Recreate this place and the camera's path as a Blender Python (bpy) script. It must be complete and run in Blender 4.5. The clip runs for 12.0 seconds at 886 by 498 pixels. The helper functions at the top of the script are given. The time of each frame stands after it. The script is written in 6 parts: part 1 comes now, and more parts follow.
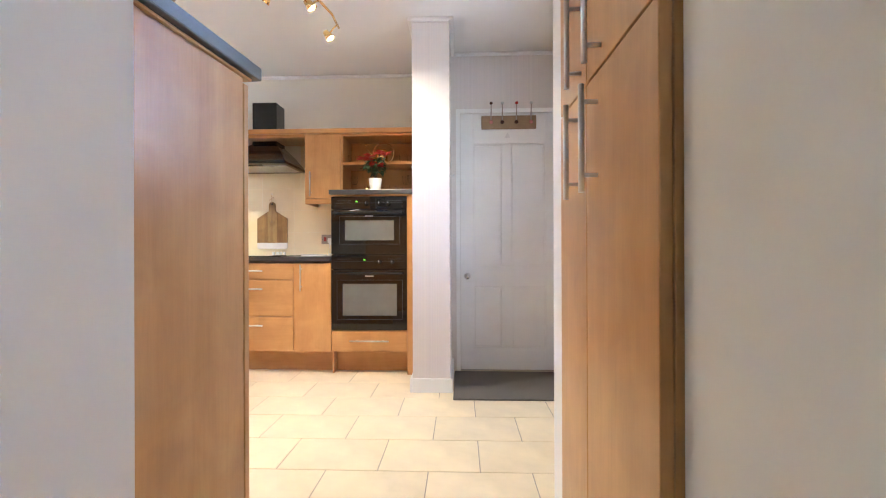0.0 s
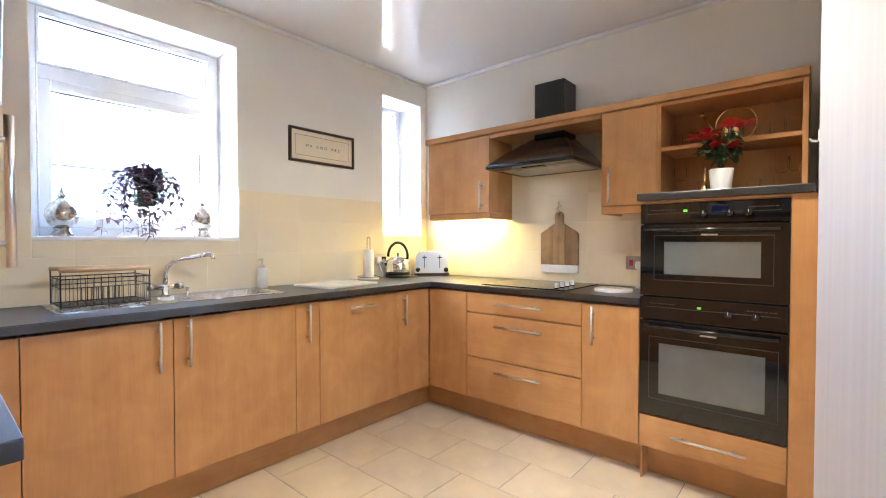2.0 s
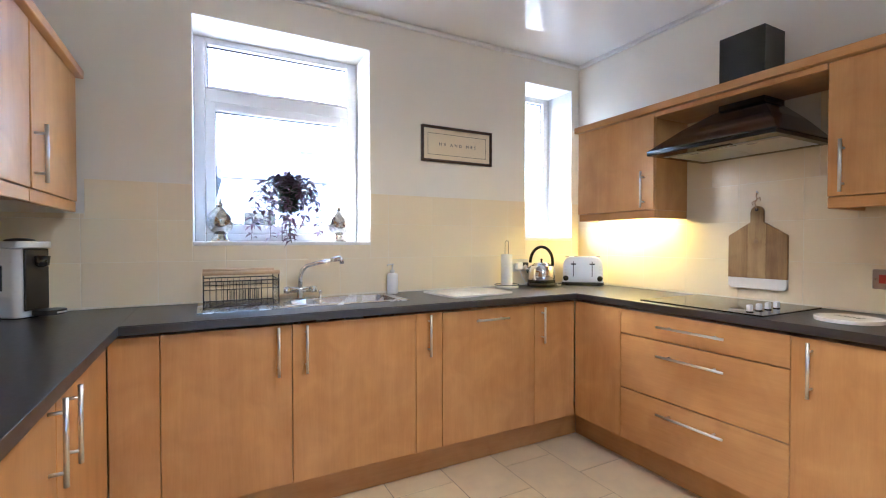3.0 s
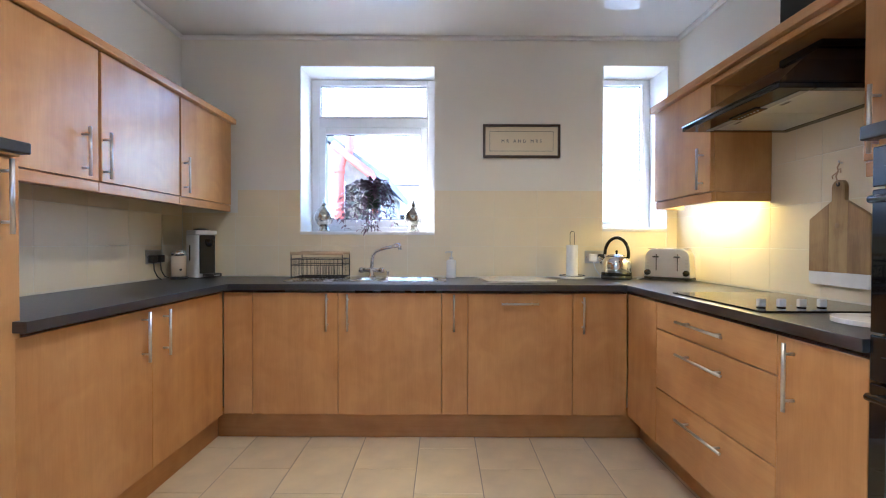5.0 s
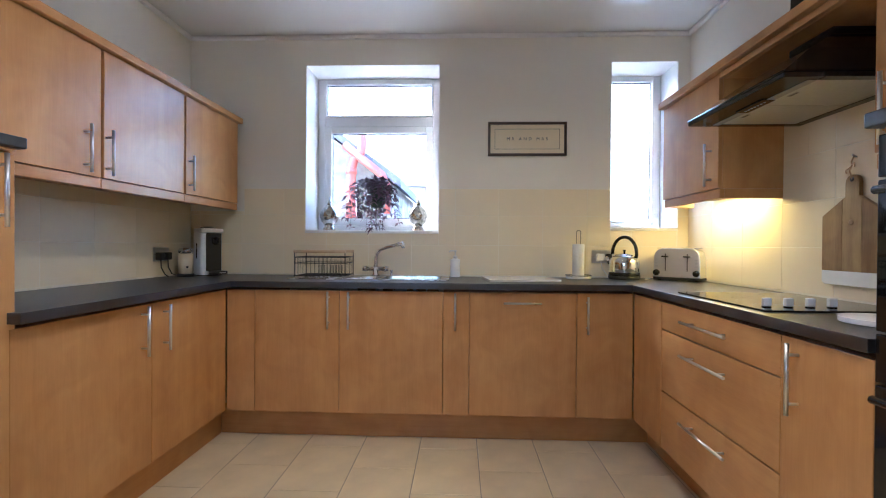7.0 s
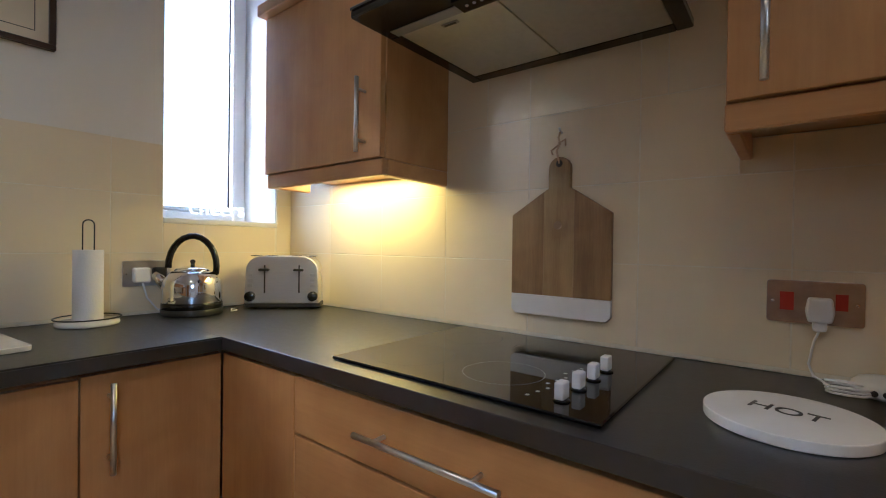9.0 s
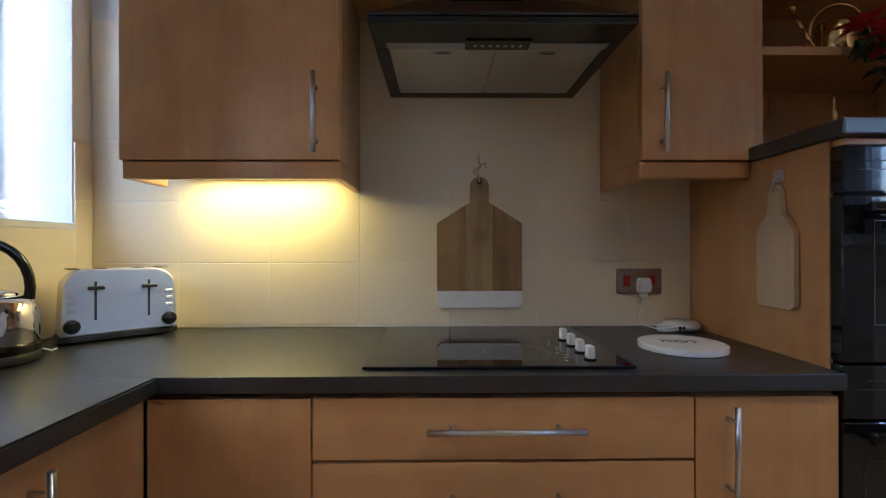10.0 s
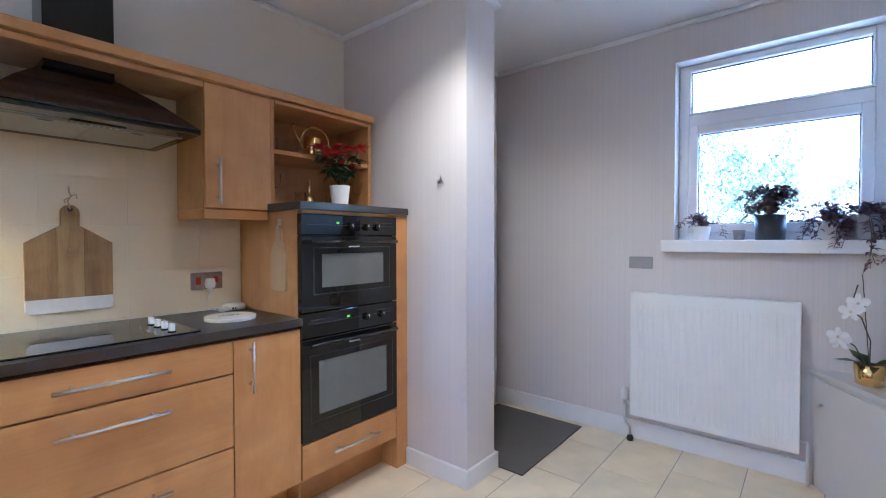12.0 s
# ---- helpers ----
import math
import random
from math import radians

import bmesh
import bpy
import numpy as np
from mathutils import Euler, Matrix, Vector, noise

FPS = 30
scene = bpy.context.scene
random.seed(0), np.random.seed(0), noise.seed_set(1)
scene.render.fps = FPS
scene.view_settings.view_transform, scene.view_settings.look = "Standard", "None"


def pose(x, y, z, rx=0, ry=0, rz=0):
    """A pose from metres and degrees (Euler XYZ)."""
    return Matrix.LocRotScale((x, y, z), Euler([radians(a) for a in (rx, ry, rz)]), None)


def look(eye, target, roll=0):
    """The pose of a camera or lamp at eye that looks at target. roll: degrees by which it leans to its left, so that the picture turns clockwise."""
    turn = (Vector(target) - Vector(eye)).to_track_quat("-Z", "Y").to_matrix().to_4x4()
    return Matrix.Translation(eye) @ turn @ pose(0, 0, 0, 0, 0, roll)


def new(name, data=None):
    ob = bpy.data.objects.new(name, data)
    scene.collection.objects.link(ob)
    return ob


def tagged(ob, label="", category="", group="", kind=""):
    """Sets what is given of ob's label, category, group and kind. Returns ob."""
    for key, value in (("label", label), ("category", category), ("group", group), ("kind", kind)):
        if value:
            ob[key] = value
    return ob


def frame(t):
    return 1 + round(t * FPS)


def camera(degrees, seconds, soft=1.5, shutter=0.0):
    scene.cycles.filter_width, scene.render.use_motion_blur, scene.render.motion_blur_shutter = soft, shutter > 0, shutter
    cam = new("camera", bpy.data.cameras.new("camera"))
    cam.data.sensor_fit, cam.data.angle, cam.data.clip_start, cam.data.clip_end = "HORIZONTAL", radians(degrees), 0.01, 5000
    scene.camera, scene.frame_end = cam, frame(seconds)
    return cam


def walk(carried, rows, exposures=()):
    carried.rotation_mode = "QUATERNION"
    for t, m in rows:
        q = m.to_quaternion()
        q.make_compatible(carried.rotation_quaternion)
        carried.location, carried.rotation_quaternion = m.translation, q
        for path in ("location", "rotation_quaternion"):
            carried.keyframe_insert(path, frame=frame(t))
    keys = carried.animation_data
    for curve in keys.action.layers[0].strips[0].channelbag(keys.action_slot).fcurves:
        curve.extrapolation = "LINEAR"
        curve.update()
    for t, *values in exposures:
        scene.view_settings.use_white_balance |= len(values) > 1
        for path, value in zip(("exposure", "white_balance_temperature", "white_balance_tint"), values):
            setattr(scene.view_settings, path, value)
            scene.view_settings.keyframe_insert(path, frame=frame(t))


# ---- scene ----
cam = camera(89.6, 12.0, soft=1.1)
PATH = [
    (0, (0.128, 0.414, 0.963), (0.048, 2.413, 0.965), -0.2),
    (0.5, (0.035, 0.816, 1.028), (-0.126, 2.81, 1.01), 0.0),
    (0.8, (-0.049, 1.075, 1.069), (-0.478, 3.029, 1.045), 0.0),
    (1, (-0.083, 1.203, 1.076), (-0.712, 3.102, 1.057), 0.1),
    (1.2, (-0.1, 1.293, 1.106), (-0.912, 3.12, 1.081), -0.1),
    (1.5, (-0.121, 1.377, 1.159), (-1.146, 3.094, 1.119), -0.2),
    (2, (-0.186, 1.512, 1.198), (-1.483, 3.035, 1.158), -0.0),
    (2.5, (-0.257, 1.676, 1.196), (-1.811, 2.935, 1.167), -0.2),
    (3, (-0.31, 1.887, 1.214), (-2.076, 2.825, 1.181), -0.0),
    (3.2, (-0.324, 1.997, 1.213), (-2.146, 2.822, 1.182), -0.1),
    (4.8, (0.158, 2.752, 1.15), (-1.841, 2.808, 1.118), 0.4),
    (5, (0.201, 2.795, 1.139), (-1.799, 2.795, 1.113), 0.2),
    (5.5, (0.275, 2.835, 1.132), (-1.723, 2.76, 1.105), 0.4),
    (6, (0.311, 2.824, 1.119), (-1.687, 2.728, 1.101), 0.4),
    (6.5, (0.294, 2.832, 1.115), (-1.703, 2.733, 1.095), 0.4),
    (6.7, (0.258, 2.855, 1.111), (-1.739, 2.75, 1.095), 0.4),
    (8.3, (-0.525, 3.003, 1.161), (-2.335, 3.853, 1.145), 0.9),
    (8.5, (-0.691, 3.073, 1.153), (-2.359, 4.177, 1.137), 1.0),
    (8.8, (-0.935, 3.185, 1.153), (-2.353, 4.595, 1.143), 0.7),
    (9, (-1.082, 3.245, 1.158), (-2.312, 4.822, 1.142), 0.8),
    (9.2, (-1.241, 3.257, 1.151), (-2.212, 5.005, 1.148), 0.4),
    (9.5, (-1.419, 3.217, 1.149), (-2.098, 5.098, 1.152), 0.4),
    (9.7, (-1.576, 3.105, 1.157), (-1.927, 5.074, 1.156), 0.1),
    (10, (-1.699, 2.926, 1.162), (-1.676, 4.926, 1.163), -0.1),
    (10.5, (-1.842, 2.582, 1.161), (-1.301, 4.507, 1.178), -0.2),
    (10.8, (-1.884, 2.411, 1.19), (-1.076, 4.24, 1.173), -0.4),
    (11, (-1.911, 2.307, 1.209), (-0.934, 4.052, 1.173), -0.3),
    (11.5, (-1.964, 2.161, 1.231), (-0.628, 3.649, 1.195), -0.2),
    (12, (-1.991, 2.096, 1.255), (-0.447, 3.368, 1.213), -0.1),
]
EXPOSURES = [(0.0, 5.91, 5330, 10), (0.5, 5.76, 5230, 10), (1.0, 5.76, 5130, 10), (1.5, 5.56, 5220, 10), (2.0, 5.51, 5220, 10), (3.2, 5.16, 5010, 10), (5.0, 4.84, 4960, 10), (6.5, 4.69, 4960, 10), (8.5, 4.16, 5000, 10), (9.0, 3.96, 4950, 10), (9.5, 3.61, 4850, 10), (10.5, 4.01, 4600, 10), (11.0, 4.46, 4600, 10), (12.0, 4.91, 4470, 10)]
walk(cam, [(t, look(eye, target, roll)) for t, eye, target, roll in PATH], EXPOSURES)

# ---------------------------------------------------------------- light
world = bpy.data.worlds.new("sky")
scene.world = world
world.use_nodes = True
wn = world.node_tree
sky = wn.nodes.new("ShaderNodeTexSky")
sky.sky_type = "NISHITA"
sky.sun_disc = False
sky.sun_elevation = radians(32)
sky.sun_rotation = radians(200)
sky.air_density, sky.dust_density = 1.0, 4.0
wn.links.new(sky.outputs[0], wn.nodes["Background"].inputs[0])
wn.nodes["Background"].inputs[1].default_value = 0.15

sun = new("sun", bpy.data.lights.new("sun", "SUN"))
sun.data.energy, sun.data.angle, sun.data.color = 0.5, radians(14), (1.0, 0.95, 0.88)
sun.matrix_world = look((0, -8, 12), (1.5, 2.5, 0))


def lamp(name, kind, energy, colour, m, size=0.03, **more):
    ob = new(name, bpy.data.lights.new(name, kind))
    ob.data.energy, ob.data.color = energy, colour
    ob.matrix_world = m
    if kind == "AREA":
        ob.data.shape, ob.data.size, ob.data.size_y = "RECTANGLE", more["sx"], more["sy"]
    else:
        ob.data.shadow_soft_size = size
    if kind == "SPOT":
        ob.data.spot_size, ob.data.spot_blend = radians(more["cone"]), more["blend"]
    return ob


WARM = (1.0, 0.79, 0.54)
BULBS = [(-0.745, 3.40, 2.385, 0.70, 0.05), (-0.74, 3.02, 2.385, 0.78, 0.2), (-1.00, 2.93, 2.385, -0.85, 0.15), (-1.02, 2.62, 2.385, -0.25, -0.8)]
WATTS = (0.36, 2.0, 1.3, 1.5)
for (bx, by, bz, dx, dy), watts in zip(BULBS, WATTS):
    lamp("spot_lamp", "SPOT", watts, WARM, look((bx + 0.03 * dx, by + 0.03 * dy, bz - 0.045), (bx + 0.6 * dx, by + 0.6 * dy, bz - 1.0)), 0.05, cone=116, blend=0.9)
lamp("cabinet_lamp", "AREA", 0.27, (1.0, 0.72, 0.20), pose(-2.25, 4.29, 1.386), sx=0.42, sy=0.05)

# ---------------------------------------------------------------- materials
def nodes_of(name):
    m = bpy.data.materials.new(name)
    m.use_nodes = True
    t = m.node_tree
    return m, t, t.nodes["Principled BSDF"]


def put(t, kind, **values):
    n = t.nodes.new("ShaderNode" + kind)
    for key, value in values.items():
        n.inputs[key.replace("_", " ")].default_value = value
    return n


def rgb(c):
    return (c[0], c[1], c[2], 1.0)


def surface(name, colour, rough=0.5, metal=0.0, vary=0.08, scale=6.0, bump=0.0, bump_scale=120.0, per_piece=0.0, spec=0.5,
            stretch=(1, 1, 1), rough_vary=0.06):
    """A plain painted, plastic, metal or stone surface with variation at two scales."""
    m, t, b = nodes_of(name)
    co = put(t, "TexCoord")
    mp = put(t, "Mapping")
    mp.inputs["Scale"].default_value = stretch
    t.links.new(co.outputs["Object"], mp.inputs["Vector"])
    big = put(t, "TexNoise", Scale=scale, Detail=4.0, Roughness=0.55)
    fine = put(t, "TexNoise", Scale=bump_scale, Detail=3.0)
    t.links.new(mp.outputs[0], big.inputs["Vector"])
    t.links.new(mp.outputs[0], fine.inputs["Vector"])
    mr = put(t, "MapRange")
    mr.inputs["From Min"].default_value, mr.inputs["From Max"].default_value = 0.3, 0.7
    mr.inputs["To Min"].default_value, mr.inputs["To Max"].default_value = 1 - vary, 1 + vary
    t.links.new(big.outputs["Fac"], mr.inputs["Value"])
    hsv = put(t, "HueSaturation", Color=rgb(colour))
    last = mr.outputs[0]
    if per_piece:
        info = put(t, "ObjectInfo")
        pr = put(t, "MapRange")
        pr.inputs["To Min"].default_value, pr.inputs["To Max"].default_value = 1 - per_piece, 1 + per_piece
        t.links.new(info.outputs["Random"], pr.inputs["Value"])
        mul = put(t, "Math")
        mul.operation = "MULTIPLY"
        t.links.new(last, mul.inputs[0])
        t.links.new(pr.outputs[0], mul.inputs[1])
        last = mul.outputs[0]
    t.links.new(last, hsv.inputs["Value"])
    t.links.new(hsv.outputs[0], b.inputs["Base Color"])
    rr = put(t, "MapRange")
    rr.inputs["To Min"].default_value, rr.inputs["To Max"].default_value = max(0.02, rough - rough_vary), min(1, rough + rough_vary)
    t.links.new(big.outputs["Fac"], rr.inputs["Value"])
    t.links.new(rr.outputs[0], b.inputs["Roughness"])
    b.inputs["Metallic"].default_value = metal
    b.inputs["Specular IOR Level"].default_value = spec
    if bump:
        bp = put(t, "Bump", Strength=bump, Distance=0.002)
        t.links.new(fine.outputs["Fac"], bp.inputs["Height"])
        t.links.new(bp.outputs[0], b.inputs["Normal"])
    return m


def wood(name, light, dark, rough=0.35, grain="z", scale=1.0, contrast=0.5, spec=0.5, coat=0.0):
    """Wood with long fibres along one axis, each piece cut from another place."""
    m, t, b = nodes_of(name)
    co, info, mp = put(t, "TexCoord"), put(t, "ObjectInfo"), put(t, "Mapping")
    s = {"x": (0.6, 9, 9), "y": (9, 0.6, 9), "z": (9, 9, 0.6)}[grain]
    mp.inputs["Scale"].default_value = [a * scale for a in s]
    off = put(t, "VectorMath")
    off.operation = "SCALE"
    off.inputs[0].default_value = (13.1, 7.7, 5.3)
    t.links.new(info.outputs["Random"], off.inputs["Scale"])
    t.links.new(co.outputs["Object"], mp.inputs["Vector"])
    t.links.new(off.outputs[0], mp.inputs["Location"])
    big = put(t, "TexNoise", Scale=1.0, Detail=5.0, Roughness=0.6, Distortion=0.6)
    fine = put(t, "TexNoise", Scale=14.0, Detail=4.0, Roughness=0.7)
    blot = put(t, "TexNoise", Scale=6.5, Detail=2.5, Distortion=0.8)
    t.links.new(mp.outputs[0], big.inputs["Vector"])
    t.links.new(mp.outputs[0], fine.inputs["Vector"])
    t.links.new(co.outputs["Object"], blot.inputs["Vector"])
    add = put(t, "Mix")
    add.inputs["Factor"].default_value = 0.3
    t.links.new(big.outputs["Fac"], add.inputs["A"])
    t.links.new(fine.outputs["Fac"], add.inputs["B"])
    add2 = put(t, "Mix")
    add2.inputs["Factor"].default_value = 0.38
    t.links.new(add.outputs["Result"], add2.inputs["A"])
    t.links.new(blot.outputs["Fac"], add2.inputs["B"])
    ramp = put(t, "ValToRGB")
    ramp.color_ramp.elements[0].position = 0.5 - 0.5 * contrast * 0.5
    ramp.color_ramp.elements[1].position = 0.5 + 0.5 * contrast * 0.5
    ramp.color_ramp.elements[0].color, ramp.color_ramp.elements[1].color = rgb(dark), rgb(light)
    t.links.new(add2.outputs["Result"], ramp.inputs["Fac"])
    t.links.new(ramp.outputs["Color"], b.inputs["Base Color"])
    b.inputs["Roughness"].default_value = rough
    b.inputs["Specular IOR Level"].default_value = spec
    b.inputs["Coat Weight"].default_value = coat
    bp = put(t, "Bump", Strength=0.06, Distance=0.001)
    t.links.new(fine.outputs["Fac"], bp.inputs["Height"])
    t.links.new(bp.outputs[0], b.inputs["Normal"])
    return m


def striped(name, a, c, width, rough=0.75):
    """Wallpaper with fine vertical stripes along the wall."""
    m, t, b = nodes_of(name)
    co, sep = put(t, "TexCoord"), put(t, "SeparateXYZ")
    t.links.new(co.outputs["Object"], sep.inputs[0])
    add = put(t, "Math")
    add.operation = "ADD"
    t.links.new(sep.outputs["X"], add.inputs[0])
    t.links.new(sep.outputs["Y"], add.inputs[1])
    one = put(t, "TexNoise", Scale=1.0 / width, Detail=5.0, Roughness=0.8)
    one.noise_dimensions = "1D"
    t.links.new(add.outputs[0], one.inputs["W"])
    mr = put(t, "MapRange")
    mr.inputs["From Min"].default_value, mr.inputs["From Max"].default_value = 0.35, 0.65
    t.links.new(one.outputs["Fac"], mr.inputs["Value"])
    mix = put(t, "Mix")
    mix.data_type = "RGBA"
    mix.inputs["A"].default_value, mix.inputs["B"].default_value = rgb(a), rgb(c)
    mix.inputs[6].default_value, mix.inputs[7].default_value = rgb(a), rgb(c)
    t.links.new(mr.outputs[0], mix.inputs[0])
    t.links.new(mix.outputs[2], b.inputs["Base Color"])
    b.inputs["Roughness"].default_value = rough
    bp = put(t, "Bump", Strength=0.12, Distance=0.001)
    t.links.new(one.outputs["Fac"], bp.inputs["Height"])
    t.links.new(bp.outputs[0], b.inputs["Normal"])
    return m


def glass(name, colour=(1, 1, 1), rough=0.0):
    m, t, b = nodes_of(name)
    b.inputs["Base Color"].default_value = rgb(colour)
    b.inputs["Roughness"].default_value = rough
    b.inputs["Transmission Weight"].default_value = 1.0
    b.inputs["IOR"].default_value = 1.45
    return m


def glowing(name, colour, strength):
    m, t, b = nodes_of(name)
    b.inputs["Base Color"].default_value = rgb(colour)
    b.inputs["Emission Color"].default_value = rgb(colour)
    b.inputs["Emission Strength"].default_value = strength
    return m


BEECH_L, BEECH_D = (0.60, 0.322, 0.112), (0.45, 0.216, 0.066)
M_BEECH = wood("beech_laminate", BEECH_L, BEECH_D, rough=0.31, contrast=0.52, spec=0.45)
M_BEECH_X = wood("beech_laminate_across", BEECH_L, BEECH_D, rough=0.31, grain="x", contrast=0.55, spec=0.45)
M_BEECH_Y = wood("beech_laminate_along", BEECH_L, BEECH_D, rough=0.31, grain="y", contrast=0.55, spec=0.45)
M_EDGE = wood("edge_strip", (0.62, 0.38, 0.17), (0.52, 0.30, 0.12), rough=0.45)
M_WORKTOP = surface("slate_laminate", (0.019, 0.020, 0.022), rough=0.33, vary=0.18, scale=60, bump=0.1, bump_scale=260, spec=1.0)
M_STEEL = surface("brushed_steel", (0.62, 0.61, 0.59), rough=0.27, metal=1.0, vary=0.03, rough_vary=0.03, scale=12)
M_CHROME = surface("chrome", (0.78, 0.78, 0.78), rough=0.07, metal=1.0, vary=0.02, rough_vary=0.02)
M_SATIN = surface("satin_steel", (0.66, 0.65, 0.63), rough=0.3, metal=1.0, vary=0.04, scale=20)
M_BRUSHED = surface("brushed_toaster_steel", (0.72, 0.71, 0.69), rough=0.42, metal=1.0, vary=0.05, scale=40, stretch=(1, 1, 14), rough_vary=0.05)
M_BRASS = surface("polished_brass", (0.78, 0.55, 0.22), rough=0.15, metal=1.0, vary=0.08, scale=30)
M_WALL = surface("cream_wall_paint", (0.82, 0.785, 0.68), rough=0.7, vary=0.02, scale=2.0, bump=0.12, bump_scale=180)
M_TILE = surface("cream_wall_tile", (0.81, 0.70, 0.475), rough=0.34, vary=0.02, scale=3.0, per_piece=0.015, bump=0.04, bump_scale=12)
M_GROUT = surface("cream_grout", (0.82, 0.755, 0.59), rough=0.85, vary=0.06, scale=40)
M_PAPER = striped("striped_wallpaper", (0.645, 0.592, 0.545), (0.69, 0.637, 0.59), 0.016)
M_CEIL = surface("gloss_ceiling_panel", (0.80, 0.79, 0.76), rough=0.05, vary=0.015, scale=1.5, rough_vary=0.015, spec=0.6)
M_TRIM = surface("white_gloss_trim", (0.80, 0.79, 0.76), rough=0.3, vary=0.03, scale=5)
M_UPVC = surface("white_upvc", (0.82, 0.83, 0.84), rough=0.22, vary=0.015, scale=5)
M_REVEAL = surface("white_reveal_paint", (0.82, 0.82, 0.81), rough=0.5, vary=0.02)
M_HALL = surface("hall_wall_paint", (0.62, 0.60, 0.56), rough=0.7, vary=0.03, scale=2.0, bump=0.1)
M_FLOORTILE = surface("stone_floor_tile", (0.77, 0.655, 0.435), rough=0.3, vary=0.11, scale=4.5, per_piece=0.04, bump=0.15, bump_scale=30)
M_FLOORGROUT = surface("floor_grout", (0.36, 0.31, 0.25), rough=0.9, vary=0.12, scale=30)
M_BLACK = surface("black_enamel", (0.012, 0.012, 0.013), rough=0.12, vary=0.1, spec=0.5)
M_BLACKGLASS = surface("black_oven_glass", (0.006, 0.006, 0.007), rough=0.03, vary=0.05, rough_vary=0.01, spec=0.6)
M_OVENWIN = surface("oven_window_glass", (0.14, 0.15, 0.14), rough=0.06, vary=0.1, rough_vary=0.02, spec=0.9)
M_RUBBER = surface("black_plastic", (0.02, 0.02, 0.02), rough=0.4, vary=0.1)
M_WHITE = surface("white_plastic", (0.78, 0.78, 0.76), rough=0.3, vary=0.02)
M_DOOR = surface("white_door_paint", (0.74, 0.73, 0.70), rough=0.4, vary=0.03, scale=4)
M_MAT = surface("grey_door_mat", (0.125, 0.115, 0.10), rough=0.95, vary=0.12, scale=120, bump=0.8, bump_scale=420)
M_PANE = glass("window_glass")
M_PANE.node_tree.nodes["Principled BSDF"].inputs["IOR"].default_value = 1.1


# ---------------------------------------------------------------- shape helpers
def merge(bm, tmp, m=None):
    if m is not None:
        bmesh.ops.transform(tmp, matrix=m, verts=tmp.verts)
    me = bpy.data.meshes.new("tmp")
    tmp.to_mesh(me)
    tmp.free()
    bm.from_mesh(me)
    bpy.data.meshes.remove(me)
    return bm


def box(bm, x0, y0, z0, x1, y1, z1, bev=0.0, seg=1):
    bm = bm or bmesh.new()
    lo, hi = [min(a, b) for a, b in zip((x0, y0, z0), (x1, y1, z1))], [max(a, b) for a, b in zip((x0, y0, z0), (x1, y1, z1))]
    tmp = bmesh.new()
    bmesh.ops.create_cube(tmp, size=1.0)
    bmesh.ops.transform(tmp, matrix=Matrix.LocRotScale([(a + b) / 2 for a, b in zip(lo, hi)], None, [b - a for a, b in zip(lo, hi)]), verts=tmp.verts)
    if bev:
        bmesh.ops.bevel(tmp, geom=tmp.edges[:], offset=bev, segments=seg, affect="EDGES", profile=0.5)
    return merge(bm, tmp)


def lathe(bm, profile, at=(0, 0, 0), seg=28, m=None, cap=True):
    """A turned body from (radius, height) steps."""
    bm = bm or bmesh.new()
    tmp = bmesh.new()
    rings = []
    for r, z in profile:
        if r < 1e-5:
            rings.append([tmp.verts.new((0, 0, z))])
        else:
            rings.append([tmp.verts.new((r * math.cos(a * 2 * math.pi / seg), r * math.sin(a * 2 * math.pi / seg), z)) for a in range(seg)])
    for p, q in zip(rings, rings[1:]):
        for a in range(seg):
            b = (a + 1) % seg
            if len(p) == 1 and len(q) == 1:
                continue
            if len(p) == 1:
                tmp.faces.new((p[0], q[b], q[a]))
            elif len(q) == 1:
                tmp.faces.new((p[a], p[b], q[0]))
            else:
                tmp.faces.new((p[a], p[b], q[b], q[a]))
    if cap and len(rings[0]) > 1:
        tmp.faces.new(rings[0][::-1])
    if cap and len(rings[-1]) > 1:
        tmp.faces.new(rings[-1])
    for f in tmp.faces:
        f.smooth = True
    bmesh.ops.recalc_face_normals(tmp, faces=tmp.faces)
    return merge(bm, tmp, (m or Matrix.Translation(at)))


def tube(bm, pts, r, seg=8, closed=False):
    """A round bar along a line of points; r is one radius or one for each point."""
    bm = bm or bmesh.new()
    tmp = bmesh.new()
    pts = [Vector(p) for p in pts]
    n = len(pts)
    radii = r if isinstance(r, (list, tuple)) else [r] * n
    rings, side = [], None
    for i, p in enumerate(pts):
        if closed:
            d = pts[(i + 1) % n] - pts[i - 1]
        else:
            d = pts[min(i + 1, n - 1)] - pts[max(i - 1, 0)]
        d.normalize()
        if side is None:
            side = d.orthogonal().normalized()
        side = (side - d * side.dot(d)).normalized()
        up = d.cross(side)
        rings.append([tmp.verts.new(p + radii[i] * (side * math.cos(a * 2 * math.pi / seg) + up * math.sin(a * 2 * math.pi / seg))) for a in range(seg)])
    pairs = list(zip(rings, rings[1:])) + ([(rings[-1], rings[0])] if closed else [])
    for p, q in pairs:
        for a in range(seg):
            b = (a + 1) % seg
            tmp.faces.new((p[a], p[b], q[b], q[a])).smooth = True
    if not closed:
        tmp.faces.new(rings[0][::-1])
        tmp.faces.new(rings[-1])
    bmesh.ops.recalc_face_normals(tmp, faces=tmp.faces)
    return merge(bm, tmp)


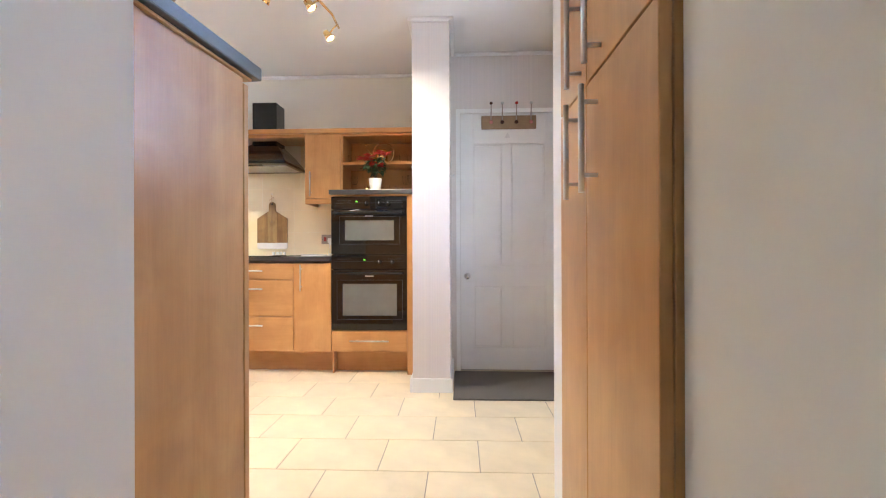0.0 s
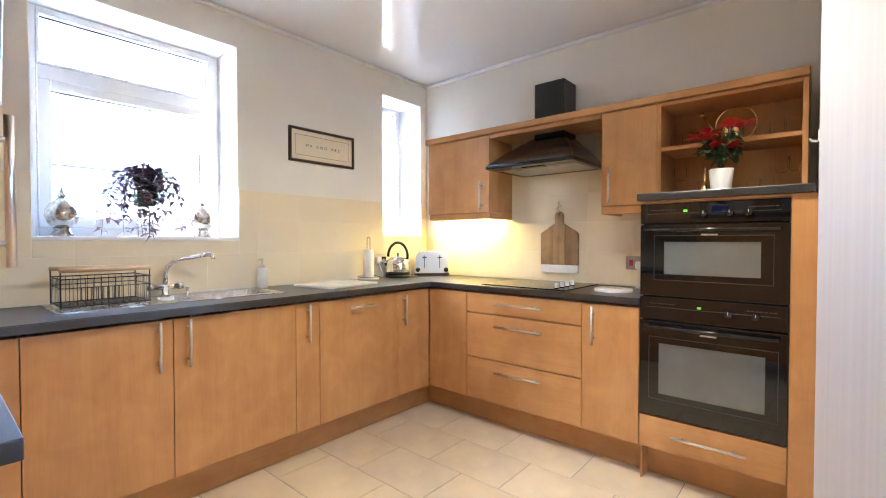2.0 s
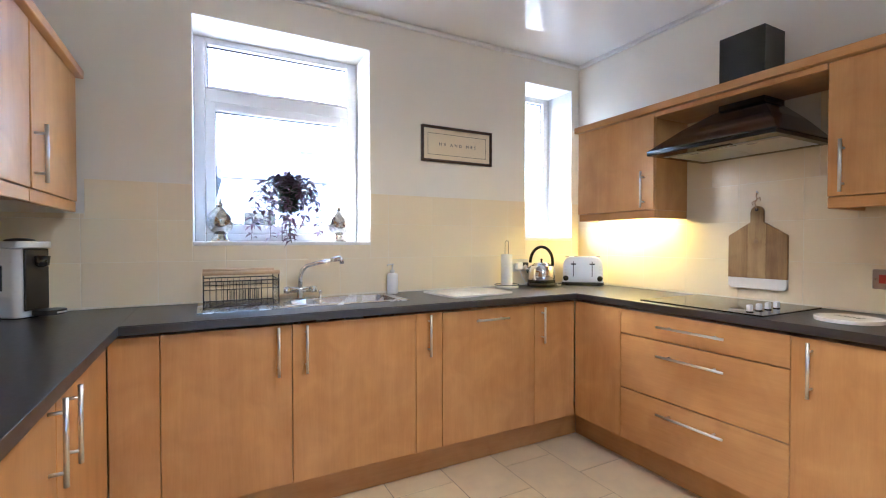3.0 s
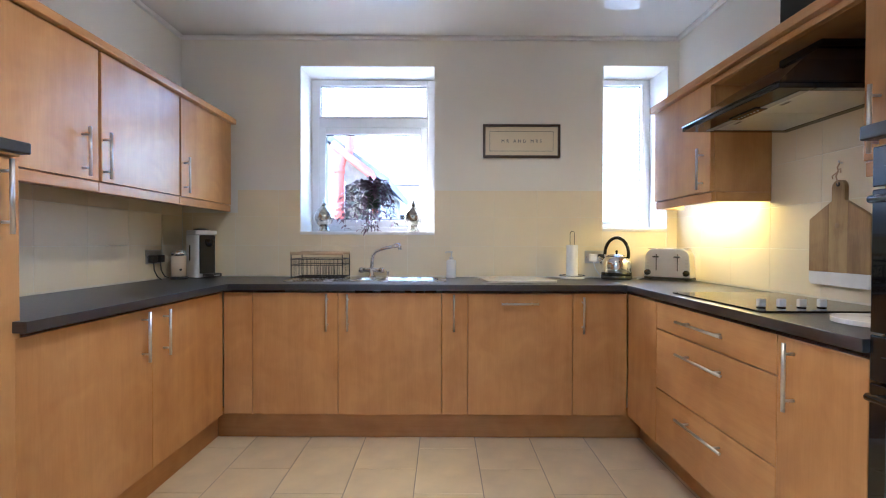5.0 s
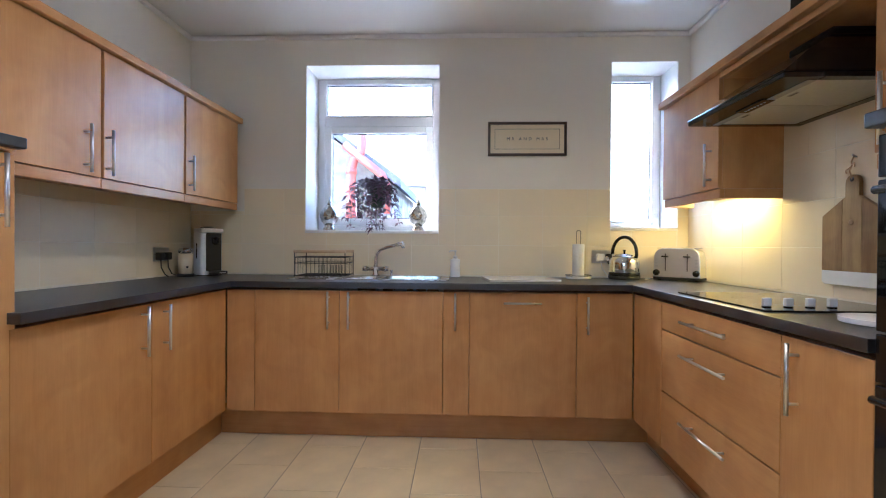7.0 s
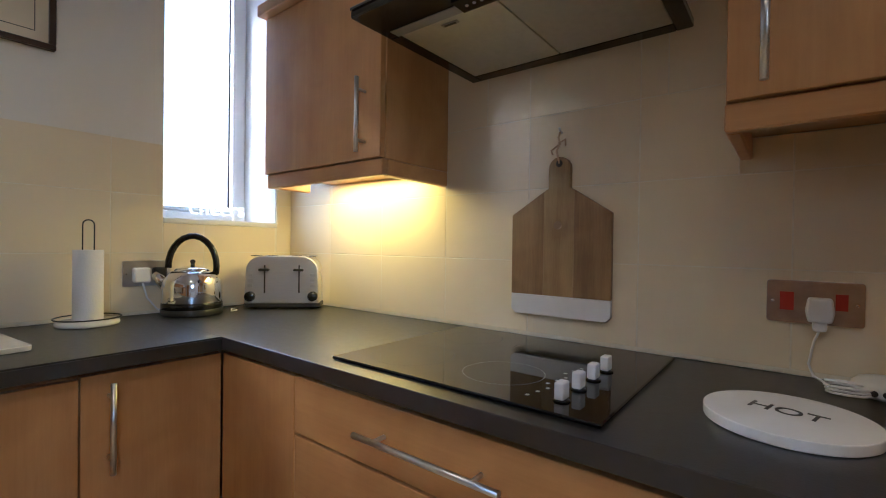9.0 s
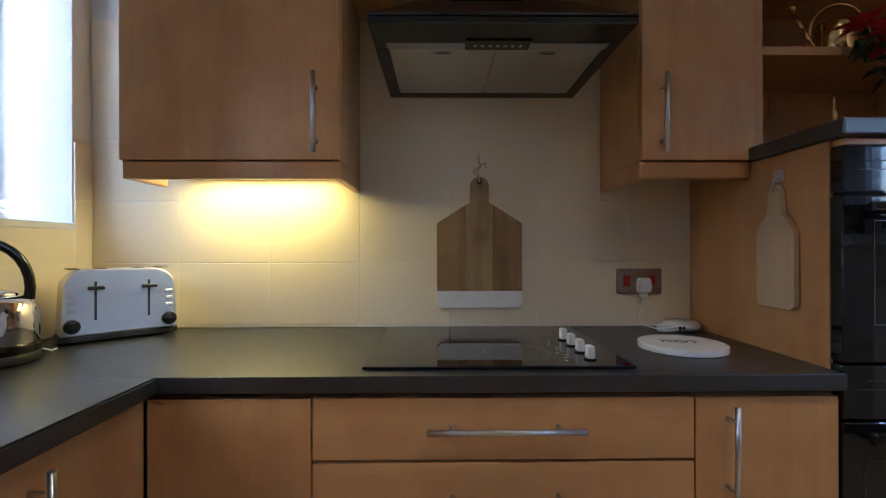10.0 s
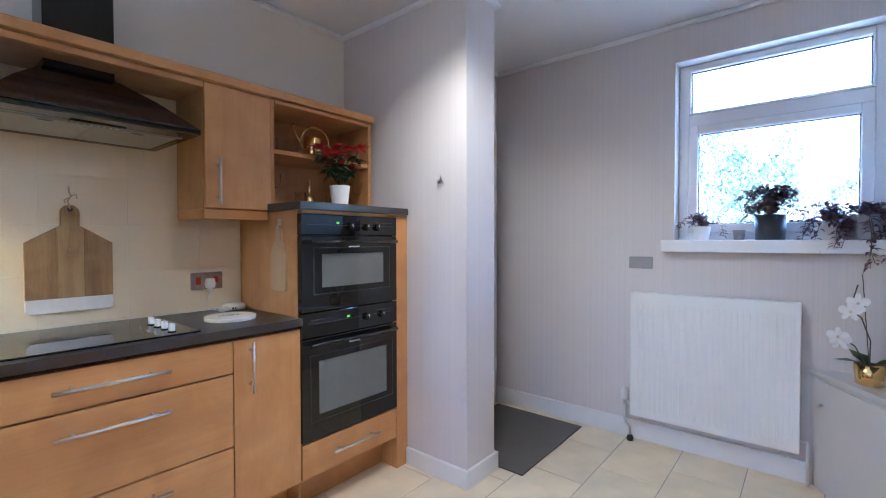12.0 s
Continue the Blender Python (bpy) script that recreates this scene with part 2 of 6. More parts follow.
def prism(bm, outline, depth, m=None, bev=0.0):
    """A flat outline in x, y raised by depth along z."""
    bm = bm or bmesh.new()
    tmp = bmesh.new()
    lo = [tmp.verts.new((x, y, 0)) for x, y in outline]
    hi = [tmp.verts.new((x, y, depth)) for x, y in outline]
    n = len(lo)
    tmp.faces.new(lo[::-1])
    tmp.faces.new(hi)
    for i in range(n):
        j = (i + 1) % n
        tmp.faces.new((lo[i], lo[j], hi[j], hi[i]))
    bmesh.ops.recalc_face_normals(tmp, faces=tmp.faces)
    if bev:
        bmesh.ops.bevel(tmp, geom=tmp.edges[:], offset=bev, segments=2, affect="EDGES", profile=0.5)
    return merge(bm, tmp, m)


def arc(cx, cy, r, a0, a1, n=10):
    return [(cx + r * math.cos(radians(a0 + (a1 - a0) * i / n)), cy + r * math.sin(radians(a0 + (a1 - a0) * i / n))) for i in range(n + 1)]


def rounded(x0, y0, x1, y1, r, n=6):
    return arc(x1 - r, y1 - r, r, 0, 90, n) + arc(x0 + r, y1 - r, r, 90, 180, n) + arc(x0 + r, y0 + r, r, 180, 270, n) + arc(x1 - r, y0 + r, r, 270, 360, n)


def thing(name, at, label="", category="", group="", kind="", turn=0.0):
    e = new(name)
    e.empty_display_size = 0.05
    e.location = at
    e.rotation_euler = (0, 0, radians(turn))
    return tagged(e, label, category, group, kind)


def part(name, bm, material, parent, label="", local=False):
    """Links a bmesh as one mesh under a thing or a part. Coordinates are the world's, or with local the thing's own."""
    me = bpy.data.meshes.new(name)
    if not local:
        off, up = Vector((0, 0, 0)), parent
        while up is not None:
            off += up.location
            up = up.parent
        bmesh.ops.translate(bm, vec=-off, verts=bm.verts)
    bm.to_mesh(me)
    bm.free()
    me.materials.append(material)
    ob = new(name, me)
    ob.parent = parent
    return tagged(ob, label)


def solo(name, bm, material, label="", category="", group="", kind="", at=None):
    """A thing that is one mesh; its origin is at its base unless at is given."""
    if at is None:
        xs = [v.co for v in bm.verts]
        at = Vector(((min(v.x for v in xs) + max(v.x for v in xs)) / 2, (min(v.y for v in xs) + max(v.y for v in xs)) / 2, min(v.z for v in xs)))
    bmesh.ops.translate(bm, vec=-Vector(at), verts=bm.verts)
    me = bpy.data.meshes.new(name)
    bm.to_mesh(me)
    bm.free()
    me.materials.append(material)
    ob = new(name, me)
    ob.location = at
    return tagged(ob, label, category, group, kind)


def structure(name, bm, material, label="", at=(0, 0, 0)):
    return solo(name, bm, material, label, name.split("_")[0], kind="structure", at=at)


# ---------------------------------------------------------------- the room
XW, YN, XE, YS, ZC = -2.817, 4.38, 0.95, 1.03, 2.524
Y_SO = 0.58                      # hall side of the south wall
JAMB_L, JAMB_R = -0.336, 0.43
NIB = (-0.199, 0.053, 3.42)
Y_DOOR = 3.975
W1 = (1.83, 2.737, 1.215, 2.33)
W2 = (3.871, 4.307, 1.243, 2.338)
W3 = (1.80, 2.729, 1.25, 2.303)
X_W1FRAME, X_W3FRAME = -3.07, 1.05

floor = structure("floor", box(None, XW - 0.4, -1.4, -0.12, XE + 0.4, YN + 0.2, -0.0025), M_FLOORGROUT, "sand-coloured grout bed under stone floor tiles")
structure("ceiling", box(None, XW - 0.05, -1.4, ZC, XE + 0.05, YN + 0.2, ZC + 0.1), M_CEIL, "glossy white plastic-clad ceiling reflecting the windows")

# west wall with two window openings
bm = box(None, XW - 0.4, Y_SO, 0, XW, W1[0], ZC)
box(bm, XW - 0.4, W1[1], 0, XW, W2[0], ZC)
box(bm, XW - 0.4, W2[1], 0, XW, YN + 0.15, ZC)
for w in (W1, W2):
    box(bm, XW - 0.4, w[0], 0, XW, w[1], w[2] - 0.02)
    box(bm, XW - 0.4, w[0], w[3], XW, w[1], ZC)
structure("wall_west", bm, M_WALL, "cream painted wall with two window openings")
structure("wall_north", box(None, XW, YN, 0, NIB[0], YN + 0.15, ZC), M_WALL, "cream painted wall behind the hob")
structure("wall_nib", box(None, NIB[0], NIB[2], 0, NIB[1], YN + 0.15, ZC), M_PAPER, "wall end papered in fine beige stripes")
D0, D1, DH = 0.126, 0.890, 2.042
bm = box(None, NIB[1], Y_DOOR, 0, D0 - 0.004, Y_DOOR + 0.15, ZC)
box(bm, D1 + 0.004, Y_DOOR, 0, XE, Y_DOOR + 0.15, ZC)
box(bm, D0 - 0.004, Y_DOOR, DH + 0.004, D1 + 0.004, Y_DOOR + 0.15, ZC)
structure("wall_alcove", bm, M_PAPER, "wall papered in fine beige stripes round a door")
structure("wall_behind_door", box(None, NIB[1], Y_DOOR + 0.15, 0, XE, Y_DOOR + 0.2, ZC), M_HALL, "plain wall behind the closed door")
bm = box(None, XE, Y_SO, 0, XE + 0.3, W3[0], ZC)
box(bm, XE, W3[1], 0, XE + 0.3, YN + 0.15, ZC)
box(bm, XE, W3[0], 0, XE + 0.3, W3[1], W3[2] - 0.02)
box(bm, XE, W3[0], W3[3], XE + 0.3, W3[1], ZC)
structure("wall_east", bm, M_PAPER, "wall papered in fine beige stripes with a window opening")
bm = box(None, XW, Y_SO, 0, JAMB_L, YS, ZC)
box(bm, JAMB_R, Y_SO, 0, XE, YS, ZC)
box(bm, JAMB_L, Y_SO, 2.06, JAMB_R, YS, ZC)
structure("wall_south", bm, M_WALL, "pale painted wall with the doorway from the hall")
structure("wall_stub", box(None, 0.408, 1.642, 0, XE, 1.773, ZC), M_TRIM, "white painted wall end beside the larder")
structure("wall_hall_west", box(None, -1.1, -1.4, 0, -0.95, Y_SO, ZC), M_HALL, "plain pale hall wall")
structure("wall_hall_east", box(None, 1.15, -1.4, 0, 1.3, Y_SO, ZC), M_HALL, "plain pale hall wall")
structure("wall_hall_south", box(None, -0.95, -1.4, 0, 1.15, -1.25, ZC), M_HALL, "plain pale hall wall")

# slim white coving along the ceiling
def coving(name, x0, y0, x1, y1):
    bm = box(None, x0, y0, ZC - 0.026, x1, y1, ZC - 0.001, 0.006, 2)
    structure(name, bm, M_TRIM, "slim white coving strip under the ceiling")

c = 0.028
coving("trim_west", XW + 0.001, YS, XW + c, YN - 0.001)
coving("trim_north", XW + c, YN - c, NIB[0] - c, YN - 0.001)
coving("trim_nib_west", NIB[0] - c, NIB[2] - c, NIB[0] - 0.001, YN - 0.001)
coving("trim_nib_south", NIB[0], NIB[2] - c, NIB[1], NIB[2] - 0.001)
coving("trim_nib_east", NIB[1] + 0.001, NIB[2] - c, NIB[1] + c, Y_DOOR - 0.001)
coving("trim_alcove", NIB[1] + c, Y_DOOR - c, XE - c, Y_DOOR - 0.001)
coving("trim_east", XE - c, 1.777, XE - 0.001, Y_DOOR - 0.001)
coving("trim_south", XW + c, YS + 0.001, XE, YS + c)


def baseboard(name, x0, y0, x1, y1, h=0.115):
    structure(name, box(None, x0, y0, 0.0, x1, y1, h, 0.004, 2), M_TRIM, "white painted baseboard")

t = 0.018
baseboard("baseboard_nib_west", NIB[0] - t, NIB[2] - t, NIB[0] - 0.001, 3.829, 0.095)
baseboard("baseboard_nib_south", NIB[0], NIB[2] - t, NIB[1] + t, NIB[2] - 0.001, 0.095)
baseboard("baseboard_nib_east", NIB[1] + 0.001, NIB[2], NIB[1] + t, Y_DOOR - 0.001, 0.095)
baseboard("baseboard_east", XE - t, 2.10, XE - 0.001, Y_DOOR - 0.001)

# ---------------------------------------------------------------- windows
def window(name, inner, y0, y1, z0, z1, transom, out, label):
    """A white plastic window; inner is the room face of its frame and out the way to the open air (-1 or 1 along x)."""
    w = thing(name, (inner, (y0 + y1) / 2, z0), label, "window", kind="structure")
    f, d = 0.055, 0.065 * out
    bm = box(None, inner, y0, z0, inner + d, y0 + f, z1, 0.004)
    box(bm, inner, y1 - f, z0, inner + d, y1, z1, 0.004)
    box(bm, inner, y0 + f, z0, inner + d, y1 - f, z0 + f * 0.8, 0.004)
    box(bm, inner, y0 + f, z1 - f * 0.6, inner + d, y1 - f, z1, 0.004)
    if transom:
        box(bm, inner, y0 + f, transom[0], inner + d, y1 - f, transom[1], 0.004)
    part("window_frame", bm, M_UPVC, w)
    panes = [(z0 + f * 0.8, z1 - f * 0.6)] if not transom else [(z0 + f * 0.8, transom[0]), (transom[1], z1 - f * 0.6)]
    for i, (a, b) in enumerate(panes):
        s = 0.05 if (transom and i == 0) else 0.012
        sash = box(None, inner - 0.012 * out, y0 + f, a, inner + d * 0.7, y0 + f + s, b, 0.004)
        box(sash, inner - 0.012 * out, y1 - f - s, a, inner + d * 0.7, y1 - f, b, 0.004)
        box(sash, inner - 0.012 * out, y0 + f + s, a, inner + d * 0.7, y1 - f - s, a + s, 0.004)
        box(sash, inner - 0.012 * out, y0 + f + s, b - s, inner + d * 0.7, y1 - f - s, b, 0.004)
        part("sash", sash, M_UPVC, w)
        g = box(None, inner + d * 0.35, y0 + f + s - 0.003, a + s - 0.003, inner + d * 0.35 + 0.006 * out, y1 - f - s + 0.003, b - s + 0.003)
        p = part("pane", g, M_PANE, w)
        p.visible_shadow = False
        q = y0 + f + s
        r = y1 - f - s
        gm = box(None, inner + d * 0.2, q, a + s, inner + d * 0.34, q + 0.005, b - s)
        box(gm, inner + d * 0.2, r - 0.005, a + s, inner + d * 0.34, r, b - s)
        box(gm, inner + d * 0.2, q + 0.005, a + s, inner + d * 0.34, r - 0.005, a + s + 0.005)
        box(gm, inner + d * 0.2, q + 0.005, b - s - 0.005, inner + d * 0.34, r - 0.005, b - s)
        part("gasket", gm, M_RUBBER, w)
    return w


def reveal(name, x0, x1, w, sill_out, sill_label):
    """White lining of a window opening and its sill."""
    y0, y1, z0, z1 = w
    lo, hi = min(x0, x1), max(x0, x1)
    bm = box(None, lo, y0, z0, hi, y0 + 0.003, z1)
    box(bm, lo, y1 - 0.003, z0, hi, y1, z1)
    box(bm, lo, y0 + 0.003, z1 - 0.003, hi, y1 - 0.003, z1)
    structure(name, bm, M_REVEAL, "white painted lining of a window opening")
    structure(name.replace("trim", "sill"), box(None, *sill_out, 0.004, 2), M_TRIM, sill_label)


reveal("trim_reveal_1", XW - 0.001, X_W1FRAME, W1, (X_W1FRAME, W1[0], W1[2] - 0.02, XW + 0.012, W1[1], W1[2]), "white painted window sill over the sink")
reveal("trim_reveal_2", XW - 0.001, X_W1FRAME, W2, (X_W1FRAME, W2[0], W2[2] - 0.02, XW + 0.012, W2[1], W2[2]), "white painted window sill beside the wall cabinet")
reveal("trim_reveal_3", XE + 0.001, X_W3FRAME, W3, (XE - 0.07, 1.778, W3[2] - 0.068, X_W3FRAME, 2.785, W3[2]), "deep white window sill over the radiator")
window("window_1", X_W1FRAME, W1[0] + 0.003, W1[1] - 0.003, W1[2], W1[3] - 0.003, (1.980, 2.050), -1, "white plastic window with a top light over the sink")
window("window_2", X_W1FRAME, W2[0] + 0.003, W2[1] - 0.003, W2[2], W2[3] - 0.003, None, -1, "tall narrow white plastic window beside the kettle")
window("window_3", X_W3FRAME, W3[0] + 0.003, W3[1] - 0.003, W3[2], W3[3] - 0.003, (1.930, 2.0), 1, "white plastic window with a top light over the radiator")

# ---------------------------------------------------------------- cabinets
FRONTS = {
    "W": (lambda u, d: (-2.289 + d, u), M_BEECH_Y), "N": (lambda u, d: (u, 3.83 - d), M_BEECH_X), "S": (lambda u, d: (u, 1.567 + d), M_BEECH_X),
    "L": (lambda u, d: (0.40 - d, u), M_BEECH_Y), "NU": (lambda u, d: (u, 4.08 - d), M_BEECH_X), "SU": (lambda u, d: (u, 1.40 + d), M_BEECH_X)}


def fbox(bm, side, u0, u1, d0, d1, z0, z1, bev=0.0, seg=1):
    f = FRONTS[side][0]
    (xa, ya), (xb, yb) = f(u0, d0), f(u1, d1)
    return box(bm, xa, ya, z0, xb, yb, z1, bev, seg)


def handle(parent, side, u, z, length, upright=True, stand=0.032):
    """A satin bar handle on two posts; u, z is its middle."""
    f = FRONTS[side][0]
    h = length / 2

    def at(a, d):
        uu, zz = (u, z + a) if upright else (u + a, z)
        x, y = f(uu, d)
        return (x, y, zz)
    bm = tube(None, [at(-h, stand), at(h, stand)], 0.006, 12)
    for a in (-h * 0.68, h * 0.68):
        tube(bm, [at(a, -0.001), at(a, stand)], 0.0045, 10)
    part("handle", bm, M_SATIN, parent, "satin steel bar handle")


def cabinet(name, side, u0, u1, z0, z1, depth, fronts, label, group="", body_gap=0.0):
    """fronts: (kind, u0, u1, z0, z1, handle) with handle (u, z, length, upright) or None."""
    f = FRONTS[side][0]
    x, y = f((u0 + u1) / 2, -depth / 2)
    c = thing(name, (x, y, z0), label, "cabinet", group)
    part("body", fbox(None, side, u0 + 0.0005, u1 - 0.0005, -0.0205, -depth, z0, z1 - 0.001, 0.001), M_BEECH, c)
    for kind, a, b, p, q, h in fronts:
        door = part(kind, fbox(None, side, a + 0.0015, b - 0.0015, -0.0195, 0, p + 0.0015, q - 0.0015, 0.0022, 2), M_BEECH if kind != "drawer_front" else FRONTS[side][1], c)
        if h:
            handle(door, side, *h)
    return c


Z0, Z1 = 0.175, 0.862
BASE = "base cabinets round the worktop"
DW, DN, DS = 0.525, 0.547, 0.533
cabinet("base_cabinet", "W", 1.568, 1.73, Z0, Z1, DW, [("filler_panel", 1.568, 1.73, Z0, Z1, None)], "beech-effect corner filler panel under the worktop", BASE)
cabinet("base_cabinet", "W", 1.73, 2.789, Z0, Z1 - 0.16, DW, [("door", 1.73, 2.209, Z0, Z1, (2.151, 0.753, 0.207, True)), ("door", 2.209, 2.789, Z0, Z1, (2.266, 0.753, 0.207, True))],
        "beech-effect double-door cabinet under the sink", BASE)
cabinet("base_cabinet", "W", 2.789, 2.935, Z0, Z1, DW, [("door", 2.789, 2.935, Z0, Z1, (2.857, 0.752, 0.205, True))], "narrow beech-effect base cabinet with one door", BASE)
cabinet("dishwasher", "W", 2.935, 3.523, Z0, Z1, DW, [("door", 2.935, 3.523, Z0, Z1 - 0.004, (3.224, 0.803, 0.205, False))], "built-in dishwasher behind a beech-effect front panel", BASE)
cabinet("base_cabinet", "W", 3.523, 3.83, Z0, Z1, DW, [("door", 3.523, 3.829, Z0, Z1, (3.576, 0.741, 0.203, True))], "beech-effect corner base cabinet beside the dishwasher", BASE)
cabinet("base_cabinet", "N", -2.288, -1.955, Z0, Z1, DN, [("filler_panel", -2.287, -1.955, Z0, Z1, None)], "beech-effect corner panel without a handle", BASE)
cabinet("drawer_unit", "N", -1.955, -1.175, Z0, Z1, DN, [
    ("drawer_front", -1.955, -1.175, 0.733, Z1, (-1.563, 0.802, 0.315, False)),
    ("drawer_front", -1.955, -1.175, 0.446, 0.730, (-1.563, 0.661, 0.315, False)),
    ("drawer_front", -1.955, -1.175, Z0, 0.443, (-1.563, 0.378, 0.315, False))], "beech-effect unit of three drawers under the hob", BASE)
cabinet("base_cabinet", "N", -1.175, -0.876, Z0, Z1, DN, [("door", -1.175, -0.877, Z0, Z1, (-1.108, 0.747, 0.203, True))], "narrow beech-effect base cabinet beside the oven tower", BASE)
cabinet("base_cabinet", "S", -1.68, -1.074, Z0, Z1, DS, [("door", -1.68, -1.075, Z0, Z1, (-1.618, 0.751, 0.207, True))], "beech-effect base cabinet beside the tall unit", BASE)
cabinet("base_cabinet", "S", -2.312, -1.68, Z0, Z1, DS, [("door", -2.285, -1.68, Z0, Z1, (-1.755, 0.745, 0.203, True))], "beech-effect corner base cabinet under the coffee machine", BASE)

# plinths
PW, PN, PS = -2.405, 3.955, 1.478
structure("trim_plinth_west", box(None, PW - 0.016, PS, 0, PW, PN, Z0 - 0.002, 0.001), M_BEECH_Y, "beech-effect plinth under the base cabinets")
structure("trim_plinth_north", box(None, PW, PN, 0, -0.866, PN + 0.016, Z0 - 0.002, 0.001), M_BEECH_X, "beech-effect plinth under the base cabinets")
structure("trim_plinth_tower", box(None, -0.8645, PN - 0.005, 0, -0.2865, PN + 0.011, Z0 - 0.002, 0.001), M_BEECH_X, "beech-effect plinth under the oven tower")
structure("trim_plinth_south", box(None, PW, PS - 0.016, 0, -0.76, PS, Z0 - 0.002, 0.001), M_BEECH_X, "beech-effect plinth under the base cabinets")

# worktop, one run round three sides, with an opening for the sink bowls
ZT, ZU = 0.91, 0.8765
wt = thing("worktop", (-2.5, 2.7, ZU), "dark slate-effect laminate worktop round three sides", "worktop")
x1, y_s, y_n = -2.254, 1.607, 3.812
bm = box(None, XW + 0.002, YS + 0.002, ZU, -1.07, y_s, ZT, 0.0016, 2)
part("south_run", bm, M_WORKTOP, wt)
bm = box(None, XW + 0.002, y_n, ZU, -0.877, YN - 0.002, ZT, 0.0016, 2)
part("north_run", bm, M_WORKTOP, wt)
ya, yb = y_s + 0.0005, y_n - 0.0005
bm = box(None, XW + 0.002, ya, ZU, -2.715, yb, ZT)
box(bm, -2.715, ya, ZU, -2.465, 2.245, ZT)
box(bm, -2.715, 2.765, ZU, -2.465, yb, ZT)
box(bm, -2.715, 2.375, ZU, -2.465, 2.41, ZT)
box(bm, -2.465, ya, ZU, x1 - 0.004, yb, ZT)
box(bm, x1 - 0.004, ya, ZU, x1, yb, ZT - 0.004)
bmesh.ops.remove_doubles(bm, verts=bm.verts, dist=0.0001)
part("west_run", bm, M_WORKTOP, wt)

# tall unit on the south side, standing a little askew
c = cabinet("tall_cabinet", "S", -1.095, -0.412, Z0, 1.385, 0.455, [("door", -1.094, -0.3985, Z0, 1.376, (-1.046, 1.265, 0.21, True))], "tall beech-effect fridge cabinet with one door", "")
part("side_panel", box(None, -0.4115, 1.11, 0.0, -0.400, 1.5435, 1.385, 0.002), M_BEECH, c, "broad beech-effect end panel")
part("top_edge", box(None, -1.095, 1.11, 1.3855, -0.393, 1.571, 1.392, 0.001), M_EDGE, c)


def turned(ob, degrees, px, py):
    """Turns a thing about the upright line through px, py."""
    ob.matrix_basis = Matrix.Translation((px, py, 0)) @ pose(0, 0, 0, 0, 0, degrees) @ Matrix.Translation((-px, -py, 0)) @ ob.matrix_basis


turned(c, -4.65, -1.095, 1.567)
turned(solo("tower_worktop", box(None, -1.108, 1.09, 1.3925, -0.377, 1.592, 1.426, 0.004, 2), M_WORKTOP, "slate-effect laminate top on the tall cabinet", "worktop", "tower tops"), -4.65, -1.095, 1.567)

# larder
cabinet("larder_cabinet", "L", 1.034, 1.638, Z0, 2.25, 0.53, [
    ("door", 1.036, 1.39, Z0, 1.316, (1.312, 1.183, 0.215, True)), ("door", 1.39, 1.637, Z0, 1.316, (1.442, 1.183, 0.215, True)),
    ("door", 1.036, 1.39, 1.318, 2.248, (1.29, 1.432, 0.215, True)), ("door", 1.39, 1.637, 1.318, 2.248, (1.432, 1.432, 0.215, True))],
    "tall beech-effect larder with four doors and bar handles")
structure("trim_plinth_larder", box(None, 0.45, 1.034, 0, 0.466, 1.638, Z0 - 0.002), M_BEECH_Y, "beech-effect plinth under the larder")

# wall cabinets, north
UZ0, UZ1 = 1.392, 1.926
UPPER = "wall cabinets"
DU, YU = 0.298, 4.08
c = cabinet("wall_cabinet", "NU", -2.522, -1.95, UZ0, UZ1, DU, [("door", -2.52, -1.951, UZ0, UZ1, (-2.012, 1.509, 0.203, True))], "beech-effect wall cabinet with a lamp beneath it", UPPER)
bm = fbox(None, "NU", -2.515, -1.95, -0.008, -0.03, UZ0 - 0.046, UZ0 - 0.0005, 0.003)
fbox(bm, "NU", -1.972, -1.95, -0.03, -DU, UZ0 - 0.046, UZ0 - 0.0005, 0.003)
fbox(bm, "NU", -2.515, -2.493, -0.03, -0.17, UZ0 - 0.046, UZ0 - 0.0005, 0.003)
part("pelmet", bm, M_BEECH_X, c)
c = cabinet("wall_cabinet", "NU", -1.17, -0.868, UZ0, UZ1, DU, [("door", -1.169, -0.867, UZ0, UZ1, (-1.117, 1.509, 0.203, True))], "narrow beech-effect wall cabinet between hood and shelves", UPPER)
bm = fbox(None, "NU", -1.17, -0.878, -0.008, -0.03, UZ0 - 0.046, UZ0 - 0.0005, 0.003)
fbox(bm, "NU", -1.17, -1.148, -0.03, -DU, UZ0 - 0.046, UZ0 - 0.0005, 0.003)
part("pelmet", bm, M_BEECH_X, c)
# open shelves over the oven tower
ZOT, YF = 1.4255, YU + 0.002
sh = thing("open_shelf_unit", (-0.55, 4.22, ZOT), "open beech-effect shelf unit above the ovens", "shelf unit", UPPER)
part("side_panel", box(None, -0.867, YF, ZOT + 0.001, -0.849, YN - 0.002, UZ1 - 0.001, 0.001), M_BEECH, sh)
part("side_panel", box(None, -0.262, YF, ZOT + 0.001, -0.241, YN - 0.002, UZ1 - 0.001, 0.001), M_BEECH, sh)
part("back_panel", box(None, -0.848, YN - 0.012, ZOT + 0.001, -0.263, YN - 0.002, UZ1 - 0.001), M_BEECH, sh)
part("shelf", box(None, -0.848, YF + 0.003, 1.670, -0.263, YN - 0.013, 1.692, 0.001), M_BEECH_X, sh)
part("bottom_panel", box(None, -0.848, YF, ZOT + 0.001, -0.263, YN - 0.013, ZOT + 0.016, 0.001), M_BEECH_X, sh)
part("top_panel", box(None, -0.848, YF, UZ1 - 0.02, -0.263, YN - 0.013, UZ1 - 0.002, 0.001), M_BEECH_X, sh)
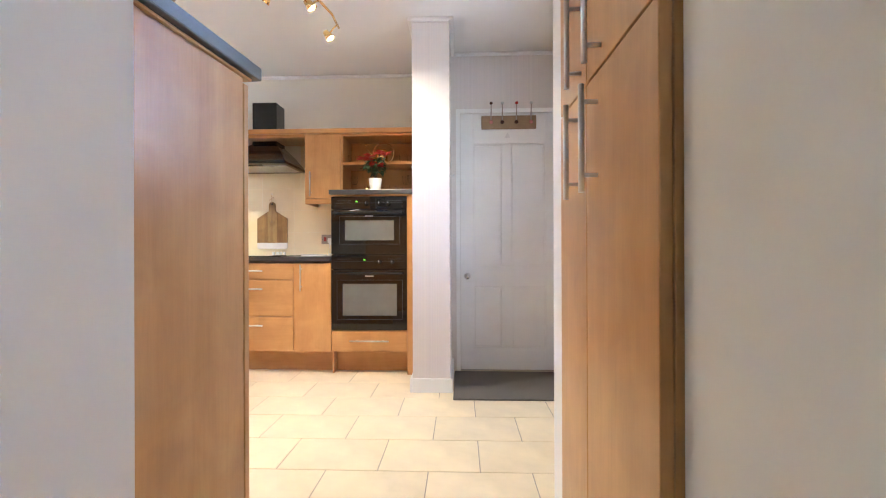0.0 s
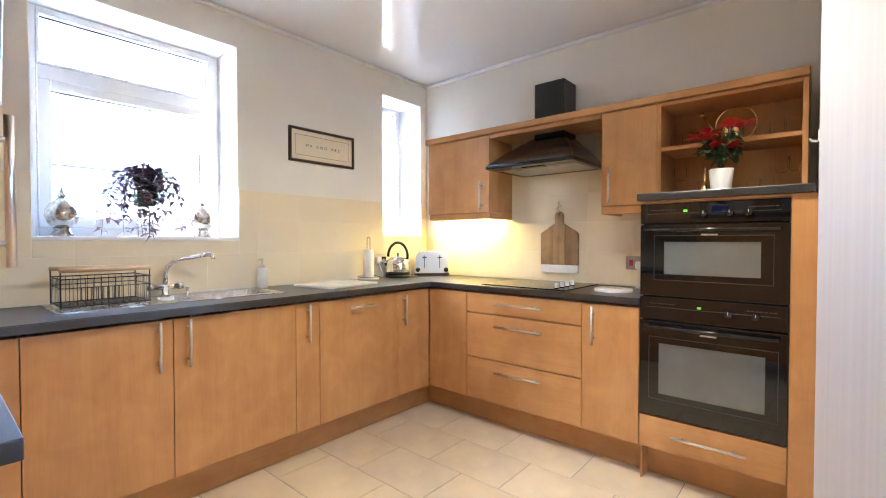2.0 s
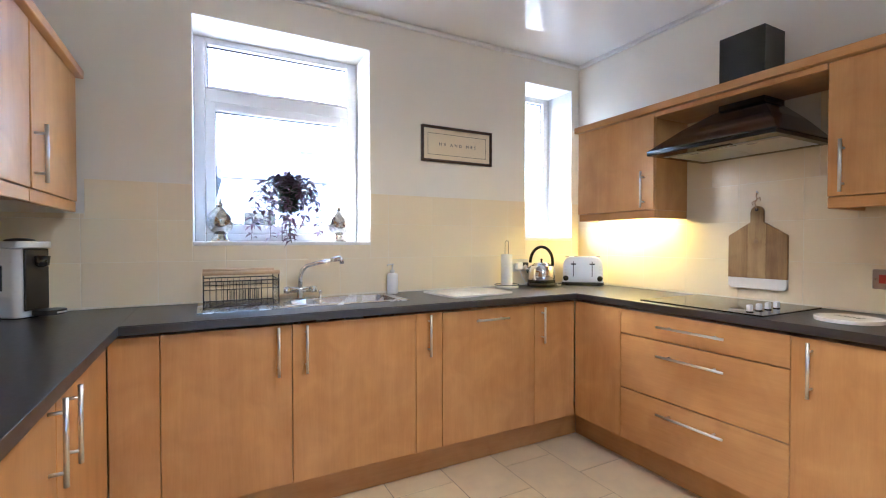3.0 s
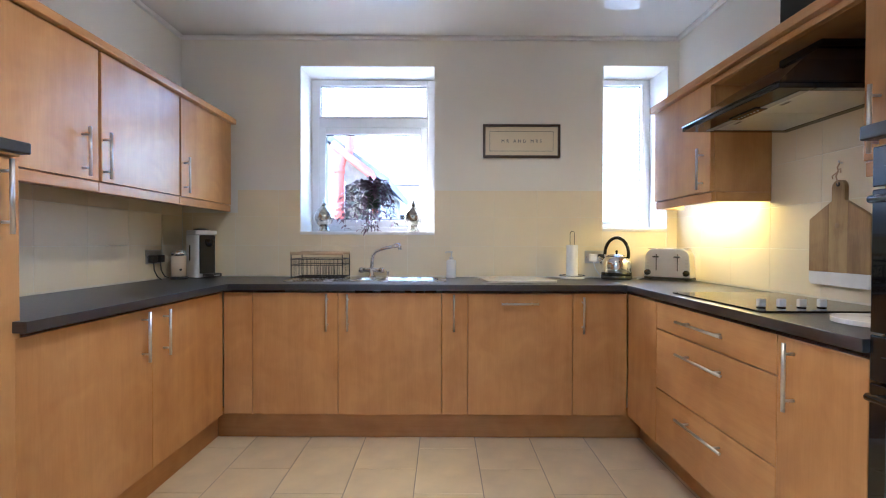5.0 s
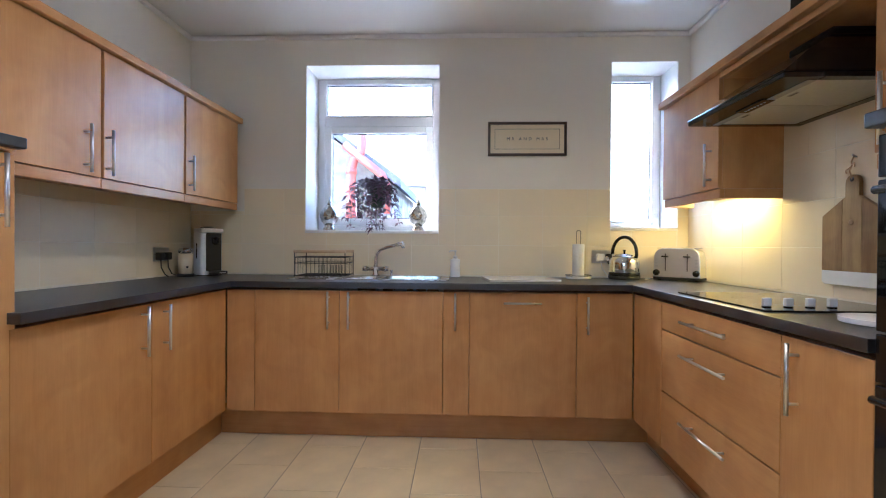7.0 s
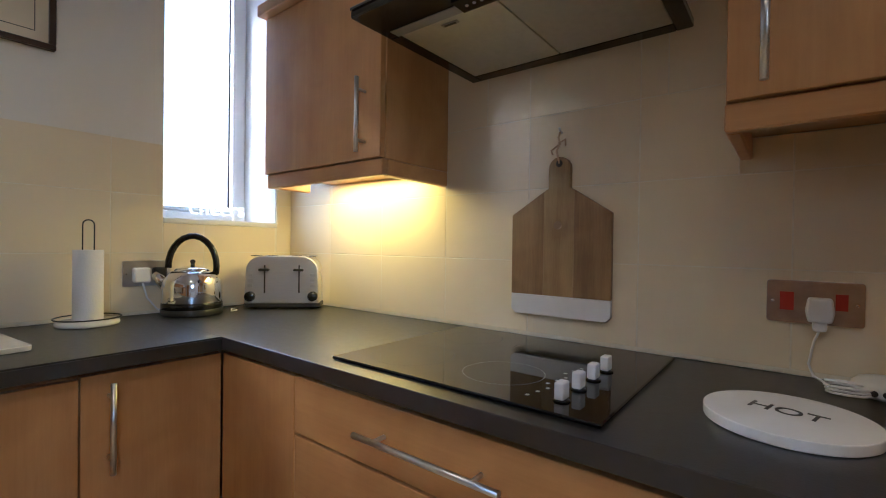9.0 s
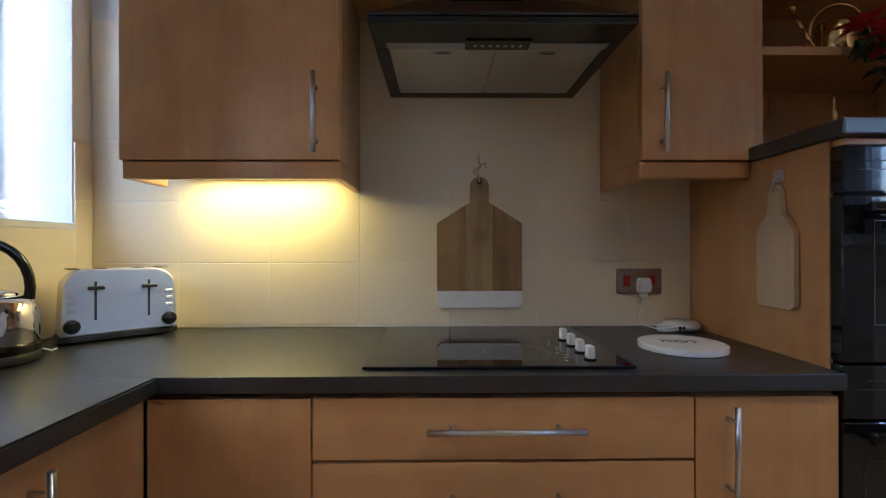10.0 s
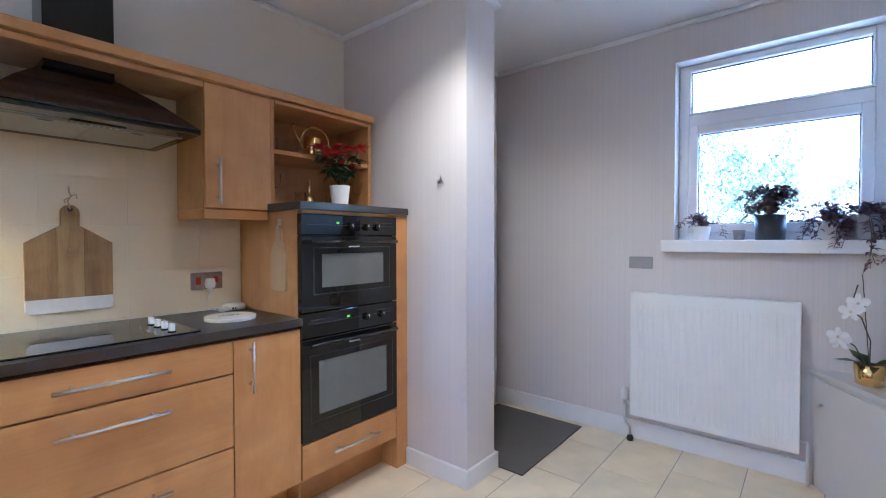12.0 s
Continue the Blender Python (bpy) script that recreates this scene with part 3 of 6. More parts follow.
part("top_rail", box(None, -0.848, YF - 0.01, UZ1 - 0.02, -0.263, YF - 0.0005, UZ1 - 0.002, 0.001), M_BEECH_X, sh)
solo("cornice_board", box(None, -2.53, YU - 0.028, 1.9275, -0.237, YN - 0.001, 1.966, 0.004, 2), M_BEECH_X, "long beech-effect cornice board over the wall cabinets", "cornice")
br = thing("bridging_shelf", (-1.565, 4.2, 1.90), "beech-effect bridging board behind the cooker hood", "shelf")
part("board", box(None, -1.949, YU + 0.0205, 1.90, -1.171, YN - 0.001, 1.926, 0.001), M_BEECH_X, br)
part("front_edge", box(None, -1.949, YU - 0.002, 1.90, -1.171, YU + 0.02, 1.926, 0.002), M_BEECH_X, br)

# wall cabinets, south
VZ0, VZ1 = 1.384, 1.916
for a, b, h in ((-1.617, -1.07, (-1.527, 1.49, 0.19, True)), (-2.173, -1.617, (-1.636, 1.492, 0.19, True)), (-2.745, -2.173, (-2.205, 1.501, 0.19, True))):
    c = cabinet("wall_cabinet", "SU", a, b, VZ0, VZ1, 0.366, [("door", a + 0.006, b - 0.006, VZ0, VZ1, h)], "beech-effect wall cabinet on the tiled wall", UPPER)
    part("pelmet", fbox(None, "SU", a + 0.0005, b - 0.0005, -0.006, -0.026, VZ0 - 0.044, VZ0 - 0.0005, 0.003), M_BEECH_X, c)
solo("cornice_board", box(None, -2.76, YS + 0.001, 1.9175, -1.05, 1.425, 1.953, 0.004, 2), M_BEECH_X, "long beech-effect cornice board over the wall cabinets", "cornice")

# oven tower
c = cabinet("oven_tower", "N", -0.865, -0.286, Z0, 0.34, DN, [("drawer_front", -0.874, -0.287, Z0, 0.336, (-0.575, 0.262, 0.30, False))], "tall beech-effect housing round two built-in ovens")
part("side_panel", box(None, -0.8745, 3.857, 0.0, -0.8655, YN - 0.002, 1.389, 0.001), M_BEECH, c)
part("side_panel", box(None, -0.2855, 3.831, 0.0, -0.2005, YN - 0.002, 1.389, 0.001), M_BEECH, c)
part("top_panel", box(None, -0.865, 3.832, 1.3755, -0.286, YN - 0.002, 1.389, 0.001), M_BEECH_X, c)
solo("tower_worktop", box(None, -0.888, 3.806, 1.390, -0.213, YN - 0.002, ZOT, 0.004, 2), M_WORKTOP, "slate-effect laminate top over the ovens", "worktop", "tower tops")

# ---------------------------------------------------------------- more materials
M_ALU = surface("filter_mesh", (0.55, 0.54, 0.50), rough=0.4, metal=0.8, vary=0.06, scale=60, bump=0.5, bump_scale=500)
M_ACACIA = wood("acacia", (0.37, 0.225, 0.078), (0.20, 0.11, 0.038), rough=0.5, contrast=0.45, scale=2.2)
M_ACACIAPALE = wood("pale_acacia", (0.46, 0.31, 0.12), (0.26, 0.155, 0.055), rough=0.5, contrast=0.4, scale=2.2)
M_PALEWOOD = wood("pale_wood", (0.62, 0.45, 0.27), (0.50, 0.34, 0.19), rough=0.5, contrast=0.7, scale=1.5)
M_DRIFT = wood("rustic_board", (0.36, 0.24, 0.12), (0.20, 0.12, 0.06), rough=0.7, grain="x", contrast=0.9, scale=1.5)
M_MARBLE = surface("white_marble", (0.80, 0.79, 0.77), rough=0.25, vary=0.05, scale=9)
M_CREAM = surface("cream_enamel", (0.72, 0.62, 0.45), rough=0.25, vary=0.02)
M_GREYW = surface("grey_white_panel", (0.60, 0.57, 0.54), rough=0.35, vary=0.02)
M_RADIATOR = surface("white_radiator_enamel", (0.82, 0.82, 0.78), rough=0.3, vary=0.015)
M_RED = surface("red_switch", (0.33, 0.018, 0.014), rough=0.3)
M_COPPER = surface("worn_bronze_plate", (0.37, 0.315, 0.27), rough=0.3, metal=1.0, vary=0.1, scale=40)
M_PAPERROLL = surface("kitchen_paper", (0.82, 0.81, 0.78), rough=0.95, vary=0.03, bump=0.5, bump_scale=200)
M_WIRE = surface("dark_wire", (0.03, 0.03, 0.032), rough=0.35, metal=0.6)
M_CLEAR = glass("clear_glass", (0.98, 0.99, 0.99))
M_CLEAR.node_tree.nodes["Principled BSDF"].inputs["IOR"].default_value = 1.045
M_MERC = surface("mercury_glass", (0.45, 0.43, 0.38), rough=0.16, metal=0.9, vary=0.45, scale=60)
M_LEAFGREEN = surface("green_leaf", (0.035, 0.09, 0.03), rough=0.45, vary=0.3, scale=20)
M_LEAFPURPLE = surface("purple_leaf", (0.13, 0.062, 0.095), rough=0.4, vary=0.4, scale=25)
M_LEAFBRONZE = surface("bronze_leaf", (0.12, 0.062, 0.048), rough=0.5, vary=0.4, scale=25)
M_REDLEAF = surface("red_bract", (0.55, 0.025, 0.02), rough=0.5, vary=0.2, scale=25)
M_STEM = surface("plant_stem", (0.09, 0.08, 0.04), rough=0.6)
M_PETALW = surface("white_petal", (0.82, 0.81, 0.78), rough=0.5, vary=0.03)
M_PETALP = surface("pink_petal", (0.78, 0.33, 0.24), rough=0.55, vary=0.15, scale=30)
M_POTGREEN = surface("dark_green_pot", (0.03, 0.055, 0.035), rough=0.4)
M_POTDARK = surface("charcoal_pot", (0.035, 0.038, 0.045), rough=0.5)
M_POTGREY = surface("grey_pot", (0.33, 0.32, 0.31), rough=0.6)
M_SOIL = surface("soil", (0.03, 0.02, 0.015), rough=1.0, vary=0.4, bump=0.8)
M_WICKER = surface("wicker", (0.33, 0.18, 0.08), rough=0.7, vary=0.3, scale=60)
M_SCREEN = glowing("display_screen", (0.010, 0.045, 0.15), 0.055)
M_GREENLED = glowing("green_led", (0.2, 0.7, 0.03), 0.014)
M_BULB = glowing("warm_bulb", (1.0, 0.80, 0.50), 1.5)
# white lettering with emission added, so it stays bright against the window
M_LETTERGLOW = glowing("emissive_white_lettering", (1.0, 0.98, 0.95), 0.12)
M_PRINT = surface("faded_grey_print", (0.06, 0.06, 0.06), rough=0.5)
M_MARK = surface("pale_print", (0.6, 0.6, 0.58), rough=0.5)
M_INK = surface("dark_ink", (0.05, 0.045, 0.04), rough=0.6)
M_BLUEINK = surface("blue_ink", (0.035, 0.055, 0.09), rough=0.6)
M_MOUNT = surface("cream_card", (0.74, 0.64, 0.46), rough=0.8, vary=0.02)
M_FRAMEB = surface("dark_brown_frame", (0.05, 0.028, 0.018), rough=0.35)


def letters(name, text, size, material, parent, m, thick=0.0004, label="", spread=1.0):
    """Writing in the built-in font, as a mesh part; m is its pose in the world."""
    cu = bpy.data.curves.new(name, "FONT")
    cu.body, cu.size, cu.extrude, cu.align_x, cu.align_y = text, size, thick, "CENTER", "CENTER"
    cu.space_character = spread
    tmp = bpy.data.objects.new(name, cu)
    scene.collection.objects.link(tmp)
    me = bpy.data.meshes.new_from_object(tmp.evaluated_get(bpy.context.evaluated_depsgraph_get()))
    bpy.data.objects.remove(tmp)
    bm = bmesh.new()
    bm.from_mesh(me)
    bpy.data.meshes.remove(me)
    bmesh.ops.transform(bm, matrix=m, verts=bm.verts)
    return part(name, bm, material, parent, label)


# ---------------------------------------------------------------- ovens
ov = thing("double_oven", (-0.5755, 3.95, 0.34), "black glass double oven built into the tower", "oven")
OX0, OX1, OY = -0.8735, -0.2865, 3.826


def oven_front(name, z0, z1, label=""):
    return part(name, box(None, OX0, OY, z0 + 0.001, OX1, OY + 0.03, z1 - 0.001, 0.003, 2), M_BLACKGLASS, ov, label)


part("casing", box(None, OX0 + 0.005, OY + 0.031, 0.342, OX1 - 0.005, 4.33, 1.372), M_BLACK, ov)
top = oven_front("control_panel", 1.276, 1.374)
up = oven_front("upper_door", 0.928, 1.272)
mid = oven_front("control_panel", 0.812, 0.924)
low = oven_front("lower_door", 0.342, 0.808)


def oven_window(door, x0, x1, z0, z1):
    part("door_window", box(None, x0, OY - 0.0015, z0, x1, OY + 0.004, z1, 0.001), M_OVENWIN, door, "grey see-through oven glass")
    bm = bmesh.new()
    for a, b, c, d in ((x0 - 0.045, z0 - 0.03, x1 + 0.045, z0 - 0.028), (x0 - 0.045, z1 + 0.028, x1 + 0.045, z1 + 0.03), (x0 - 0.045, z0 - 0.028, x0 - 0.043, z1 + 0.028), (x1 + 0.043, z0 - 0.028, x1 + 0.045, z1 + 0.028)):
        box(bm, a, OY - 0.0012, b, c, OY + 0.001, d)
    part("printed_line", bm, M_PRINT, door)


oven_window(up, -0.765, -0.385, 1.035, 1.19)
oven_window(low, -0.785, -0.365, 0.455, 0.70)
for door, z in ((up, 1.245), (low, 0.782)):
    bm = tube(None, [(OX0 + 0.03, OY - 0.032, z), (-0.5755, OY - 0.038, z), (OX1 - 0.03, OY - 0.032, z)], 0.0095, 12)
    for x in (OX0 + 0.045, OX1 - 0.045):
        tube(bm, [(x, OY + 0.002, z), (x, OY - 0.032, z)], 0.008, 10)
    part("door_handle", bm, M_BLACK, door, "glossy black bar handle")
    part("maker_badge", box(None, -0.61, OY - 0.0015, z - 0.026, -0.545, OY + 0.001, z - 0.019), M_SATIN, door)
for panel, z, xs, led in ((top, 1.318, (-0.60, -0.50, -0.43), (-0.675, 1.335)), (mid, 0.868, (-0.50, -0.40), (-0.615, 0.885))):
    for x in xs:
        part("knob", lathe(None, [(0.017, 0), (0.0165, 0.014), (0.014, 0.019), (0, 0.019)], m=Matrix.Translation((x, OY, z)) @ pose(0, 0, 0, 90)), M_BLACK, panel)
        part("knob_mark", box(None, x - 0.001, OY - 0.0215, z, x + 0.001, OY - 0.0185, z + 0.013), M_MARK, panel)
    part("display", box(None, led[0] - 0.008, OY - 0.001, led[1] - 0.005, led[0] + 0.008, OY + 0.001, led[1] + 0.005), M_GREENLED, panel, "small lit green clock display")
    bm = bmesh.new()
    for i in range(7):
        a = OX0 + 0.05 + 0.016 * i
        box(bm, a, OY - 0.001, z + 0.022, a + 0.010, OY + 0.001, z + 0.025)
        box(bm, OX1 - 0.05 - 0.016 * i, OY - 0.001, z + 0.022, OX1 - 0.04 - 0.016 * i, OY + 0.001, z + 0.025)
    box(bm, OX0 + 0.03, OY - 0.001, z + 0.005, OX1 - 0.03, OY + 0.001, z + 0.0064)
    part("printed_scale", bm, M_PRINT, panel)

# ---------------------------------------------------------------- cooker hood
hd = thing("cooker_hood", (-1.553, 4.14, 1.655), "black pyramid cooker hood with a short square chimney", "cooker hood")
HX0, HX1, HY0, HY1 = -1.851, -1.260, 3.889, 4.368
HZ = 1.651
bm = box(None, HX0, HY0, HZ, HX1, HY0 + 0.125, HZ + 0.017, 0.003)
box(bm, HX0, HY0 + 0.125, HZ, HX0 + 0.034, HY1, HZ + 0.017, 0.002)
box(bm, HX1 - 0.034, HY0 + 0.125, HZ, HX1, HY1, HZ + 0.017, 0.002)
box(bm, HX0 + 0.034, HY1 - 0.04, HZ, HX1 - 0.034, HY1, HZ + 0.017, 0.002)
part("rim", bm, M_BLACK, hd)
part("rim_bead", tube(None, [(HX0 + 0.004, HY0 - 0.001, HZ + 0.019), (HX1 - 0.004, HY0 - 0.001, HZ + 0.019)], 0.004, 8), M_BLACKGLASS, hd, "glossy rolled front edge")
CX0, CX1, CY0 = -1.664, -1.453, 4.19
bm = bmesh.new()
steps = [(0.0, 1.6685), (0.02, 1.676), (0.5, 1.782), (0.93, 1.861), (0.985, 1.869), (1.0, 1.874), (1.0, 1.885)]
rings = []
for f, z in steps:
    a, b, c = HX0 + (CX0 - HX0) * f, HX1 + (CX1 - HX1) * f, HY0 + (CY0 - HY0) * f
    rings.append([bm.verts.new(p) for p in ((a, c, z), (b, c, z), (b, HY1, z), (a, HY1, z))])
for p, q in zip(rings, rings[1:]):
    for i in range(4):
        bm.faces.new((p[i], p[(i + 1) % 4], q[(i + 1) % 4], q[i]))
bm.faces.new(rings[-1])
bm.faces.new(rings[0][::-1])
bmesh.ops.recalc_face_normals(bm, faces=bm.faces)
part("canopy", bm, M_BLACK, hd)
part("chimney", box(None, CX0, CY0, 1.8855, CX1, HY1, 1.8995, 0.001), M_BLACK, hd)
solo("chimney_duct_cover", box(None, CX0, CY0, 1.9665, CX1, HY1, 2.232, 0.003), M_BLACK, "matt black square hood duct cover on the cornice", "duct cover")
mx = (HX0 + HX1) / 2
for a, b in ((HX0 + 0.0345, mx - 0.0015), (mx + 0.0015, HX1 - 0.0345)):
    fl = part("filter", box(None, a, HY0 + 0.126, HZ + 0.001, b, HY1 - 0.0405, HZ + 0.012, 0.001), M_ALU, hd, "aluminium grease filter")
    part("filter_catch", box(None, (a + b) / 2 - 0.022, HY0 + 0.140, HZ - 0.002, (a + b) / 2 + 0.022, HY0 + 0.152, HZ + 0.0008, 0.001), M_POTGREY, fl)
    part("catch_slot", box(None, (a + b) / 2 - 0.016, HY0 + 0.143, HZ - 0.003, (a + b) / 2 + 0.016, HY0 + 0.149, HZ - 0.002), M_RUBBER, fl)
for a, b in ((HX0 + 0.03, mx - 0.078), (mx + 0.078, HX1 - 0.03)):
    part("lamp_cover", box(None, a, HY0 + 0.092, HZ - 0.0025, b, HY0 + 0.121, HZ - 0.0002, 0.001), M_POTGREY, hd, "frosted grey lamp cover")
cp = part("control_strip", box(None, mx - 0.077, HY0 + 0.075, HZ - 0.004, mx + 0.077, HY0 + 0.123, HZ - 0.0002, 0.001), M_BLACKGLASS, hd)
for i in range(7):
    x = mx - 0.054 + 0.018 * i
    part("button", lathe(None, [(0.004, 0), (0.0035, 0.0015), (0, 0.0015)], m=Matrix.Translation((x, HY0 + 0.10, HZ - 0.004)) @ pose(0, 0, 0, 180), seg=10), M_MARK, cp)

# ---------------------------------------------------------------- hob
hb = thing("ceramic_hob", (-1.57, 4.1, ZT), "black ceramic glass hob with four white knobs", "hob")
plate = part("glass_plate", box(None, -1.858, 3.856, ZT + 0.0005, -1.282, 4.345, ZT + 0.007, 0.002), M_BLACKGLASS, hb)
for x, y, r in ((-1.512, 3.99, 0.078), (-1.735, 3.98, 0.092), (-1.735, 4.22, 0.075), (-1.51, 4.215, 0.095)):
    ring = [(x + r * math.cos(i * math.pi / 24), y + r * math.sin(i * math.pi / 24), ZT + 0.0066) for i in range(48)]
    part("zone_ring", tube(None, ring, 0.0006, 4, True), M_MARK if r == 0.078 else M_PRINT, hb)
for y in (3.912, 3.983, 4.054, 4.125):
    kn = part("knob", lathe(None, [(0.0135, 0), (0.0135, 0.002), (0.012, 0.003), (0, 0.003)], (-1.362, y, ZT + 0.0072), 20), M_BLACK, hb)
    part("knob_grip", box(None, -1.362 - 0.008, y - 0.013, ZT + 0.0105, -1.362 + 0.008, y + 0.013, ZT + 0.038, 0.003, 2), M_WHITE, kn, "white plastic grip")
for i in range(9):
    part("printed_mark", box(None, -1.42 + 0.006 * (i % 3), 3.90 + 0.026 * i, ZT + 0.0068, -1.414 + 0.006 * (i % 3), 3.906 + 0.026 * i, ZT + 0.0074), M_MARK, plate)

# ---------------------------------------------------------------- chopping boards
cb = thing("chopping_board", (-1.566, 4.355, 0.973), "paddle-shaped acacia chopping board with a white marble foot", "chopping board")
XL, XR, XM = -1.702, -1.428, -1.565
face = Matrix(((1, 0, 0, 0), (0, 0, -1, 4.372), (0, 1, 0, 0), (0, 0, 0, 1)))


def plank(pts, material=M_ACACIA):
    part("plank", prism(None, pts, 0.016, face, 0.0015), material, cb)


plank([(XL, 1.028), (-1.607, 1.028), (-1.607, 1.306), (XL, 1.245)])
plank([(-1.6066, 1.028), (-1.5234, 1.028), (-1.5234, 1.306), (-1.535, 1.313), (-1.535, 1.365)] + arc(-1.565, 1.365, 0.030, 0, 180, 8)[1:-1] + [(-1.595, 1.365), (-1.595, 1.313), (-1.6066, 1.306)], M_ACACIAPALE)
part("knot", lathe(None, [(0.011, 0), (0.009, 0.0005), (0, 0.0006)], m=Matrix.Translation((-1.567, 4.3558, 1.215)) @ pose(0, 0, 0, 90), seg=14), M_DRIFT, cb, "dark oval knot")
plank([(-1.523, 1.028), (XR, 1.028), (XR, 1.245), (-1.523, 1.306)])
part("marble_foot", prism(None, [(XL, 0.985), (XL + 0.012, 0.973), (XR - 0.012, 0.973), (XR, 0.985), (XR, 1.0275), (XL, 1.0275)], 0.016, face, 0.0015), M_MARBLE, cb, "white marble end")
part("hole_ring", lathe(None, [(0.009, 0), (0.009, 0.0006), (0, 0.0006)], m=Matrix.Translation((-1.565, 4.3555, 1.377)) @ pose(0, 0, 0, 90)), M_INK, cb)
bm = tube(None, [(-1.565, 4.357, 1.377), (-1.572, 4.352, 1.41), (-1.562, 4.352, 1.428), (-1.568, 4.354, 1.445), (-1.567, 4.364, 1.466)], 0.0028, 6)
tube(bm, [(-1.566, 4.352, 1.425), (-1.585, 4.348, 1.412), (-1.58, 4.347, 1.40)], 0.0024, 6)
tube(bm, [(-1.566, 4.352, 1.43), (-1.546, 4.348, 1.437), (-1.545, 4.347, 1.42)], 0.0024, 6)
part("cord", bm, M_PALEWOOD, cb, "twine loop")
solo("wall_hook", tube(None, [(-1.567, YN - 0.004, 1.462), (-1.567, 4.362, 1.462), (-1.567, 4.357, 1.472)], 0.003, 8), M_SATIN, "small steel hook on the tiled wall", "hook", at=(-1.567, YN - 0.004, 1.462))

sb = thing("serving_board", (-0.883, 3.99, 1.017), "pale wooden serving board hung on the oven tower", "chopping board")
side = Matrix(((0, 0, -1, -0.8755), (1, 0, 0, 0), (0, 1, 0, 0), (0, 0, 0, 1)))
pts = [(3.932, 1.03), (3.942, 1.02), (4.042, 1.02), (4.052, 1.03), (4.052, 1.20), (4.038, 1.225), (4.016, 1.245), (4.011, 1.30), (4.0, 1.315), (3.984, 1.315), (3.974, 1.30), (3.969, 1.245), (3.948, 1.225), (3.932, 1.20)]
part("board", prism(None, pts, 0.014, side, 0.002), M_PALEWOOD, sb)
part("hook", tube(None, [(-0.8755, 3.992, 1.335), (-0.888, 3.992, 1.33), (-0.893, 3.992, 1.31), (-0.891, 3.992, 1.30)], 0.003, 8), M_SATIN, sb)
part("hook_plate", box(None, -0.8785, 3.977, 1.322, -0.8752, 4.007, 1.352, 0.001), M_SATIN, sb)


# ---------------------------------------------------------------- sockets and switches
def socket(name, m, w, h, plate_mat, label):
    """A wall plate; m takes x along the wall, y up and z out of it to the world."""
    s = thing(name, m.translation, label, "socket")
    bm = prism(None, rounded(-w / 2, -h / 2, w / 2, h / 2, 0.006), 0.006, m, 0.0008)
    part("plate", bm, plate_mat, s)
    for x in (-w / 2 + 0.01, w / 2 - 0.01):
        part("screw", lathe(None, [(0.003, 0), (0.0028, 0.001), (0, 0.001)], seg=10, m=m @ Matrix.Translation((x, 0, 0.0061))), M_CHROME, s)
    return s


def flat(x, y, z, out):
    """Pose of a wall plate by the wall's outward way."""
    u = {"S": Vector((1, 0, 0)), "N": Vector((-1, 0, 0)), "E": Vector((0, 1, 0)), "W": Vector((0, -1, 0))}[out]
    n = {"S": Vector((0, -1, 0)), "N": Vector((0, 1, 0)), "E": Vector((1, 0, 0)), "W": Vector((-1, 0, 0))}[out]
    m = Matrix.Identity(4)
    m.col[0][:3], m.col[1][:3], m.col[2][:3], m.col[3][:3] = u, (0, 0, 1), n, (x, y, z)
    return m


m = flat(-1.046, YN - 0.008, 1.057, "S")
s = socket("cooker_socket", m, 0.147, 0.083, M_COPPER, "bronze cooker switch plate with red rockers and a white plug")
part("rocker", box(None, -1.098, 4.3655, 1.04, -1.076, 4.3635, 1.076, 0.0), M_RED, s, "red rocker switch")
part("rocker", box(None, -1.014, 4.3655, 1.045, -0.996, 4.3635, 1.076, 0.0), M_RED, s, "red rocker switch")
pl = thing("plug", (-1.035, 4.34, 1.04), "white mains plug with a thin white cable", "plug")
bm = prism(None, [(-0.018, -0.024), (0.018, -0.024), (0.022, -0.004), (0.018, 0.022), (-0.018, 0.022), (-0.022, -0.004)], 0.026, flat(-1.037, 4.3655, 1.046, "S"), 0.004)
prism(bm, rounded(-0.011, -0.042, 0.011, -0.018, 0.006, 3), 0.016, flat(-1.037, 4.3625, 1.046, "S"), 0.003)
part("plug_body", bm, M_WHITE, pl)
coil = [(-1.0 + (0.030 + 0.0015 * i / 10) * math.cos(radians(36 * i + 120)), 4.275 + 0.022 * math.sin(radians(36 * i + 120)), 0.9135 + 0.0016 * i / 3) for i in range(32)]
part("cable", tube(None, [(-1.037, 4.352, 1.006), (-1.045, 4.35, 0.985), (-1.052, 4.352, 0.94), (-1.045, 4.345, 0.920)] + coil + [(-0.985, 4.28, 0.93), (-0.96, 4.285, 0.925)], 0.0022, 6), M_WHITE, pl)
pk = thing("charger_hub", (-0.94, 4.315, ZT), "white round charging hub with two ports on the worktop", "charger")
part("case", lathe(None, [(0.050, 0.0), (0.056, 0.006), (0.055, 0.018), (0.047, 0.026), (0, 0.029)], (-0.94, 4.315, ZT + 0.001), 32), M_WHITE, pk)
for a in (-0.97, -0.955):
    part("port", lathe(None, [(0.005, 0), (0.005, 0.002), (0, 0.002)], seg=12, m=Matrix.Translation((a, 4.2635, ZT + 0.013)) @ pose(0, 0, 0, 90)), M_RUBBER, pk)
tr = thing("trivet", (-1.081, 4.038, ZT), "round white marble trivet lettered for hot pans", "trivet")
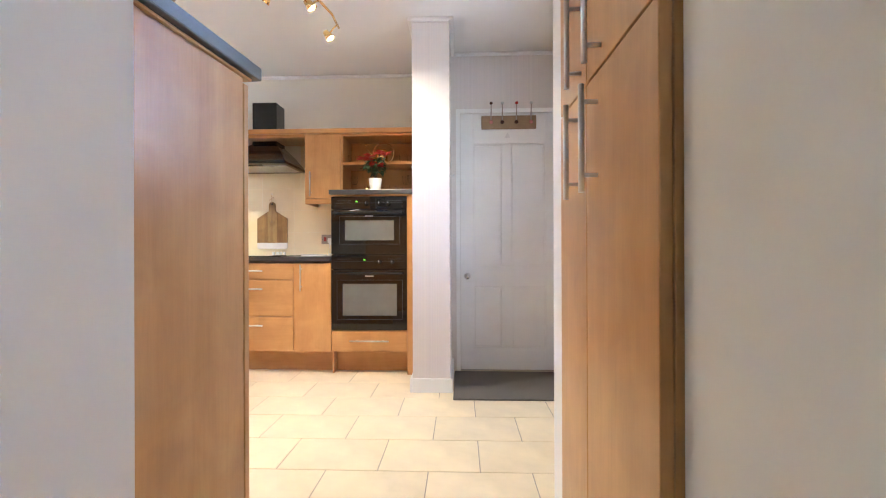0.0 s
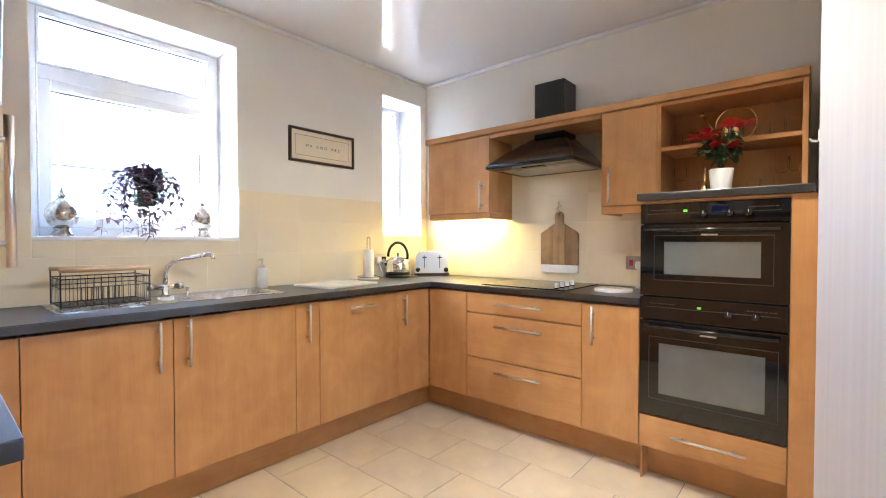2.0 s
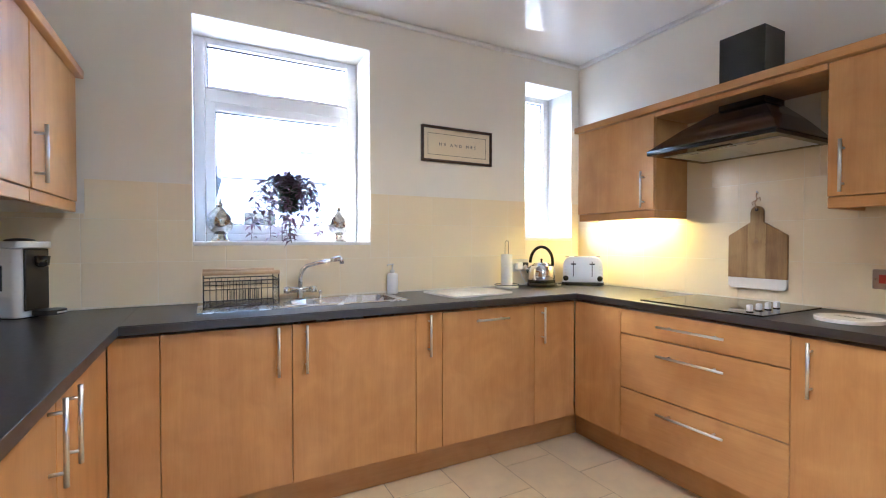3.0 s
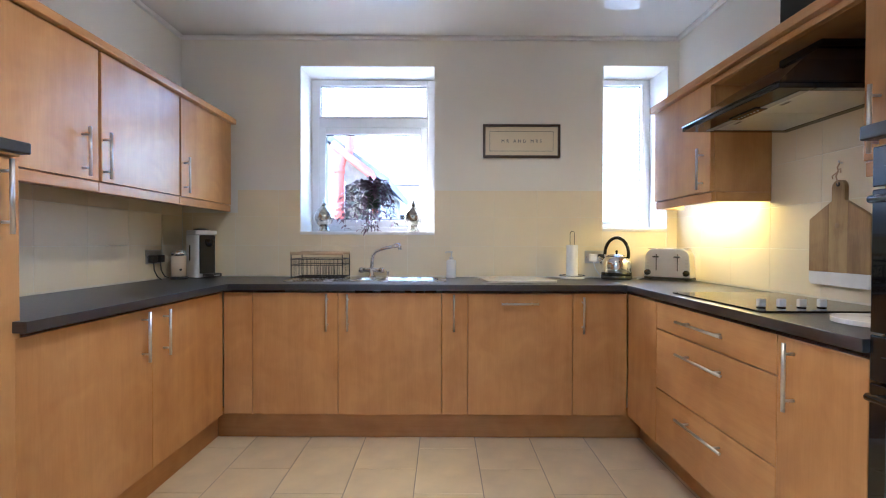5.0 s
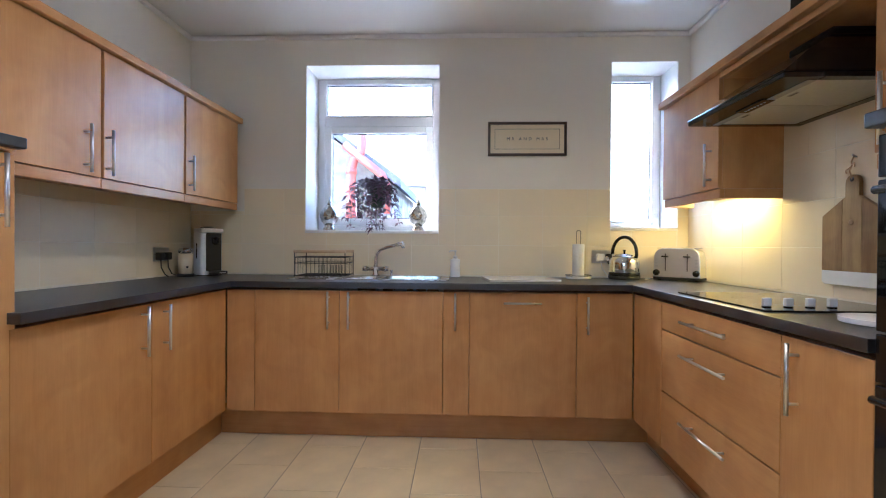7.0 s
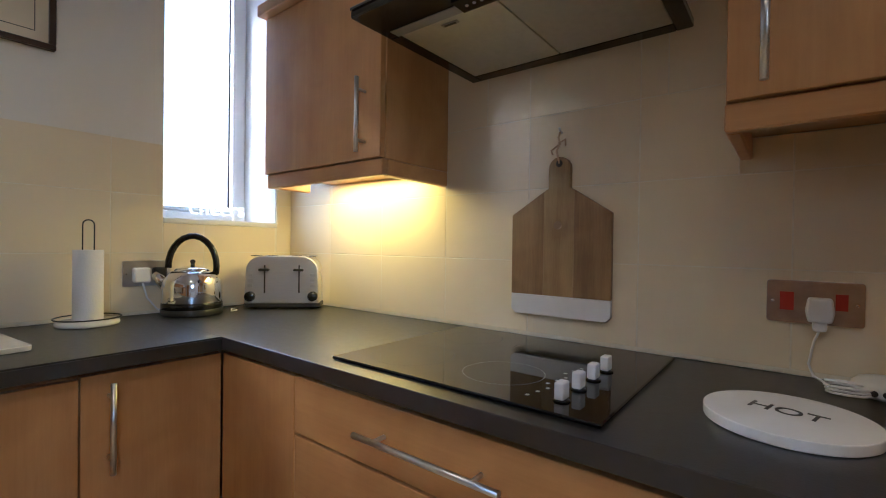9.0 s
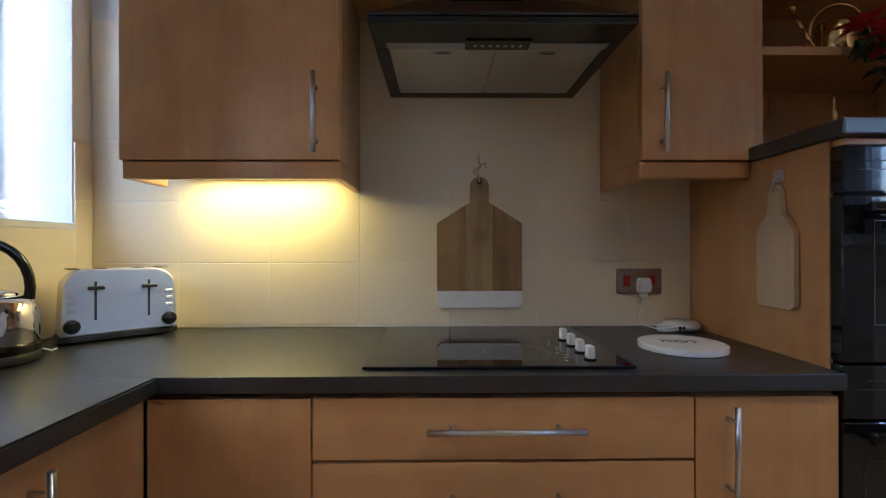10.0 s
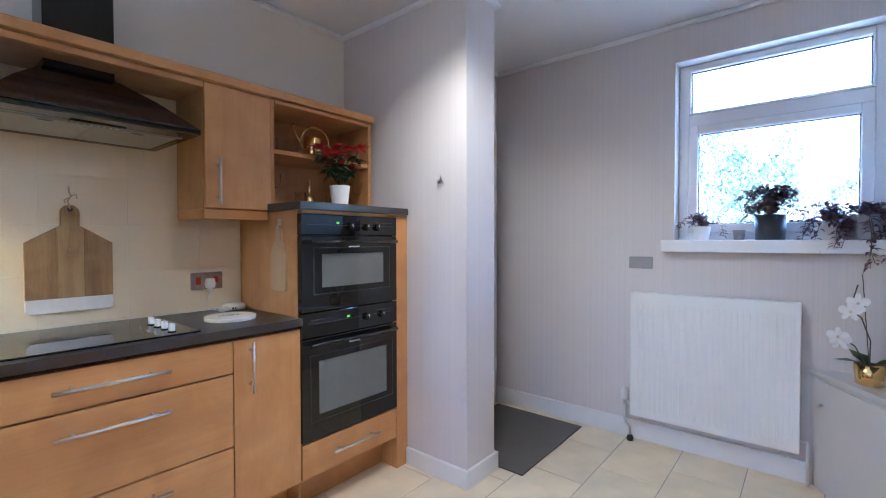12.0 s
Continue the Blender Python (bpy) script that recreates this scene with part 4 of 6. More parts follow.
part("disc", prism(None, [(0.103 * math.cos(i * math.pi / 32), 0.103 * math.sin(i * math.pi / 32)) for i in range(64)], 0.015, Matrix.Translation((-1.083, 4.047, ZT + 0.001)), 0.0015), M_MARBLE, tr)
letters("lettering", "HOT", 0.044, M_INK, tr, Matrix.Translation((-1.084, 4.055, ZT + 0.0163)) @ pose(0, 0, 0, 0, 0, -14))

m = flat(XW + 0.009, 3.822, 1.05, "E")
s = socket("double_socket", m, 0.142, 0.085, M_SATIN, "steel double wall socket behind the kettle")
pl = thing("plug", (XW + 0.03, 3.80, 1.045), "white mains plug in the socket behind the kettle", "plug")
part("plug_body", box(None, XW + 0.0152, 3.775, 1.02, XW + 0.045, 3.825, 1.07, 0.008, 3), M_WHITE, pl)
part("cable", tube(None, [(XW + 0.035, 3.80, 1.025), (XW + 0.05, 3.81, 0.97), (XW + 0.05, 3.84, 0.93), (XW + 0.06, 3.87, 0.915)], 0.003, 6), M_WHITE, pl)
pl = thing("plug", (XW + 0.03, 3.853, 1.05), "black mains plug in the socket behind the kettle", "plug")
part("plug_body", box(None, XW + 0.0152, 3.834, 1.035, XW + 0.042, 3.874, 1.07, 0.006, 2), M_RUBBER, pl)
m = flat(-2.50, YS + 0.009, 1.05, "N")
s = socket("double_socket", m, 0.142, 0.085, M_SATIN, "steel double wall socket beside the coffee machine")
for x, e in ((-2.465, -2.47), (-2.53, -2.56)):
    pl = thing("plug", (x, YS + 0.03, 1.04), "black mains plug with a hanging black cable", "plug")
    part("plug_body", box(None, x - 0.024, YS + 0.0152, 1.015, x + 0.024, YS + 0.05, 1.062, 0.007, 2), M_RUBBER, pl)
    part("cable", tube(None, [(x, YS + 0.035, 1.02), (x + 0.01, YS + 0.045, 0.97), (x, YS + 0.06, 0.93), (e, YS + 0.08, 0.9145)], 0.0035, 6), M_RUBBER, pl)
m = flat(XE - 0.001, 2.913, 1.11, "W")
s = socket("light_switch", m, 0.14, 0.074, M_POTGREY, "flat brushed steel switch plate over the radiator")

# ---------------------------------------------------------------- kettle and toaster
kt = thing("kettle", (-2.702, 3.925, ZT), "polished steel dome kettle with a black arched handle", "kettle")
KX, KY = -2.702, 3.925
part("base", lathe(None, [(0.090, 0.0), (0.095, 0.004), (0.095, 0.020), (0.093, 0.0215), (0, 0.0215)], (KX, KY, ZT + 0.001), 40), M_RUBBER, kt)
part("lower_band", lathe(None, [(0.092, 0.0), (0.094, 0.003), (0.0935, 0.018), (0.0925, 0.02), (0, 0.02)], (KX, KY, ZT + 0.023), 40), M_BLACK, kt)
part("body", lathe(None, [(0.0925, 0.0), (0.0932, 0.003), (0.0925, 0.054), (0.089, 0.076), (0.079, 0.093), (0.064, 0.104), (0.057, 0.106), (0, 0.106)], (KX, KY, ZT + 0.0435), 48), M_CHROME, kt)
ld = part("lid", lathe(None, [(0.056, 0.0), (0.053, 0.006), (0.03, 0.013), (0, 0.015)], (KX, KY, ZT + 0.150), 36), M_CHROME, kt)
part("lid_knob", lathe(None, [(0.007, 0.0), (0.006, 0.010), (0.009, 0.017), (0.006, 0.023), (0, 0.024)], (KX, KY, ZT + 0.164), 16), M_BLACK, ld)
d = Vector((0.62, 0.78, 0))
pts = [Vector((KX, KY, ZT + 0.155)) + d * (0.077 * math.cos(radians(a))) * 0.98 + Vector((0, 0, 0.105 * math.sin(radians(a)) + 0.008)) for a in range(-14, 196, 14)]
part("arched_handle", tube(None, pts, 0.0105, 12), M_BLACK, kt)
part("spout", tube(None, [Vector((KX, KY, ZT + 0.10)) - d * 0.082, Vector((KX, KY, ZT + 0.125)) - d * 0.105, Vector((KX, KY, ZT + 0.14)) - d * 0.118], [0.022, 0.016, 0.012], 14), M_CHROME, kt)

TW, TD, TH = 0.272, 0.11, 0.185
ts = thing("toaster", (-2.625, 4.231, ZT + 0.001), "brushed steel four-slice toaster on a black base", "toaster", turn=46)
part("base", prism(None, rounded(-TW / 2 - 0.004, -TD / 2 - 0.004, TW / 2 + 0.004, TD / 2 + 0.004, 0.02), 0.014, Matrix.Translation((0, 0, 0.006)), 0.002), M_RUBBER, ts, local=True)
for x in (-TW / 2 + 0.03, TW / 2 - 0.03):
    for y in (-TD / 2 + 0.03, TD / 2 - 0.03):
        part("foot", lathe(None, [(0.01, 0), (0.01, 0.006)], (x, y, 0), 12), M_RUBBER, ts, local=True)
prof = [(-TW / 2, 0.0), (TW / 2, 0.0)] + arc(TW / 2 - 0.062, TH - 0.063, 0.056, 0, 90, 10) + arc(-TW / 2 + 0.062, TH - 0.063, 0.056, 90, 180, 10)
shell = Matrix(((1, 0, 0, 0), (0, 0, -1, TD / 2), (0, 1, 0, 0.0205), (0, 0, 0, 1)))
bm = prism(None, prof, TD, shell, 0.004)
for f in bm.faces:
    f.smooth = False
part("shell", bm, M_BRUSHED, ts, local=True)
for x in (-0.105, -0.045, 0.045, 0.105):
    part("slot", box(None, x - 0.012, -TD / 2 + 0.02, TH + 0.0125, x + 0.012, TD / 2 - 0.02, TH + 0.0145), M_RUBBER, ts, local=True)
for x in (-0.062, 0.062):
    part("lever_slot", box(None, x - 0.0028, -TD / 2 - 0.0008, 0.06, x + 0.0028, -TD / 2 + 0.001, 0.165), M_INK, ts, local=True)
    part("lever", box(None, x - 0.018, -TD / 2 - 0.02, 0.143, x + 0.018, -TD / 2 - 0.0012, 0.152, 0.002), M_RUBBER, ts, local=True)
for x in (-0.113, 0.113):
    kn = part("browning_knob", lathe(None, [(0.019, 0), (0.018, 0.014), (0.015, 0.017), (0, 0.017)], m=Matrix.Translation((x, -TD / 2 - 0.0005, 0.048)) @ pose(0, 0, 0, 90)), M_BLACK, ts, local=True)
    for i in range(3):
        part("button", box(None, x - 0.009, -TD / 2 - 0.003, 0.083 + 0.02 * i, x + 0.009, -TD / 2 - 0.0005, 0.093 + 0.02 * i, 0.001), M_SATIN, ts, local=True)
solo("toaster_cable", tube(None, [(-2.66, 4.06, ZT + 0.004), (-2.65, 4.035, ZT + 0.004), (-2.70, 4.06, ZT + 0.004), (-2.73, 4.10, ZT + 0.004)], 0.003, 6), M_WHITE, "white cable lying between kettle and toaster", "cable")

# under-cabinet lamp fitting
cl = thing("cabinet_light", (-2.26, 4.25, 1.38), "slim warm lamp fixed under the wall cabinet", "lamp")
part("housing", box(None, -2.40, 4.22, 1.3885, -2.12, 4.30, 1.3915), M_WHITE, cl)
part("sensor", lathe(None, [(0.011, 0), (0.009, 0.006), (0, 0.007)], m=Matrix.Translation((-2.03, 4.12, 1.3912)) @ pose(0, 0, 0, 180)), M_RUBBER, cl)

# ---------------------------------------------------------------- sink side
SX0, SX1, SY0, SY1 = -2.778, -2.425, 1.85, 2.815
sk = thing("sink", (-2.6, 2.33, ZT), "inset stainless steel sink with drainer and two bowls", "sink")
B1, B2 = (-2.68, 2.245, -2.50, 2.375), (-2.715, 2.41, -2.465, 2.765)
zt = ZT + 0.0045
bm = box(None, SX0, SY0, ZT + 0.0005, SX1, SY0 + 0.02, zt + 0.001, 0.001)
for a, b, c, d in ((SX0, SY0 + 0.02, B2[0], SY1), (B2[2], SY0 + 0.02, SX1, SY1), (B2[0], SY0 + 0.02, B2[2], B1[1]), (B2[0], B1[3], B2[2], B2[1]), (B2[0], B2[3], B2[2], SY1), (B2[0], B1[1], B1[0], B1[3]), (B1[2], B1[1], B2[2], B1[3])):
    box(bm, a, b, ZT + 0.0005, c, d, zt)
part("deck", bm, M_STEEL, sk)
bm = bmesh.new()
for i in range(9):
    y = SY0 + 0.06 + 0.034 * i
    box(bm, -2.70, y, zt, -2.47, y + 0.012, zt + 0.002, 0.0008)
part("drainer_ribs", bm, M_STEEL, sk)
for n, b, dep in (("small_bowl", B1, 0.10), ("main_bowl", B2, 0.145)):
    bm = bmesh.new()
    outline = rounded(b[0], b[1], b[2], b[3], 0.035)
    lo = rounded(b[0] + 0.012, b[1] + 0.012, b[2] - 0.012, b[3] - 0.012, 0.03)
    r0 = [bm.verts.new((x, y, zt)) for x, y in outline]
    r1 = [bm.verts.new((x, y, zt - dep)) for x, y in lo]
    k = len(r0)
    for i in range(k):
        bm.faces.new((r0[i], r0[(i + 1) % k], r1[(i + 1) % k], r1[i])).smooth = True
    bm.faces.new(r1)
    # flat corner pieces between the square opening and the round bowl
    sq = [bm.verts.new((x, y, zt)) for x, y in ((b[2], b[3]), (b[0], b[3]), (b[0], b[1]), (b[2], b[1]))]
    q = k // 4
    for ci in range(4):
        seg = r0[ci * q:(ci + 1) * q]
        for i in range(len(seg) - 1):
            bm.faces.new((sq[ci], seg[i], seg[i + 1]))
    bmesh.ops.recalc_face_normals(bm, faces=bm.faces)
    bw = part(n, bm, M_STEEL, sk)
    part("waste", lathe(None, [(0.03, 0), (0.028, 0.003), (0, 0.002)], ((b[0] + b[2]) / 2, (b[1] + b[3]) / 2, zt - dep + 0.0005), 20), M_CHROME, bw)
tp = thing("mixer_tap", (-2.748, 2.325, ZT), "chrome mixer tap with a swan spout over the sink", "tap")
part("base", lathe(None, [(0.026, 0), (0.026, 0.006), (0.019, 0.014), (0.017, 0.05), (0, 0.05)], (-2.748, 2.325, zt + 0.0005), 24), M_CHROME, tp)
part("cross_body", tube(None, [(-2.748, 2.27, zt + 0.046), (-2.748, 2.38, zt + 0.046)], 0.016, 18), M_CHROME, tp)
for y, e in ((2.27, -1), (2.38, 1)):
    part("tap_head", tube(None, [(-2.748, y + e * 0.002, zt + 0.046), (-2.748, y + e * 0.03, zt + 0.046)], [0.02, 0.017], 16), M_CHROME, tp)
sp = [(-2.748, 2.325, zt + 0.05), (-2.748, 2.327, zt + 0.11), (-2.744, 2.335, zt + 0.145), (-2.733, 2.357, zt + 0.17), (-2.71, 2.40, zt + 0.185), (-2.66, 2.49, zt + 0.206)]
part("spout", tube(None, sp, [0.014, 0.0125, 0.0115, 0.011, 0.0105, 0.0105], 16), M_CHROME, tp)
part("nozzle", tube(None, [(-2.672, 2.47, zt + 0.203), (-2.648, 2.515, zt + 0.212), (-2.645, 2.52, zt + 0.205), (-2.644, 2.52, zt + 0.182)], [0.013, 0.014, 0.014, 0.012], 16), M_CHROME, tp)
part("waste_control", lathe(None, [(0.012, 0), (0.008, 0.004), (0.007, 0.028), (0.011, 0.031), (0.011, 0.038), (0, 0.039)], (-2.748, 2.43, zt + 0.0005), 16), M_CHROME, tp)

dr = thing("dish_rack", (-2.6, 2.03, ZT), "black wire dish rack with pale wooden handles", "dish rack")
RX0, RX1, RY0, RY1, RZ0, RZ1 = -2.72, -2.49, 1.875, 2.185, zt + 0.012, zt + 0.125
for z in (RZ0, RZ1, (RZ0 + RZ1) / 2 + 0.02):
    part("hoop", tube(None, [(RX0, RY0, z), (RX1, RY0, z), (RX1, RY1, z), (RX0, RY1, z)], 0.0020 if z != RZ1 else 0.0028, 6, True), M_WIRE, dr)
for i in range(1, 12):
    y = RY0 + (RY1 - RY0) * i / 12
    part("wire", tube(None, [(RX0, y, RZ1), (RX0, y, RZ0), (RX1, y, RZ0), (RX1, y, RZ1)], 0.0012, 5), M_WIRE, dr)
for i in range(1, 8):
    x = RX0 + (RX1 - RX0) * i / 8
    part("wire", tube(None, [(x, RY0, RZ1), (x, RY0, RZ0), (x, RY1, RZ0), (x, RY1, RZ1)], 0.0012, 5), M_WIRE, dr)
for x in (RX0 + 0.01, RX1 - 0.01):
    for y in (RY0, RY1):
        part("upright", tube(None, [(x, y, zt + 0.0062), (x, y, zt + 0.158)], 0.0028, 6), M_WIRE, dr)
    part("wooden_handle", tube(None, [(x, RY0 - 0.004, zt + 0.16), (x, RY1 + 0.004, zt + 0.16)], 0.0095, 12), M_PALEWOOD, dr, "pale round wooden handle")
for i in range(8):
    y = RY0 + 0.10 + 0.02 * i
    part("plate_loop", tube(None, [(RX0 + 0.04, y, RZ0), (RX0 + 0.04, y, RZ0 + 0.06), (RX0 + 0.05, y + 0.012, RZ0 + 0.06), (RX0 + 0.05, y + 0.012, RZ0)], 0.0018, 5), M_WIRE, dr)

sd = thing("soap_dispenser", (-2.755, 2.85, ZT), "white ceramic soap dispenser with a steel pump", "soap dispenser")
part("bottle", lathe(None, [(0.03, 0), (0.032, 0.003), (0.032, 0.108), (0.028, 0.116), (0.014, 0.12), (0, 0.12)], (-2.755, 2.85, ZT + 0.001), 28), M_WHITE, sd)
bm = lathe(None, [(0.013, 0), (0.013, 0.016), (0.005, 0.018), (0.004, 0.045), (0.009, 0.046), (0.009, 0.054), (0, 0.055)], (-2.755, 2.85, ZT + 0.1215), 16)
tube(bm, [(-2.755, 2.85, ZT + 0.171), (-2.74, 2.82, ZT + 0.172), (-2.735, 2.81, ZT + 0.166)], 0.004, 8)
part("pump", bm, M_SATIN, sd)
tray = solo("glass_cutting_board", prism(None, rounded(-0.165, -0.21, 0.165, 0.21, 0.015), 0.012, Matrix.Translation((-2.553, 3.243, ZT + 0.001)) @ pose(0, 0, 0, 0, 0, 6), 0.002), M_MARBLE, "flat pale grey-white worktop saver board", "chopping board")
rh = thing("paper_towel_holder", (-2.71, 3.638, ZT), "black wire paper towel holder with a slim white roll", "towel holder")
part("base", lathe(None, [(0.076, 0), (0.078, 0.004), (0.076, 0.012), (0, 0.012)], (-2.71, 3.638, ZT + 0.001), 32), M_MARBLE, rh)
ring = [(-2.71 + 0.08 * math.cos(i * math.pi / 18), 3.638 + 0.08 * math.sin(i * math.pi / 18), ZT + 0.022) for i in range(36)]
part("rim_wire", tube(None, ring, 0.0022, 6, True), M_WIRE, rh)
part("loop", tube(None, [(-2.71, 3.624, ZT + 0.013), (-2.71, 3.624, ZT + 0.295)] + [(-2.71, 3.638 - 0.014 * math.cos(a), ZT + 0.295 + 0.014 * math.sin(a)) for a in (0.5, 1.1, 1.57, 2.0, 2.6)] + [(-2.71, 3.652, ZT + 0.295), (-2.71, 3.652, ZT + 0.013)], 0.002, 6), M_WIRE, rh)
solo("paper_roll", lathe(None, [(0.036, 0), (0.037, 0.002), (0.037, 0.205), (0.036, 0.207), (0.018, 0.207), (0.018, 0.2)], (-2.71, 3.638, ZT + 0.0135), 28), M_PAPERROLL, "nearly used white kitchen paper roll on its holder", "paper roll")

# ---------------------------------------------------------------- coffee corner
cm = thing("coffee_machine", (-2.68, 1.25, ZT + 0.001), "white and black capsule coffee machine", "coffee machine", turn=58)
part("body", prism(None, rounded(-0.10, -0.07, 0.035, 0.07, 0.03), 0.272, Matrix.Translation((0, 0, 0.004)), 0.004), M_WHITE, cm, local=True)
part("foot_plate", prism(None, rounded(-0.098, -0.068, 0.037, 0.068, 0.028), 0.004), M_RUBBER, cm, local=True)
part("head", prism(None, rounded(-0.101, -0.071, 0.055, 0.071, 0.035), 0.028, Matrix.Translation((0, 0, 0.2765)), 0.005), M_WHITE, cm, local=True)
part("lid", lathe(None, [(0.05, 0), (0.045, 0.006), (0.02, 0.012), (0, 0.013)], (-0.03, 0, 0.305), 28), M_RUBBER, cm, local=True)
part("front_panel", box(None, 0.0355, -0.05, 0.03, 0.045, 0.05, 0.274, 0.003), M_RUBBER, cm, local=True)
part("nozzle", lathe(None, [(0.012, 0), (0.022, 0.01), (0.026, 0.045), (0, 0.05)], (0.066, 0, 0.2), 22), M_BLACK, cm, local=True)
part("drip_tray", prism(None, rounded(0.046, -0.05, 0.145, 0.05, 0.04), 0.02, Matrix.Translation((0, 0, 0.012)), 0.003), M_RUBBER, cm, local=True)
part("tray_badge", box(None, 0.146, -0.02, 0.019, 0.1475, 0.02, 0.025), M_MARK, cm, local=True)
part("side_slot", box(None, -0.04, -0.0725, 0.11, -0.03, -0.0695, 0.21), M_RUBBER, cm, local=True)
mf = thing("milk_frother", (-2.575, 1.15, ZT + 0.001), "cream milk frother with a chrome collar on a black base", "milk frother")
part("base", lathe(None, [(0.05, 0), (0.05, 0.012), (0.046, 0.016), (0, 0.016)], (-2.575, 1.15, ZT + 0.001), 28), M_RUBBER, mf)
part("jug", lathe(None, [(0.042, 0), (0.043, 0.125), (0, 0.125)], (-2.575, 1.15, ZT + 0.0175), 32), M_CREAM, mf)
part("collar", lathe(None, [(0.0425, 0), (0.0425, 0.022), (0.038, 0.03), (0.036, 0.034), (0, 0.036)], (-2.575, 1.15, ZT + 0.143), 32), M_CHROME, mf)
part("button", lathe(None, [(0.007, 0), (0.006, 0.003), (0, 0.003)], m=Matrix.Translation((-2.544, 1.1805, ZT + 0.06)) @ pose(0, 0, 0, 0, 90, 45)), M_RUBBER, mf)

# ---------------------------------------------------------------- picture
pc = thing("framed_print", (XW + 0.012, 3.322, 1.718), "cream lettered print in a dark brown frame", "picture")
PY0, PY1, PZ0, PZ1 = 3.061, 3.579, 1.714, 1.938
bm = bmesh.new()
for a, b, c, d in ((PY0, PZ0, PY1, PZ0 + 0.016), (PY0, PZ1 - 0.016, PY1, PZ1), (PY0, PZ0 + 0.016, PY0 + 0.016, PZ1 - 0.016), (PY1 - 0.016, PZ0 + 0.016, PY1, PZ1 - 0.016)):
    box(bm, XW + 0.001, a, b, XW + 0.022, c, d, 0.002)
part("frame", bm, M_FRAMEB, pc)
part("print", box(None, XW + 0.001, PY0 + 0.016, PZ0 + 0.016, XW + 0.010, PY1 - 0.016, PZ1 - 0.016), M_MOUNT, pc)
bm = bmesh.new()
q = 0.045
for a, b, c, d in ((PY0 + q, PZ0 + q, PY1 - q, PZ0 + q + 0.0022), (PY0 + q, PZ1 - q - 0.0022, PY1 - q, PZ1 - q), (PY0 + q, PZ0 + q, PY0 + q + 0.0022, PZ1 - q), (PY1 - q - 0.0022, PZ0 + q, PY1 - q, PZ1 - q)):
    box(bm, XW + 0.0095, a, b, XW + 0.0106, c, d)
part("printed_border", bm, M_INK, pc)
letters("lettering", "MR AND MRS", 0.029, M_BLUEINK, pc, flat(XW + 0.0108, 3.32, 1.826, "E"), spread=1.75)
part("glazing", box(None, XW + 0.0125, PY0 + 0.016, PZ0 + 0.016, XW + 0.0145, PY1 - 0.016, PZ1 - 0.016), M_PANE, pc).visible_shadow = False

# ---------------------------------------------------------------- plants
def leaf(bm, p, d, up, length, width, fold=0.25):
    d = d.normalized()
    s = d.cross(up)
    if s.length < 1e-3:
        s = d.orthogonal()
    s.normalize()
    n = s.cross(d)
    a = bm.verts.new(p)
    tip = bm.verts.new(p + d * length - n * length * 0.12)
    mid = bm.verts.new(p + d * length * 0.5)
    l1 = bm.verts.new(p + d * length * 0.42 + s * width / 2 + n * width * fold)
    r1 = bm.verts.new(p + d * length * 0.42 - s * width / 2 + n * width * fold)
    for f in ((a, mid, l1), (mid, tip, l1), (a, r1, mid), (mid, r1, tip)):
        bm.faces.new(f).smooth = True


def rand_dir(rng, zlo=-1.0, zhi=1.0):
    a = rng.uniform(0, 2 * math.pi)
    z = rng.uniform(zlo, zhi)
    r = math.sqrt(max(0, 1 - z * z))
    return Vector((r * math.cos(a), r * math.sin(a), z))


def trailing(top, rng, stems, reach, drop, leaf_len, rise=0.05, keep=None, least=0.15):
    """Stems that arch out of a pot and hang down with paired leaves. Gives stems and leaves as two bmeshes."""
    sb, lb = bmesh.new(), bmesh.new()
    for i in range(stems):
        a = rng.uniform(0, 2 * math.pi)
        out = Vector((math.cos(a), math.sin(a), 0)) * rng.uniform(0.35, 1.0) * reach
        if keep:
            out = keep(out)
        fall = rng.uniform(least, 1.0) * drop
        lift = rng.uniform(0.3, 1.0) * rise
        pts = []
        n = 9
        for k in range(n):
            f = k / (n - 1)
            z = lift * math.sin(min(1, f * 2.2) * math.pi / 2) - fall * max(0, f - 0.25) ** 1.3 * 1.45
            pts.append(Vector(top) + out * min(1, f * 1.5) * (0.85 + 0.15 * f) + Vector((rng.uniform(-1, 1) * 0.008, rng.uniform(-1, 1) * 0.008, z)))
        tube(sb, pts, 0.0014, 4)
        for k in range(1, n):
            for s in range(3):
                p = pts[k - 1].lerp(pts[k], rng.uniform(0.2, 1.0))
                d = (pts[k] - pts[k - 1]).normalized() * 0.5 + rand_dir(rng, -0.3, 0.6)
                leaf(lb, p, d, Vector((0, 0, 1)), leaf_len * rng.uniform(0.7, 1.25), leaf_len * rng.uniform(0.35, 0.5))
    return sb, lb


def pot(name, at, r, h, material, label, taper=0.8):
    p = thing(name, at, label, "plant")
    part("pot", lathe(None, [(r * taper, 0), (r * taper, 0.002), (r, h), (r * 0.93, h), (r * 0.9, h * 0.88), (0, h * 0.88)], at, 24), material, p)
    part("soil", lathe(None, [(r * 0.88, 0), (r * 0.5, 0.004), (0, 0.005)], (at[0], at[1], at[2] + h * 0.885), 16), M_SOIL, p)
    return p


def trailing_plant(at, r, h, material, label, seed, stems, reach, drop, leaf_len, leafmat, rise=0.05, taper=0.85, keep=None, least=0.15):
    rng = random.Random(seed)
    p = pot("trailing_plant", at, r, h, material, label, taper)
    sb, lb = trailing((at[0], at[1], at[2] + h * 0.9), rng, stems, reach, drop, leaf_len, rise, keep, least)
    part("stem_tangle", sb, M_STEM, p)
    part("foliage", lb, leafmat, p)
    return p


